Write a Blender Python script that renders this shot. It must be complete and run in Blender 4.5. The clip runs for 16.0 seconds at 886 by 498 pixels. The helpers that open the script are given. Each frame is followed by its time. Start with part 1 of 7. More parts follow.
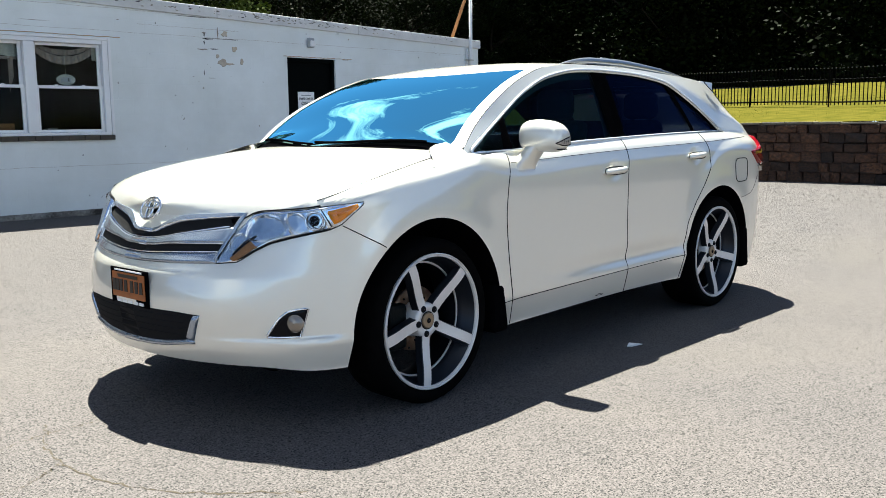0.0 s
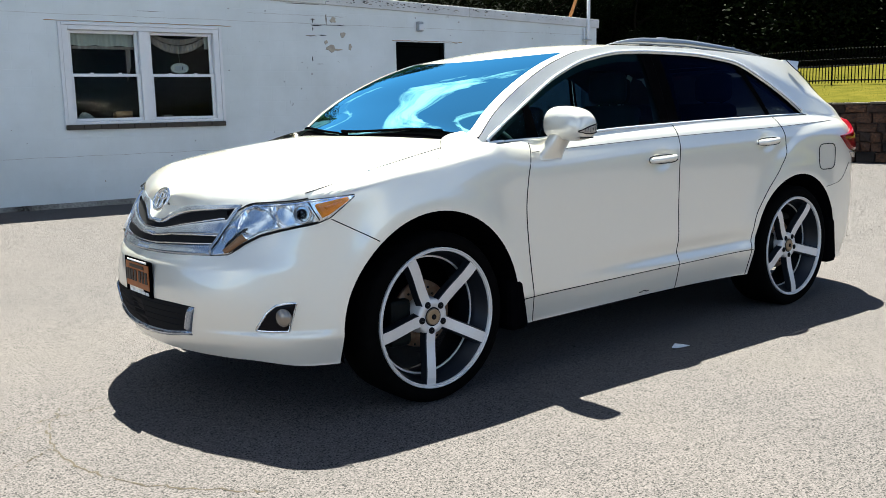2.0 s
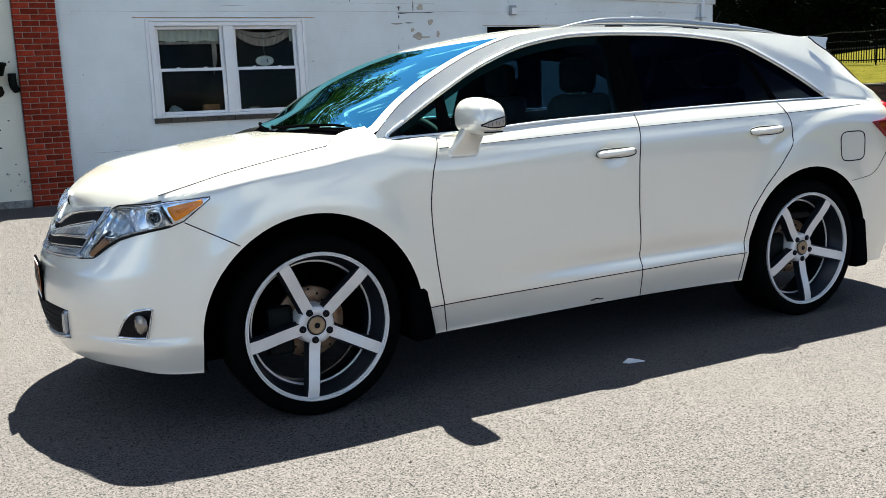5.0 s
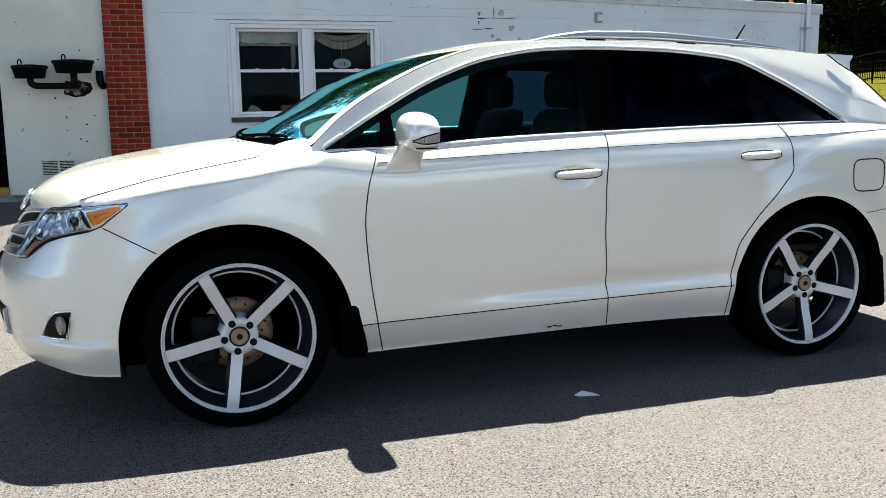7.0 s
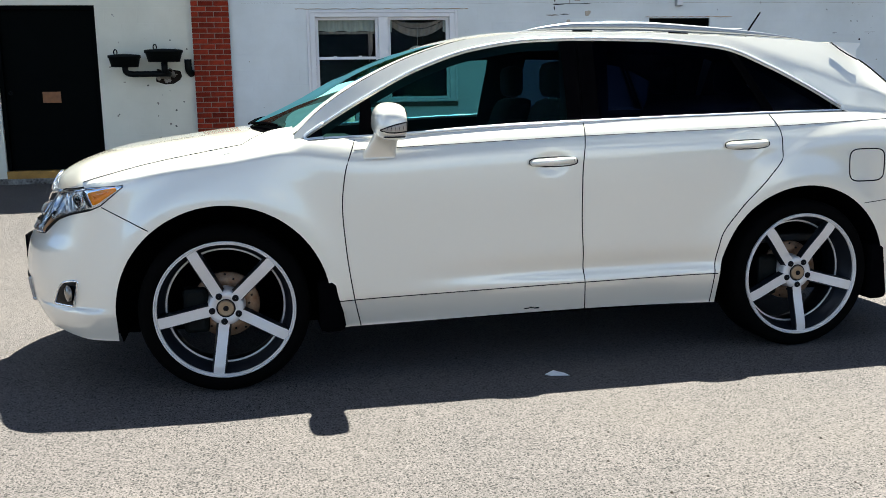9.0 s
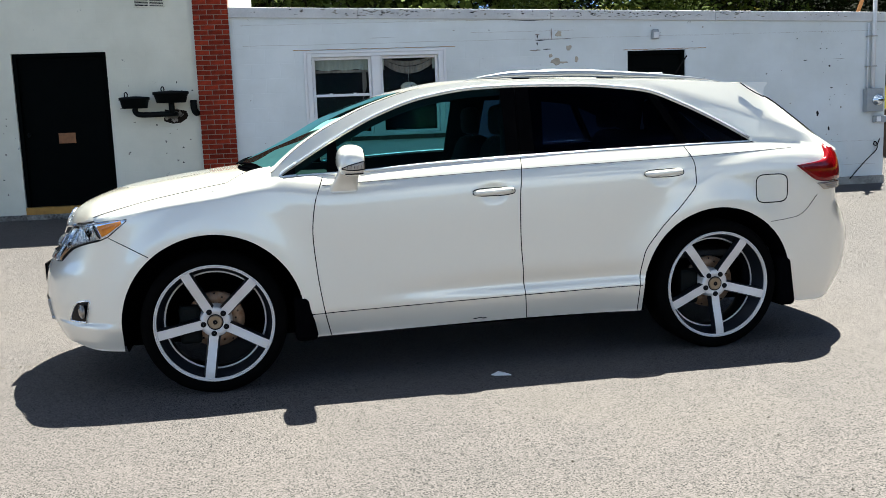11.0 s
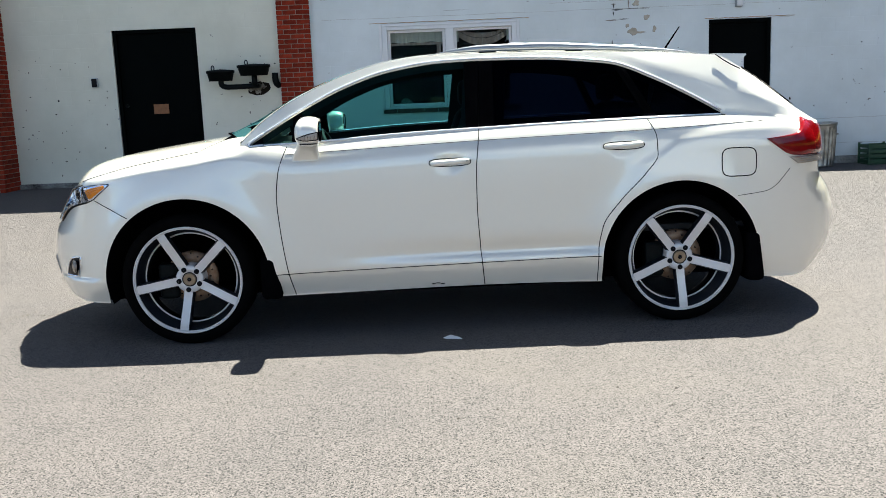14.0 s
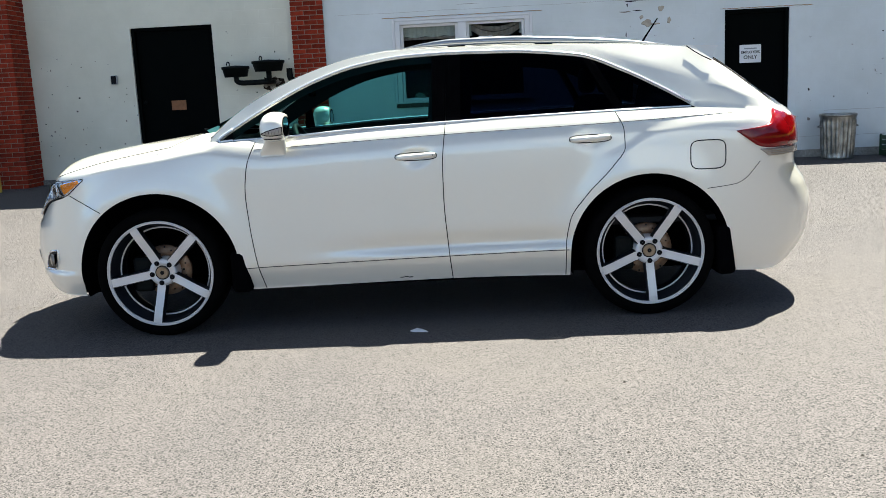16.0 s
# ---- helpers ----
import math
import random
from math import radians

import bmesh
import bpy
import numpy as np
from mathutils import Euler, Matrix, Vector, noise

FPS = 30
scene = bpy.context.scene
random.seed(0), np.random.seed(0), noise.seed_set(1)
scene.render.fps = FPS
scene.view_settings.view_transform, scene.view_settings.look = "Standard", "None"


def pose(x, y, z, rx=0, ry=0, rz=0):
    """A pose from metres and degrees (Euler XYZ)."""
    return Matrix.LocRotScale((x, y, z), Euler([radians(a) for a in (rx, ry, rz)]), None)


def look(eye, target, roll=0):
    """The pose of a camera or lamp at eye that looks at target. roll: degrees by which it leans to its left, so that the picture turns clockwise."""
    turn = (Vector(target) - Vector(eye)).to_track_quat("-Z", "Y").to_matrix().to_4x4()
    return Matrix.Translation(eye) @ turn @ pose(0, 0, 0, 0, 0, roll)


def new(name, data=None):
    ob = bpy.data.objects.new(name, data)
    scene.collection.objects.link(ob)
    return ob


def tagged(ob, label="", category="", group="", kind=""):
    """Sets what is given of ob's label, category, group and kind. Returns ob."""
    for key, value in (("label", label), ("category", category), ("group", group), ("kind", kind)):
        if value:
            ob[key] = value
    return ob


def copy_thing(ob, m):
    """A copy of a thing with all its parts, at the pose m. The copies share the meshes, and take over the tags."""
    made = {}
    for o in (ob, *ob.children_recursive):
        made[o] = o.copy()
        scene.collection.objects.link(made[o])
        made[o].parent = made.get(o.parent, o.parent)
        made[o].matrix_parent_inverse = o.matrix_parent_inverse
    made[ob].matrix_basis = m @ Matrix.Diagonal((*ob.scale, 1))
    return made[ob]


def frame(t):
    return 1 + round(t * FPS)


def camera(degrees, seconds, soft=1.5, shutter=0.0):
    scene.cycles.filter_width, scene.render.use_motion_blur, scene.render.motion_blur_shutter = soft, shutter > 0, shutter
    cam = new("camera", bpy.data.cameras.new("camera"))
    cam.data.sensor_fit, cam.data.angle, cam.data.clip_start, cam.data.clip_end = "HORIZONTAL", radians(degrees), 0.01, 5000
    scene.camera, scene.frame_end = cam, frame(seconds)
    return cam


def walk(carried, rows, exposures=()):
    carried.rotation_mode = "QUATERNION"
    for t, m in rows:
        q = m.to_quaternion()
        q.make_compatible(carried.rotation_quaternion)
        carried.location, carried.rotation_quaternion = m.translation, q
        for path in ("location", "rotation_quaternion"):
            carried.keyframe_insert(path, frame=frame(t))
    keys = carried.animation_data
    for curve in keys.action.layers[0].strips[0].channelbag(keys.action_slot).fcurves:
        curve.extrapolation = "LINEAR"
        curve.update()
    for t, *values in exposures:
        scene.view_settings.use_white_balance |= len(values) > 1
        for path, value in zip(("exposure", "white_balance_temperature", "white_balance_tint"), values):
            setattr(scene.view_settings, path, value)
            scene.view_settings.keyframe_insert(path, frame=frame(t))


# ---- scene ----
# ---- camera ----
cam = camera(52.3, 16.0, soft=0.55)
PATH = [
    (0, (-4.238, -3.551, 1.219), (-2.771, -2.22, 0.948), -0.7),
    (0.5, (-4.105, -3.583, 1.241), (-2.712, -2.179, 0.95), -0.8),
    (1, (-3.965, -3.653, 1.24), (-2.616, -2.205, 0.954), -1.0),
    (1.5, (-3.821, -3.775, 1.256), (-2.565, -2.245, 0.971), -0.7),
    (2, (-3.682, -3.853, 1.24), (-2.457, -2.302, 0.934), -1.3),
    (2.5, (-3.481, -3.881, 1.234), (-2.253, -2.335, 0.917), -1.3),
    (3, (-3.322, -3.939, 1.246), (-2.125, -2.37, 0.921), -1.5),
    (3.5, (-3.137, -4.052, 1.255), (-2.037, -2.409, 0.953), -0.8),
    (4, (-2.941, -4.144, 1.255), (-1.935, -2.447, 0.927), -1.0),
    (4.2, (-2.865, -4.158, 1.24), (-1.874, -2.455, 0.903), -1.7),
    (6.5, (-1.962, -4.42, 1.241), (-1.257, -2.57, 0.958), -0.8),
    (7, (-1.772, -4.447, 1.264), (-1.121, -2.583, 0.951), -0.8),
    (7.5, (-1.566, -4.537, 1.264), (-0.969, -2.651, 0.966), -1.3),
    (8, (-1.428, -4.635, 1.279), (-0.976, -2.712, 0.965), -1.7),
    (8.5, (-1.33, -4.714, 1.277), (-0.866, -2.8, 0.93), -0.8),
    (8.7, (-1.287, -4.752, 1.278), (-0.86, -2.83, 0.928), -1.0),
    (10.8, (-1.099, -5.486, 1.356), (-0.75, -3.537, 1.078), -1.1),
    (11, (-1.079, -5.549, 1.353), (-0.707, -3.605, 1.068), -2.2),
    (11.5, (-0.948, -5.716, 1.351), (-0.592, -3.768, 1.076), -2.4),
    (12, (-0.812, -5.816, 1.347), (-0.545, -3.856, 1.055), -3.6),
    (12.5, (-0.649, -5.798, 1.322), (-0.36, -3.844, 1.01), -3.0),
    (13, (-0.474, -5.783, 1.329), (-0.258, -3.827, 0.971), -1.3),
    (13.5, (-0.288, -5.836, 1.333), (-0.185, -3.867, 0.996), -2.0),
    (14, (-0.123, -5.881, 1.327), (-0.059, -3.91, 0.991), -2.3),
    (14.5, (0.03, -5.821, 1.307), (0.031, -3.85, 0.97), -1.9),
    (15, (0.136, -5.767, 1.305), (0.139, -3.803, 0.932), -2.0),
    (15.5, (0.207, -5.813, 1.313), (0.153, -3.845, 0.962), -2.3),
    (16, (0.297, -5.913, 1.311), (0.267, -3.943, 0.966), -2.8),
]
walk(cam, [(t, look(eye, target, roll)) for t, eye, target, roll in PATH], exposures=[(0.0, 2.3, 6150, 2), (16.0, 2.3, 6150, 2)])

# ---- light ----
SUN = Vector((0.335, 0.436, 1.15)).normalized()
world = bpy.data.worlds.new("sky")
scene.world = world
world.use_nodes = True
wn, wl = world.node_tree.nodes, world.node_tree.links
wn.clear()
sky = wn.new("ShaderNodeTexSky")
sky.sky_type = "NISHITA"
sky.sun_disc = False
sky.sun_elevation = math.asin(SUN.z)
sky.sun_rotation = math.atan2(SUN.x, SUN.y)
sky.air_density, sky.dust_density, sky.ozone_density = 0.37, 0.03, 3.0
coords = wn.new("ShaderNodeTexCoord")
stretch = wn.new("ShaderNodeMapping")
stretch.inputs["Scale"].default_value = (1.3, 1.3, 2.2)
wl.new(coords.outputs["Generated"], stretch.inputs["Vector"])
cloud = wn.new("ShaderNodeTexNoise")
cloud.inputs["Scale"].default_value = 2.1
cloud.inputs["Detail"].default_value = 9
cloud.inputs["Roughness"].default_value = 0.62
wl.new(stretch.outputs["Vector"], cloud.inputs["Vector"])
cover = wn.new("ShaderNodeMapRange")
cover.inputs["From Min"].default_value, cover.inputs["From Max"].default_value = 0.535, 0.61
wl.new(cloud.outputs["Fac"], cover.inputs["Value"])
skymix = wn.new("ShaderNodeMix")
skymix.data_type = "RGBA"
wl.new(cover.outputs["Result"], skymix.inputs["Factor"])
wl.new(sky.outputs["Color"], skymix.inputs["A"])
skymix.inputs["B"].default_value = (7.4, 7.6, 7.9, 1)
back = wn.new("ShaderNodeBackground")
back.inputs["Strength"].default_value = 0.05
wl.new(skymix.outputs["Result"], back.inputs["Color"])
wout = wn.new("ShaderNodeOutputWorld")
wl.new(back.outputs["Background"], wout.inputs["Surface"])
sun = new("sun", bpy.data.lights.new("sun", "SUN"))
sun.data.energy, sun.data.angle, sun.data.color = 5.0, radians(0.53), (1.0, 0.925, 0.81)
sun.matrix_world = look(SUN * 60, (0, 0, 0))

# ---- materials ----
def material(name, base, rough=0.6, metal=0.0, vary=0.0, scale=6.0, bump=0.0, bump_scale=60.0, coat=0.0, second=None, spots=None, spec=None):
    """A Principled surface whose colour wanders between two tones at a large and a small scale, with fine relief."""
    m = bpy.data.materials.new(name)
    m.use_nodes = True
    n, l = m.node_tree.nodes, m.node_tree.links
    p = n["Principled BSDF"]
    p.inputs["Roughness"].default_value = rough
    p.inputs["Metallic"].default_value = metal
    p.inputs["Base Color"].default_value = (*base, 1)
    if spec is not None:
        p.inputs["Specular IOR Level"].default_value = spec
    if coat:
        p.inputs["Coat Weight"].default_value = coat
        p.inputs["Coat Roughness"].default_value = 0.02
    tc = n.new("ShaderNodeTexCoord")
    if vary:
        big = n.new("ShaderNodeTexNoise")
        big.inputs["Scale"].default_value = scale
        big.inputs["Detail"].default_value = 6
        fine = n.new("ShaderNodeTexNoise")
        fine.inputs["Scale"].default_value = scale * 14
        fine.inputs["Detail"].default_value = 4
        for t in (big, fine):
            l.new(tc.outputs["Object"], t.inputs["Vector"])
        add = n.new("ShaderNodeMath")
        add.operation = "MULTIPLY_ADD"
        add.inputs[1].default_value = 0.45
        l.new(fine.outputs["Fac"], add.inputs[0])
        l.new(big.outputs["Fac"], add.inputs[2])
        rng = n.new("ShaderNodeMapRange")
        rng.inputs["From Min"].default_value, rng.inputs["From Max"].default_value = 0.5, 0.95
        l.new(add.outputs["Value"], rng.inputs["Value"])
        mix = n.new("ShaderNodeMix")
        mix.data_type = "RGBA"
        l.new(rng.outputs["Result"], mix.inputs["Factor"])
        other = second or tuple(c * (1 - vary) for c in base)
        mix.inputs["A"].default_value = (*base, 1)
        mix.inputs["B"].default_value = (*other, 1)
        l.new(mix.outputs["Result"], p.inputs["Base Color"])
    if bump:
        b = n.new("ShaderNodeTexNoise")
        b.inputs["Scale"].default_value = bump_scale
        b.inputs["Detail"].default_value = 5
        l.new(tc.outputs["Object"], b.inputs["Vector"])
        bm_ = n.new("ShaderNodeBump")
        bm_.inputs["Strength"].default_value = bump
        bm_.inputs["Distance"].default_value = 0.01
        l.new(b.outputs["Fac"], bm_.inputs["Height"])
        l.new(bm_.outputs["Normal"], p.inputs["Normal"])
    return m


def pane_material(name, tint, gloss=0.02, ior=1.5, mirror_tint=(1, 1, 1)):
    """Thin tinted glass: it lets light through by its tint and mirrors by Fresnel. The gloss colour tints what it
    mirrors.
    """
    m = bpy.data.materials.new(name)
    m.use_nodes = True
    n, l = m.node_tree.nodes, m.node_tree.links
    n.clear()
    clear = n.new("ShaderNodeBsdfTransparent")
    clear.inputs["Color"].default_value = (*tint, 1)
    shine = n.new("ShaderNodeBsdfGlossy")
    shine.inputs["Roughness"].default_value = gloss
    shine.inputs["Color"].default_value = (*mirror_tint, 1)
    fr = n.new("ShaderNodeFresnel")
    fr.inputs["IOR"].default_value = ior
    mix = n.new("ShaderNodeMixShader")
    out = n.new("ShaderNodeOutputMaterial")
    l.new(fr.outputs["Fac"], mix.inputs["Fac"])
    l.new(clear.outputs["BSDF"], mix.inputs[1])
    l.new(shine.outputs["BSDF"], mix.inputs[2])
    l.new(mix.outputs["Shader"], out.inputs["Surface"])
    return m


def link_new(m, kind, **values):
    node = m.node_tree.nodes.new(kind)
    for k, v in values.items():
        node.inputs[k.replace("_", " ")].default_value = v
    return node


def asphalt_material():
    """Sun-bleached asphalt: pale aggregate in a grey binder, with pits, stains and worn patches."""
    m = material("bleached_asphalt", (0.3, 0.29, 0.265), 0.9)
    n, l = m.node_tree.nodes, m.node_tree.links
    p = n["Principled BSDF"]
    tc = n.new("ShaderNodeTexCoord")
    stones = link_new(m, "ShaderNodeTexVoronoi", Scale=185.0)
    pits = link_new(m, "ShaderNodeTexNoise", Scale=125.0, Detail=2.0)
    wear = link_new(m, "ShaderNodeTexNoise", Scale=0.55, Detail=7.0, Roughness=0.6)
    patch = link_new(m, "ShaderNodeTexNoise", Scale=3.3, Detail=6.0)
    for t in (stones, pits, wear, patch):
        l.new(tc.outputs["Object"], t.inputs["Vector"])
    ramp = n.new("ShaderNodeValToRGB")
    e = ramp.color_ramp.elements
    e[0].position, e[0].color = 0.0, (0.05, 0.044, 0.0427, 1)
    e[1].position, e[1].color = 1.0, (0.142, 0.124, 0.1207, 1)
    mid = e.new(0.5)
    mid.color = (0.088, 0.0772, 0.075, 1)
    sep = n.new("ShaderNodeSeparateColor")
    l.new(stones.outputs["Color"], sep.inputs["Color"])
    l.new(sep.outputs["Red"], ramp.inputs["Fac"])
    pit = n.new("ShaderNodeMapRange")
    pit.inputs["From Min"].default_value, pit.inputs["From Max"].default_value = 0.59, 0.61
    l.new(pits.outputs["Fac"], pit.inputs["Value"])
    dark = n.new("ShaderNodeMix")
    dark.data_type = "RGBA"
    dark.inputs["B"].default_value = (0.008, 0.0075, 0.007, 1)
    l.new(pit.outputs["Result"], dark.inputs["Factor"])
    l.new(ramp.outputs["Color"], dark.inputs["A"])
    pores = link_new(m, "ShaderNodeTexVoronoi", Scale=80.0)
    l.new(tc.outputs["Object"], pores.inputs["Vector"])
    pick = n.new("ShaderNodeSeparateColor")
    l.new(pores.outputs["Color"], pick.inputs["Color"])
    size = n.new("ShaderNodeMath")
    size.operation = "MULTIPLY"
    size.inputs[1].default_value = 0.43
    l.new(pick.outputs["Red"], size.inputs[0])
    near = n.new("ShaderNodeMath")
    near.operation = "LESS_THAN"
    l.new(pores.outputs["Distance"], near.inputs[0])
    l.new(size.outputs["Value"], near.inputs[1])
    holed = n.new("ShaderNodeMix")
    holed.data_type = "RGBA"
    holed.inputs["B"].default_value = (0.007, 0.0065, 0.006, 1)
    l.new(near.outputs["Value"], holed.inputs["Factor"])
    l.new(dark.outputs["Result"], holed.inputs["A"])
    tone = n.new("ShaderNodeMix")
    tone.data_type = "RGBA"
    tone.blend_type = "MULTIPLY"
    tone.inputs["Factor"].default_value = 1
    both = n.new("ShaderNodeMath")
    both.operation = "MULTIPLY_ADD"
    both.inputs[1].default_value = 0.5
    l.new(patch.outputs["Fac"], both.inputs[0])
    l.new(wear.outputs["Fac"], both.inputs[2])
    tr = n.new("ShaderNodeValToRGB")
    t = tr.color_ramp.elements
    t[0].position, t[0].color = 0.55, (0.88, 0.88, 0.88, 1)
    t[1].position, t[1].color = 0.95, (1.06, 1.045, 1.03, 1)
    l.new(both.outputs["Value"], tr.inputs["Fac"])
    l.new(holed.outputs["Result"], tone.inputs["A"])
    l.new(tr.outputs["Color"], tone.inputs["B"])
    dust = link_new(m, "ShaderNodeTexNoise", Scale=0.32, Detail=6.0, Roughness=0.65)
    grit = link_new(m, "ShaderNodeTexNoise", Scale=38.0, Detail=3.0, Roughness=0.6)
    soil = link_new(m, "ShaderNodeTexNoise", Scale=1.1, Detail=4.0)
    for q in (dust, grit, soil):
        l.new(tc.outputs["Object"], q.inputs["Vector"])
    dusty = n.new("ShaderNodeMapRange")
    dusty.inputs["From Min"].default_value, dusty.inputs["From Max"].default_value = 0.52, 0.68
    dusty.inputs["To Max"].default_value = 0.3
    l.new(dust.outputs["Fac"], dusty.inputs["Value"])
    sandy = n.new("ShaderNodeMix")
    sandy.data_type = "RGBA"
    sandy.inputs["B"].default_value = (0.1, 0.087, 0.075, 1)
    l.new(dusty.outputs["Result"], sandy.inputs["Factor"])
    l.new(tone.outputs["Result"], sandy.inputs["A"])
    lump = n.new("ShaderNodeMath")
    lump.operation = "MULTIPLY_ADD"
    lump.inputs[1].default_value = 0.35
    l.new(soil.outputs["Fac"], lump.inputs[0])
    l.new(grit.outputs["Fac"], lump.inputs[2])
    gritty = n.new("ShaderNodeMapRange")
    gritty.inputs["From Min"].default_value, gritty.inputs["From Max"].default_value = 0.855, 0.87
    l.new(lump.outputs["Value"], gritty.inputs["Value"])
    speck = n.new("ShaderNodeMix")
    speck.data_type = "RGBA"
    speck.inputs["B"].default_value = (0.016, 0.013, 0.011, 1)
    l.new(gritty.outputs["Result"], speck.inputs["Factor"])
    l.new(sandy.outputs["Result"], speck.inputs["A"])
    l.new(speck.outputs["Result"], p.inputs["Base Color"])
    height = n.new("ShaderNodeMath")
    height.operation = "SUBTRACT"
    l.new(sep.outputs["Green"], height.inputs[0])
    l.new(pit.outputs["Result"], height.inputs[1])
    bump = link_new(m, "ShaderNodeBump", Strength=1.0, Distance=0.008)
    l.new(height.outputs["Value"], bump.inputs["Height"])
    l.new(bump.outputs["Normal"], p.inputs["Normal"])
    return m


def painted_block_material(name, base):
    """White paint over concrete block: faint courses, grime, chips down to grey."""
    m = material(name, base, 0.7)
    n, l = m.node_tree.nodes, m.node_tree.links
    p = n["Principled BSDF"]
    tc = n.new("ShaderNodeTexCoord")
    flat = n.new("ShaderNodeMapping")
    flat.inputs["Rotation"].default_value = (radians(90), 0, 0)
    l.new(tc.outputs["Object"], flat.inputs["Vector"])
    blocks = link_new(m, "ShaderNodeTexBrick", Scale=1.0)
    blocks.inputs["Brick Width"].default_value = 0.4
    blocks.inputs["Row Height"].default_value = 0.2
    blocks.inputs["Mortar Size"].default_value = 0.004
    blocks.inputs["Mortar Smooth"].default_value = 0.6
    l.new(flat.outputs["Vector"], blocks.inputs["Vector"])
    grime = link_new(m, "ShaderNodeTexNoise", Scale=0.9, Detail=8.0, Roughness=0.62)
    chips = link_new(m, "ShaderNodeTexNoise", Scale=9.0, Detail=5.0, Roughness=0.7)
    where = link_new(m, "ShaderNodeTexNoise", Scale=1.3, Detail=3.0)
    grain = link_new(m, "ShaderNodeTexNoise", Scale=120.0, Detail=3.0)
    for t in (grime, chips, where, grain):
        l.new(tc.outputs["Object"], t.inputs["Vector"])
    tone = n.new("ShaderNodeValToRGB")
    e = tone.color_ramp.elements
    e[0].position, e[0].color = 0.3, (base[0] * 0.84, base[1] * 0.84, base[2] * 0.82, 1)
    e[1].position, e[1].color = 0.62, (*base, 1)
    l.new(grime.outputs["Fac"], tone.inputs["Fac"])
    both = n.new("ShaderNodeMath")
    both.operation = "MULTIPLY_ADD"
    both.inputs[1].default_value = 0.75
    l.new(where.outputs["Fac"], both.inputs[0])
    l.new(chips.outputs["Fac"], both.inputs[2])
    hit = n.new("ShaderNodeMapRange")
    hit.inputs["From Min"].default_value, hit.inputs["From Max"].default_value = 1.115, 1.13
    l.new(both.outputs["Value"], hit.inputs["Value"])
    bare = n.new("ShaderNodeMix")
    bare.data_type = "RGBA"
    bare.inputs["B"].default_value = (0.2, 0.19, 0.18, 1)
    l.new(hit.outputs["Result"], bare.inputs["Factor"])
    l.new(tone.outputs["Color"], bare.inputs["A"])
    l.new(bare.outputs["Result"], p.inputs["Base Color"])
    b1 = link_new(m, "ShaderNodeBump", Strength=0.35, Distance=0.004)
    b1.invert = True
    l.new(blocks.outputs["Fac"], b1.inputs["Height"])
    b2 = link_new(m, "ShaderNodeBump", Strength=0.25, Distance=0.003)
    l.new(grain.outputs["Fac"], b2.inputs["Height"])
    l.new(b1.outputs["Normal"], b2.inputs["Normal"])
    l.new(b2.outputs["Normal"], p.inputs["Normal"])
    return m


def by_object(m, low, high, rough_tone=False):
    """Lets each object of a material take its own tone between two colours."""
    n, l = m.node_tree.nodes, m.node_tree.links
    p = n["Principled BSDF"]
    info = n.new("ShaderNodeObjectInfo")
    mix = n.new("ShaderNodeMix")
    mix.data_type = "RGBA"
    mix.inputs["A"].default_value, mix.inputs["B"].default_value = (*low, 1), (*high, 1)
    l.new(info.outputs["Random"], mix.inputs["Factor"])
    tc = n.new("ShaderNodeTexCoord")
    noise_ = link_new(m, "ShaderNodeTexNoise", Scale=14.0, Detail=6.0)
    l.new(tc.outputs["Object"], noise_.inputs["Vector"])
    mul = n.new("ShaderNodeMix")
    mul.data_type = "RGBA"
    mul.blend_type = "MULTIPLY"
    mul.inputs["Factor"].default_value = 0.75
    l.new(mix.outputs["Result"], mul.inputs["A"])
    l.new(noise_.outputs["Color"], mul.inputs["B"])
    gain = n.new("ShaderNodeVectorMath")
    gain.operation = "SCALE"
    gain.inputs["Scale"].default_value = 1.7
    if rough_tone:
        spread = n.new("ShaderNodeMapRange")
        spread.inputs["From Min"].default_value, spread.inputs["From Max"].default_value = 0.36, 0.66
        spread.inputs["To Min"].default_value, spread.inputs["To Max"].default_value = 0.08, 1.3
        noise_.inputs["Scale"].default_value = 4.5
        noise_.inputs["Roughness"].default_value = 0.7
        mul.inputs["Factor"].default_value = 1.0
        l.new(noise_.outputs["Fac"], spread.inputs["Value"])
        l.new(spread.outputs["Result"], gain.inputs[0])
    else:
        l.new(noise_.outputs["Fac"], gain.inputs[0])
    l.new(gain.outputs["Vector"], mul.inputs["B"])
    l.new(mul.outputs["Result"], p.inputs["Base Color"])
    return m


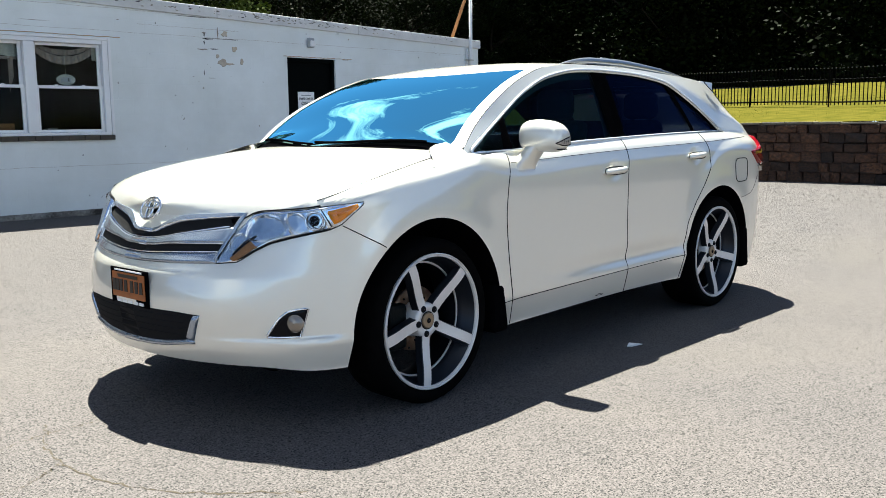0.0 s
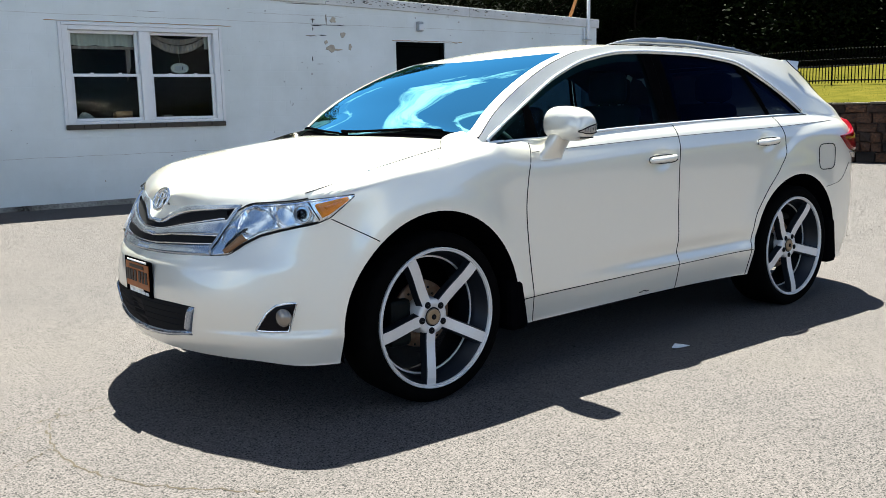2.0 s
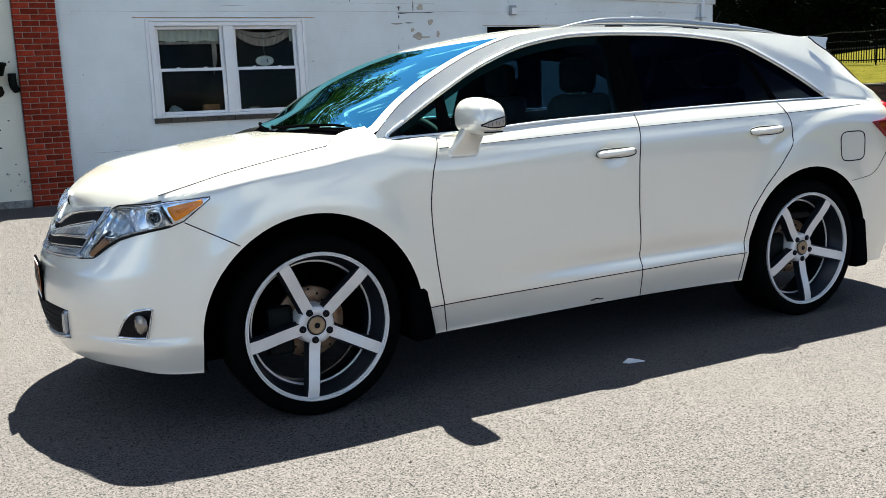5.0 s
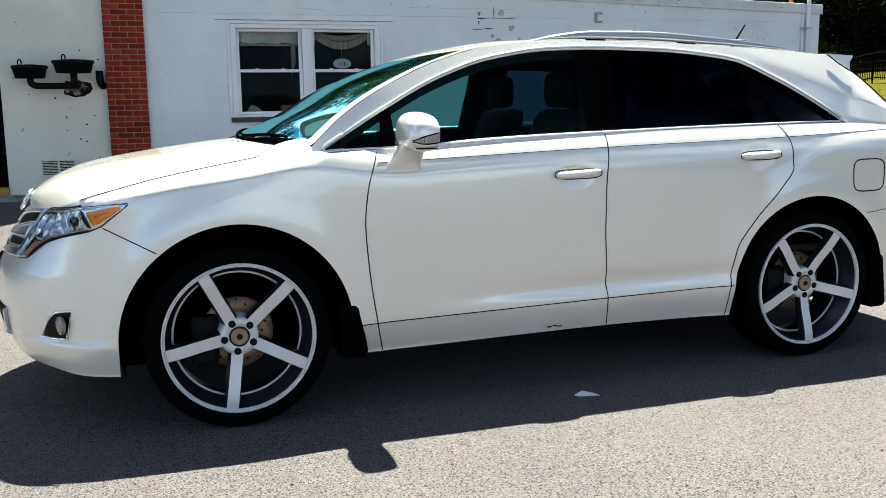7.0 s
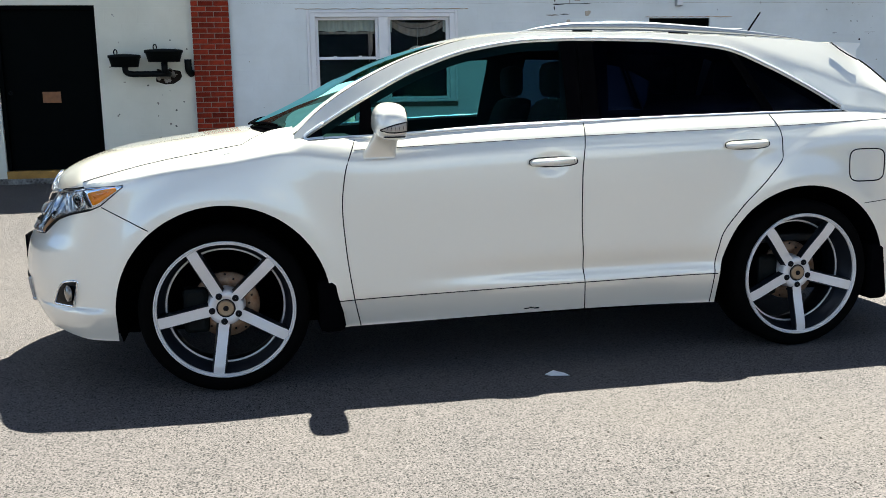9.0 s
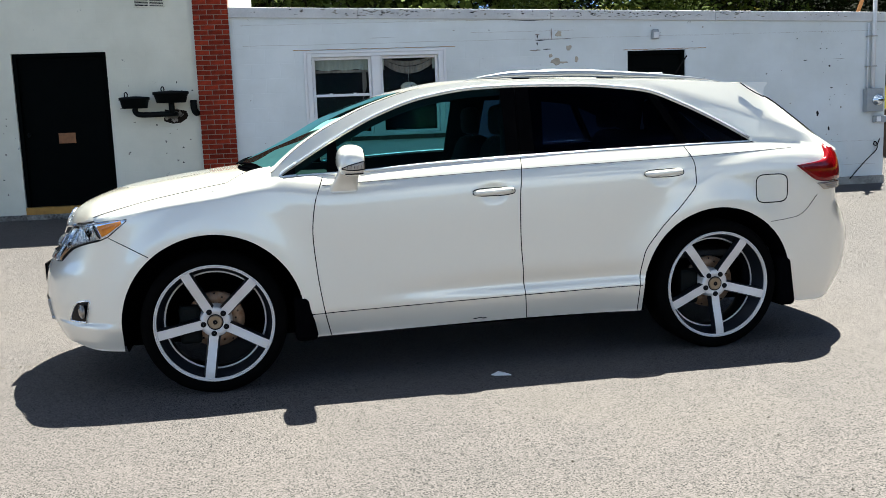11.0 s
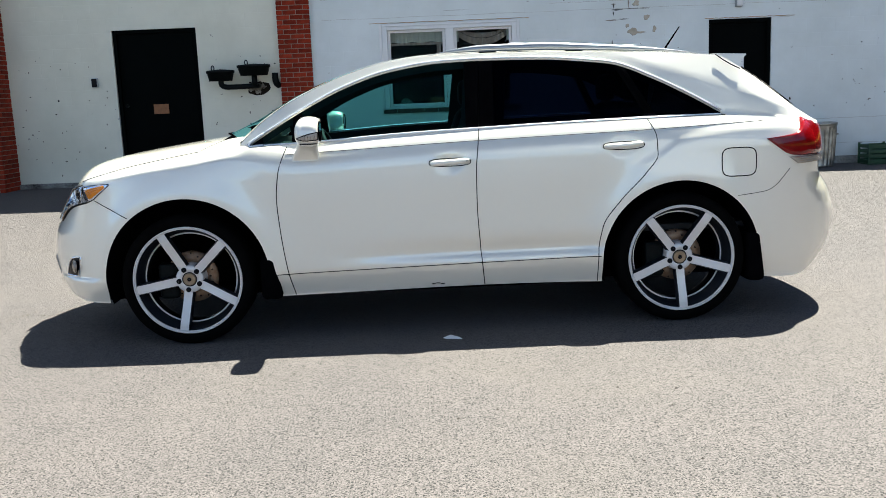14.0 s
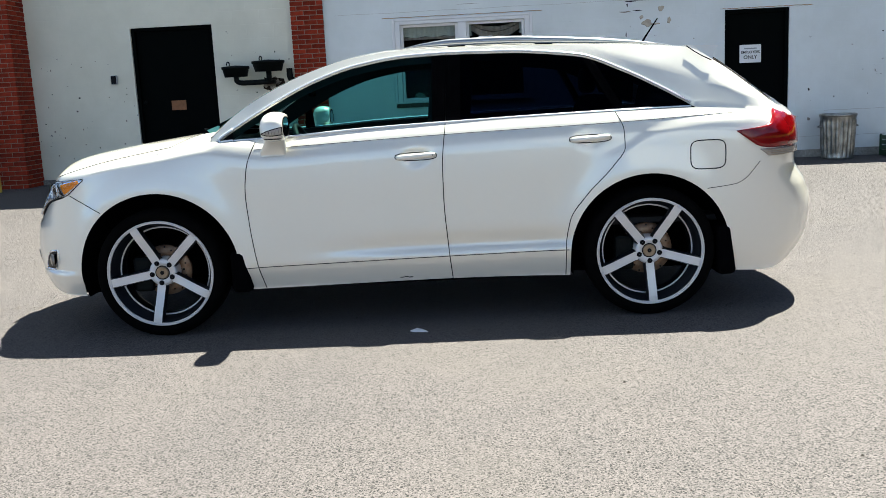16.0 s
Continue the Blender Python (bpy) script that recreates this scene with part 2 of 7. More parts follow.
M = {
    "asphalt": asphalt_material(),
    "pearl": material("pearl_white_paint", (0.79, 0.76, 0.67), 0.32, 0.3, vary=0.02, scale=2.0, coat=1.0),
    "black": material("matt_black_plastic", (0.0025, 0.0025, 0.003), 0.9, vary=0.3, scale=20, spec=0.0),
    "gap": material("panel_gap", (0.01, 0.01, 0.011), 0.8, spec=0.1),
    "gloss_black": material("gloss_black_trim", (0.004, 0.004, 0.006), 0.15, vary=0.2, scale=9, spec=0.12),
    "rubber": material("tyre_rubber", (0.003, 0.003, 0.003), 0.9, vary=0.4, scale=18, bump=0.15, spec=0.02),
    "silver": material("silver_grille_paint", (0.3, 0.34, 0.4), 0.24, 0.75, vary=0.05, scale=8, coat=0.6),
    "chrome": material("chrome", (0.82, 0.83, 0.85), 0.06, 1.0, vary=0.04, scale=10),
    "trim": material("bright_window_trim", (0.72, 0.75, 0.78), 0.22, 0.5, vary=0.05, scale=10),
    "curtain": material("pale_curtain_cloth", (0.42, 0.44, 0.38), 0.9, vary=0.15, scale=9, bump=0.2, bump_scale=200),
    "swag": material("tan_curtain_cloth", (0.25, 0.21, 0.17), 0.9, vary=0.2, scale=9, bump=0.2, bump_scale=200),
    "satin": material("satin_silver_rail", (0.3, 0.315, 0.335), 0.28, 0.9, vary=0.06, scale=9),
    "wheel": material("white_silver_wheel_face", (0.66, 0.64, 0.62), 0.38, 0.25, vary=0.08, scale=7, coat=0.3),
    "barrel": material("wheel_barrel", (0.02, 0.023, 0.03), 0.35, 0.6, vary=0.15, scale=9),
    "disc": material("brake_disc", (0.3, 0.22, 0.15), 0.45, 0.6, vary=0.3, scale=25, second=(0.2, 0.1, 0.05)),
    "cap": material("bronze_centre_cap", (0.3, 0.22, 0.14), 0.4, 0.6, vary=0.2, scale=40),
    "amber": material("amber_lens", (0.95, 0.3, 0.006), 0.25, vary=0.25, scale=45, coat=0.2),
    "red": material("red_lens", (0.26, 0.002, 0.005), 0.15, vary=0.6, scale=9, coat=0.5, spec=0.2),
    "fog_glass": material("frosted_fog_glass", (0.26, 0.22, 0.18), 0.2, 0.5, vary=0.2, scale=40, coat=0.8),
    "ribbed": material("ribbed_clear_lens", (0.42, 0.38, 0.33), 0.25, 0.2, vary=0.3, scale=50, coat=0.6),
    "clear_lens": pane_material("clear_lens", (0.96, 0.97, 0.98), 0.02, 1.3),
    "reflector": material("lamp_reflector", (0.88, 0.9, 0.92), 0.08, 0.95, vary=0.1, scale=30, bump=0.12, bump_scale=22),
    "lamp_grey": material("lamp_housing", (0.78, 0.82, 0.85), 0.12, 0.8, vary=0.4, scale=14, second=(0.5, 0.56, 0.6), bump=0.25, bump_scale=16),
    # The car panes' gloss colour paints their sky reflections bluer.
    "windscreen": pane_material("windscreen_glass", (0.31, 0.42, 0.39), 0.01, 2.3, (0.38, 0.94, 0.94)),
    "front_glass": pane_material("front_door_glass", (0.34, 0.6, 0.58), 0.015, 1.1, (0.4, 0.6, 1.0)),
    "privacy": pane_material("privacy_glass", (0.045, 0.068, 0.11), 0.015, 1.09, (0.25, 0.4, 1.0)),
    "cloth": material("charcoal_seat_cloth", (0.008, 0.0085, 0.01), 0.9, vary=0.3, scale=30, bump=0.2, bump_scale=300),
    "dash": material("dark_dashboard", (0.007, 0.007, 0.0075), 0.7, vary=0.2, scale=12, bump=0.1, bump_scale=250),
    "orange_plate": material("amber_plate", (0.34, 0.095, 0.012), 0.45, vary=0.3, scale=30),
    "dark_plate": material("plate_ink", (0.012, 0.008, 0.008), 0.5),
    "white_ink": material("white_print", (0.75, 0.75, 0.74), 0.6),
    "blue_print": material("blue_sticker", (0.08, 0.3, 0.6), 0.5),
    "wall": painted_block_material("white_painted_block", (0.68, 0.715, 0.715)),
    "wall_cream": painted_block_material("cream_painted_block", (0.69, 0.672, 0.56)),
    "coping": material("peeling_white_coping", (0.6, 0.6, 0.59), 0.7, vary=0.2, scale=3, bump=0.3, bump_scale=40),
    "soiled": material("soiled_render", (0.38, 0.365, 0.33), 0.9, vary=0.5, scale=2.6, second=(0.025, 0.02, 0.015), bump=0.4, bump_scale=40),
    "crack_dirt": material("tan_crack_dirt", (0.055, 0.042, 0.024), 0.95, vary=0.4, scale=20),
    "grit": material("dark_grit", (0.028, 0.023, 0.018), 0.9, vary=0.5, scale=30),
    "flake": material("bare_grey_block", (0.3, 0.27, 0.23), 0.9, vary=0.4, scale=12, bump=0.4, bump_scale=60),
    "peel": material("peeled_tan_block", (0.5, 0.44, 0.35), 0.9, vary=0.3, scale=9, bump=0.4, bump_scale=60),
    "mortar": material("grey_mortar", (0.27, 0.2, 0.15), 0.95, vary=0.25, scale=12, bump=0.4),
    "brick": by_object(material("red_brick", (0.3, 0.06, 0.03), 0.85, bump=0.35, bump_scale=90, spec=0.08), (0.15, 0.017, 0.008), (0.29, 0.036, 0.016)),
    "stone": by_object(material("brown_field_stone", (0.1, 0.07, 0.06), 0.85, bump=1.0, bump_scale=22), (0.007, 0.0035, 0.0025), (0.062, 0.027, 0.013), True),
    "sill_stone": material("weathered_sill_brick", (0.075, 0.062, 0.048), 0.9, vary=0.5, scale=9, bump=0.6, bump_scale=40),
    "stone_cap": material("pale_stone_cap", (0.17, 0.15, 0.115), 0.9, vary=0.6, scale=3, bump=0.5, bump_scale=30),
    "door_green": material("black_green_door_paint", (0.002, 0.003, 0.003), 0.7, vary=0.3, scale=6, spec=0.02),
    "ochre": material("ochre_sill_paint", (0.42, 0.22, 0.04), 0.7, vary=0.4, scale=9, bump=0.2),
    "yellow": material("yellow_bollard_paint", (0.62, 0.42, 0.05), 0.6, vary=0.35, scale=9),
    "vinyl": material("white_window_vinyl", (0.7, 0.7, 0.7), 0.45, vary=0.06, scale=8),
    "house_glass": pane_material("house_window_glass", (0.88, 0.9, 0.9), 0.01, 1.1),
    # Near-black plaster: the unlit room's darkness is put into the colour.
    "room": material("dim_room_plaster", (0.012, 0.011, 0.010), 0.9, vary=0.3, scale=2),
    "cast_iron": material("black_painted_iron", (0.004, 0.006, 0.006), 0.55, vary=0.4, scale=20, bump=0.2, spec=0.1),
    "bin_steel": material("dented_bin_steel", (0.42, 0.42, 0.39), 0.32, 0.85, vary=0.4, scale=9, second=(0.12, 0.12, 0.11), bump=0.2, bump_scale=20),
    "galv": material("galvanised_steel", (0.62, 0.62, 0.58), 0.35, 0.55, vary=0.3, scale=7, second=(0.26, 0.26, 0.25)),
    "meter_grey": material("grey_meter_paint", (0.33, 0.35, 0.36), 0.5, 0.2, vary=0.15, scale=10),
    "sign_white": material("white_sign_board", (0.78, 0.78, 0.78), 0.6, vary=0.06, scale=12),
    "crate_green": material("green_crate_plastic", (0.01, 0.05, 0.016), 0.5, vary=0.2, scale=12),
    "brown_tag": material("brown_tag_board", (0.25, 0.1, 0.03), 0.6, vary=0.35, scale=22),
    # Near-black litter: shade under the trees is put into its colour.
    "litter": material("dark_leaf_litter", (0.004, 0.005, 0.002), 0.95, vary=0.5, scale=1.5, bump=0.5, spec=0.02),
    "wall_mortar": material("dark_wall_mortar", (0.075, 0.05, 0.036), 0.95, vary=0.4, scale=5, bump=0.4),
    "bark": material("dark_bark", (0.02, 0.016, 0.012), 0.95, vary=0.4, scale=8, bump=0.6, spec=0.05),
    # Pale fence tip: sun catching the picket tops, put into the colour.
    "fence_tip": material("worn_pale_fence_tip", (0.1, 0.095, 0.085), 0.5, vary=0.3, scale=30),
    "iron_fence": material("black_iron_fence", (0.002, 0.002, 0.0022), 0.7, vary=0.2, scale=20, spec=0.03),
    "dark_glass": material("dark_vehicle_glass", (0.01, 0.015, 0.02), 0.05),
    "tan": material("tan_cardboard", (0.3, 0.14, 0.05), 0.8, vary=0.3, scale=12),
}


def foliage_material(name, low, high):
    m = material(name, low, 0.7, spec=0.04)
    n, l = m.node_tree.nodes, m.node_tree.links
    p = n["Principled BSDF"]
    geo = n.new("ShaderNodeNewGeometry")
    ramp = n.new("ShaderNodeMix")
    ramp.data_type = "RGBA"
    ramp.inputs["A"].default_value, ramp.inputs["B"].default_value = (*low, 1), (*high, 1)
    l.new(geo.outputs["Random Per Island"], ramp.inputs["Factor"])
    l.new(ramp.outputs["Result"], p.inputs["Base Color"])
    return m


# Near-black leaves: the backlit shade of the woods is in the colour.
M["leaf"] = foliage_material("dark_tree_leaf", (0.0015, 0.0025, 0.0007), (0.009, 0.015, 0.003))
M["leaf_light"] = foliage_material("light_tree_leaf", (0.04, 0.06, 0.01), (0.085, 0.11, 0.025))
M["blade"] = foliage_material("grass_blade", (0.05, 0.058, 0.007), (0.115, 0.112, 0.016))
M["grass"] = material("sunlit_grass", (0.045, 0.047, 0.007), 0.9, vary=0.5, scale=2.2, second=(0.09, 0.077, 0.014), bump=0.7, bump_scale=35, spec=0.0)

M["pearl"].node_tree.nodes["Principled BSDF"].inputs["Coat IOR"].default_value = 1.75
M["pearl"].node_tree.nodes["Principled BSDF"].inputs["Coat Roughness"].default_value = 0.06

# ---- building blocks ----
def mesh_of(name, verts, faces, normals=None, smooth_shade=True):
    me = bpy.data.meshes.new(name)
    me.from_pydata([tuple(v) for v in verts], [], faces)
    if smooth_shade:
        me.polygons.foreach_set("use_smooth", [True] * len(me.polygons))
    if normals is not None:
        me.normals_split_custom_set_from_vertices([tuple(q) for q in normals])
    return me


def put(name, me, mat, parent=None, label=""):
    ob = new(name, me)
    if mat is not None and not me.materials:
        me.materials.append(mat)
    if parent is not None:
        ob.parent = parent
    if label:
        ob["label"] = label
    return ob


def part(name, bm, mat, parent, label="", smooth_shade=False):
    """Links a bmesh as one mesh object under a thing or a part."""
    me = bpy.data.meshes.new(name)
    bm.to_mesh(me)
    bm.free()
    if smooth_shade:
        me.polygons.foreach_set("use_smooth", [True] * len(me.polygons))
    return put(name, me, mat, parent, label)


def thing(name, label, category, m=None, group="", kind=""):
    ob = new(name)
    ob.empty_display_size = 0.1
    if m is not None:
        ob.matrix_world = m
    return tagged(ob, label, category, group, kind)


def box(bm, x0, x1, y0, y1, z0, z1, bevel=0.0):
    r = bmesh.ops.create_cube(bm, size=1.0)
    for v in r["verts"]:
        v.co = Vector(((x0 + x1) / 2 + v.co.x * (x1 - x0), (y0 + y1) / 2 + v.co.y * (y1 - y0), (z0 + z1) / 2 + v.co.z * (z1 - z0)))
    if bevel:
        edges = list({e for v in r["verts"] for e in v.link_edges})
        bmesh.ops.bevel(bm, geom=edges, offset=bevel, segments=2, affect="EDGES", profile=0.5)
    return bm


def boxed(x0, x1, y0, y1, z0, z1, bevel=0.0):
    return box(bmesh.new(), x0, x1, y0, y1, z0, z1, bevel)


def turned(profile, steps=48, axis="y", close=False):
    """A body of revolution about an axis: profile of (along, radius)."""
    verts, faces = [], []
    n = len(profile)
    for i in range(steps):
        a = 2 * math.pi * i / steps
        for s, r in profile:
            c, d = r * math.cos(a), r * math.sin(a)
            verts.append((c, s, d) if axis == "y" else (c, d, s) if axis == "z" else (s, c, d))
    for i in range(steps):
        j = (i + 1) % steps
        for k in range(n - 1):
            faces.append((i * n + k, i * n + k + 1, j * n + k + 1, j * n + k))
    return verts, faces


def tube(points, radius, sides=8, closed=False):
    """A round bar along points."""
    verts, faces = [], []
    n = len(points)
    up = Vector((0.31, 0.17, 0.93)).normalized()
    for i, p in enumerate(points):
        a = points[(i - 1) % n] if closed or i else points[0]
        b = points[(i + 1) % n] if closed or i < n - 1 else points[-1]
        d = (Vector(b) - Vector(a)).normalized()
        s = d.cross(up).normalized()
        u = s.cross(d)
        r = radius(i / max(1, n - 1)) if callable(radius) else radius
        for k in range(sides):
            q = 2 * math.pi * k / sides
            verts.append(Vector(p) + s * (r * math.cos(q)) + u * (r * math.sin(q)))
    rows = n if closed else n - 1
    for i in range(rows):
        j = (i + 1) % n
        for k in range(sides):
            m = (k + 1) % sides
            faces.append((i * sides + k, i * sides + m, j * sides + m, j * sides + k))
    if not closed:
        faces.append(tuple(range(sides))[::-1])
        faces.append(tuple((n - 1) * sides + k for k in range(sides)))
    return verts, faces


def resample(points, count):
    """Points at even steps along a polyline."""
    pts = [Vector(p) for p in points]
    lengths = [0.0]
    for a, b in zip(pts, pts[1:]):
        lengths.append(lengths[-1] + (b - a).length)
    out = []
    for i in range(count):
        s = lengths[-1] * i / (count - 1)
        k = 0
        while k < len(pts) - 2 and s > lengths[k + 1]:
            k += 1
        h = max(1e-9, lengths[k + 1] - lengths[k])
        out.append(pts[k].lerp(pts[k + 1], (s - lengths[k]) / h))
    return out


def soften(points, count=40, rounds=2):
    """A rounded polyline."""
    pts = [Vector(p) for p in points]
    for _ in range(rounds):
        nxt = [pts[0]]
        for a, b in zip(pts, pts[1:]):
            nxt += [a.lerp(b, 0.25), a.lerp(b, 0.75)]
        nxt.append(pts[-1])
        pts = nxt
    return resample(pts, count)


def ribbon(lower, upper, where, out0, out1, nu=40, nv=6, edge=0.08, flip=False):
    """A raised patch between two edges, laid on a surface: out1 proud, rolling down to out0 round its rim."""
    lo, hi = resample(lower, nu + 1), resample(upper, nu + 1)
    vs = [0.0, edge] + [edge + (1 - 2 * edge) * j / (nv - 2) for j in range(1, nv - 2)] + [1 - edge, 1.0]
    verts, faces = [], []
    for i in range(nu + 1):
        for j, v in enumerate(vs):
            q = lo[i].lerp(hi[i], v)
            out = out0 if j in (0, len(vs) - 1) or i in (0, nu) else out1
            p = where(q.x, q.y, out)
            verts.append(Vector((p.x, -p.y, p.z)) if flip else p)
    m = len(vs)
    for i in range(nu):
        for j in range(m - 1):
            faces.append((i * m + j, (i + 1) * m + j, (i + 1) * m + j + 1, i * m + j + 1))
    return verts, faces


def mirrored(verts):
    return [Vector((v[0], -v[1], v[2])) for v in verts]


def flat(points):
    """Two-part points as vectors for a surface's own coordinates."""
    return [Vector((a, b, 0)) for a, b in points]
# ---- shape of the car's body: keyed curves in metres, front axle at x = -1.3875, rear axle at x = 1.3875 ----
def keyed(*pairs):
    """A smooth curve without overshoot through (position, value) pairs."""
    px = [p[0] for p in pairs]
    pv = [p[1] for p in pairs]
    n = len(px)
    d = [(pv[i + 1] - pv[i]) / (px[i + 1] - px[i]) for i in range(n - 1)]
    m = [d[0]] + [0.0 if d[i - 1] * d[i] <= 0 else 2 * d[i - 1] * d[i] / (d[i - 1] + d[i]) for i in range(1, n - 1)] + [d[-1]]

    def value(q):
        if q <= px[0]:
            return pv[0]
        if q >= px[-1]:
            return pv[-1]
        i = 0
        while q > px[i + 1]:
            i += 1
        h = px[i + 1] - px[i]
        s = (q - px[i]) / h
        return (pv[i] * (1 + 2 * s) * (1 - s) ** 2 + m[i] * h * s * (1 - s) ** 2
                + pv[i + 1] * s * s * (3 - 2 * s) + m[i + 1] * h * s * s * (s - 1))
    return value


NOSE, TAIL = -2.36, 2.49
belt_z = keyed((-2.36, 0.855), (-2.2, 0.885), (-2.0, 0.925), (-1.78, 0.965), (-1.6, 1.0), (-1.3, 1.04), (-1.0, 1.082),
               (-0.63, 1.095), (-0.17, 1.12), (0.27, 1.133), (0.94, 1.148), (1.63, 1.155), (1.9, 1.14), (2.1, 1.11), (2.49, 1.05))
under_z = keyed((-2.36, 0.268), (-2.2, 0.268), (-2.0, 0.248), (-1.84, 0.245), (-0.85, 0.246), (0.26, 0.256), (0.95, 0.246), (1.8, 0.235), (2.05, 0.222), (2.43, 0.295))
section = keyed((0, 0.862), (0.09, 0.886), (0.14, 0.898), (0.170, 0.904), (0.195, 0.9045), (0.26, 0.9045), (0.40, 0.9045), (0.55, 0.9055),
                (0.70, 0.907), (0.80, 0.906), (0.86, 0.903), (0.90, 0.893), (0.95, 0.872), (1.0, 0.834))
plain_section = keyed((0, 0.862), (0.12, 0.886), (0.25, 0.897), (0.4, 0.902), (0.55, 0.905),
                (0.70, 0.907), (0.80, 0.906), (0.86, 0.903), (0.90, 0.893), (0.95, 0.872), (1.0, 0.834))
fender_arc = keyed((-1.85, 0.62), (-1.79, 0.706), (-1.682, 0.823), (-1.558, 0.914), (-1.382, 0.972), (-1.204, 0.987), (-1.077, 0.968), (-0.9, 0.92))
haunch = keyed((0.95, 0.89), (1.1, 0.92), (1.253, 0.965), (1.368, 1.029), (1.532, 1.073), (1.725, 1.1), (2.0, 1.115))
nose_shift = keyed((0.2, 0.11), (0.35, 0.042), (0.5, 0.018), (0.62, 0.036), (0.7, 0.082), (0.8, 0.140), (0.88, 0.190), (1.0, 0.235))
tail_shift = keyed((0.2, 0.15), (0.27, 0.1), (0.4, 0.022), (0.56, 0.0), (0.68, 0.03), (0.82, 0.105), (0.92, 0.11), (1.07, 0.11), (1.2, 0.15))
hood_z = keyed((-2.36, 0.85), (-2.2, 0.86), (-2.185, 0.895), (-2.148, 0.933), (-2.058, 0.984), (-1.946, 1.022), (-1.82, 1.047), (-1.57, 1.083),
               (-1.35, 1.110), (-1.1, 1.131))
roof_z = keyed((-1.26, 1.125), (-0.968, 1.264), (-0.739, 1.387), (-0.55, 1.461), (-0.254, 1.543), (-0.03, 1.575), (0.4, 1.588), (0.9, 1.578),
               (1.3, 1.553), (1.66, 1.515), (1.88, 1.48))
window_top = keyed((-1.03, 1.085), (-0.73, 1.262), (-0.47, 1.39), (-0.22, 1.47), (0.07, 1.51), (0.30, 1.516), (0.64, 1.51),
                   (0.96, 1.482), (1.06, 1.466), (1.28, 1.376), (1.47, 1.278), (1.665, 1.165))
rail_z = keyed((-1.06, 1.105), (-0.93, 1.222), (-0.75, 1.335), (-0.47, 1.458), (-0.22, 1.524), (0.07, 1.55), (0.30, 1.552), (0.64, 1.548), (0.96, 1.535),
               (1.3, 1.52), (1.66, 1.492), (1.84, 1.39), (2.0, 1.266), (2.2, 1.115), (2.3, 1.062))
taper = keyed((-1.1, 0.04), (-0.7, 0.01), (0, 0), (0.8, 0.005), (1.2, 0.02), (1.65, 0.05), (2.0, 0.1), (2.3, 0.17))
ARCH_F, ARCH_R = (-1.386, 0.367, 0.457), (1.386, 0.362, 0.446)


def smooth(q):
    q = min(1.0, max(0.0, q))
    return q * q * (3 - 2 * q)


def rounding(s, p):
    return 1.0 if s >= 1 else (1 - (1 - max(s, 0.0)) ** p) ** (1 / p)


def half_width(X, z):
    h = (z - 0.25) / (belt_z(X) - 0.25)
    h -= 0.085 * smooth((-0.72 - X) / 0.5) * smooth((h - 0.4) / 0.5)
    k = smooth((X - 1.7) / 0.2)
    y = (section(h) * (1 - k) + plain_section(h) * k) * rounding((X - NOSE) / 0.75, 2.2) * rounding((TAIL - X) / 0.66, 2.6)
    for cx, cz, r in (ARCH_F, ARCH_R):
        q = math.hypot(X - cx, z - cz) - r
        if q > -0.05:
            y += 0.014 * math.exp(-(q / 0.11) ** 2)
    if X < -0.85:
        y += 0.005 * smooth((fender_arc(X) - z) / 0.12 + 0.5) * smooth((X + 1.86) / 0.16) * smooth((-0.88 - X) / 0.3) * smooth((z - 0.4) / 0.25)
    if X > 0.95:
        y += 0.010 * smooth((haunch(X) - z) / 0.07 + 0.4) * smooth((X - 1.02) / 0.3) * smooth((2.3 - X) / 0.3) * smooth((z - 0.35) / 0.5)
    if -0.9 < X < 1.1:
        dz = z - 0.455
        y -= 0.019 * smooth((X + 0.75) / 1.1) * smooth((1.1 - X) / 0.3) * math.exp(-(dz / (0.055 if dz > 0 else 0.034)) ** 2)
    for cx, cz in ((0.095, 0.957), (1.06, 1.01)):
        y -= 0.008 * math.exp(-(((X - cx) / 0.066) ** 2 + ((z - cz) / 0.05) ** 2) ** 2)
    y += 0.016 * smooth((0.392 - z) / 0.02) * smooth((X + 2.33) / 0.12) * smooth((-1.86 - X) / 0.12)
    return max(y * smooth((X - NOSE) / 0.0005), 0.0)


def body_x(X, z):
    return X + nose_shift(z) * (1 - smooth((X - NOSE) / 0.5)) - tail_shift(z) * (1 - smooth((TAIL - X) / 0.5))


def body_point(X, z, out=0.0):
    """A point of the body's near side, pushed out along the normal by out."""
    e = 0.004
    p = Vector((body_x(X, z), -half_width(X, z), z))
    if out:
        a = Vector((body_x(X + e, z), -half_width(X + e, z), z)) - Vector((body_x(X - e, z), -half_width(X - e, z), z))
        b = Vector((body_x(X, z + e), -half_width(X, z + e), z + e)) - Vector((body_x(X, z - e), -half_width(X, z - e), z - e))
        n = a.cross(b).normalized()
        p += n * out
    return p


def front_point(y, z, out=0.0):
    """A point of the front fascia at the place y across."""
    lo, hi = NOSE, -1.5
    for _ in range(30):
        mid = (lo + hi) / 2
        if half_width(mid, z) < abs(y):
            lo = mid
        else:
            hi = mid
    p = body_point(max(lo, NOSE + 0.0008), z, out)
    return Vector((p.x, math.copysign(abs(y) if not out else abs(p.y), y), z if not out else p.z))


def glass_y(x, z):
    return 0.835 - 0.30 * (z - 1.1) - 0.25 * (z - 1.1) ** 2 - taper(x)


def glass_point(x, z, out=0.0):
    return Vector((x, -(glass_y(x, z) + out), z + 0.4 * out))


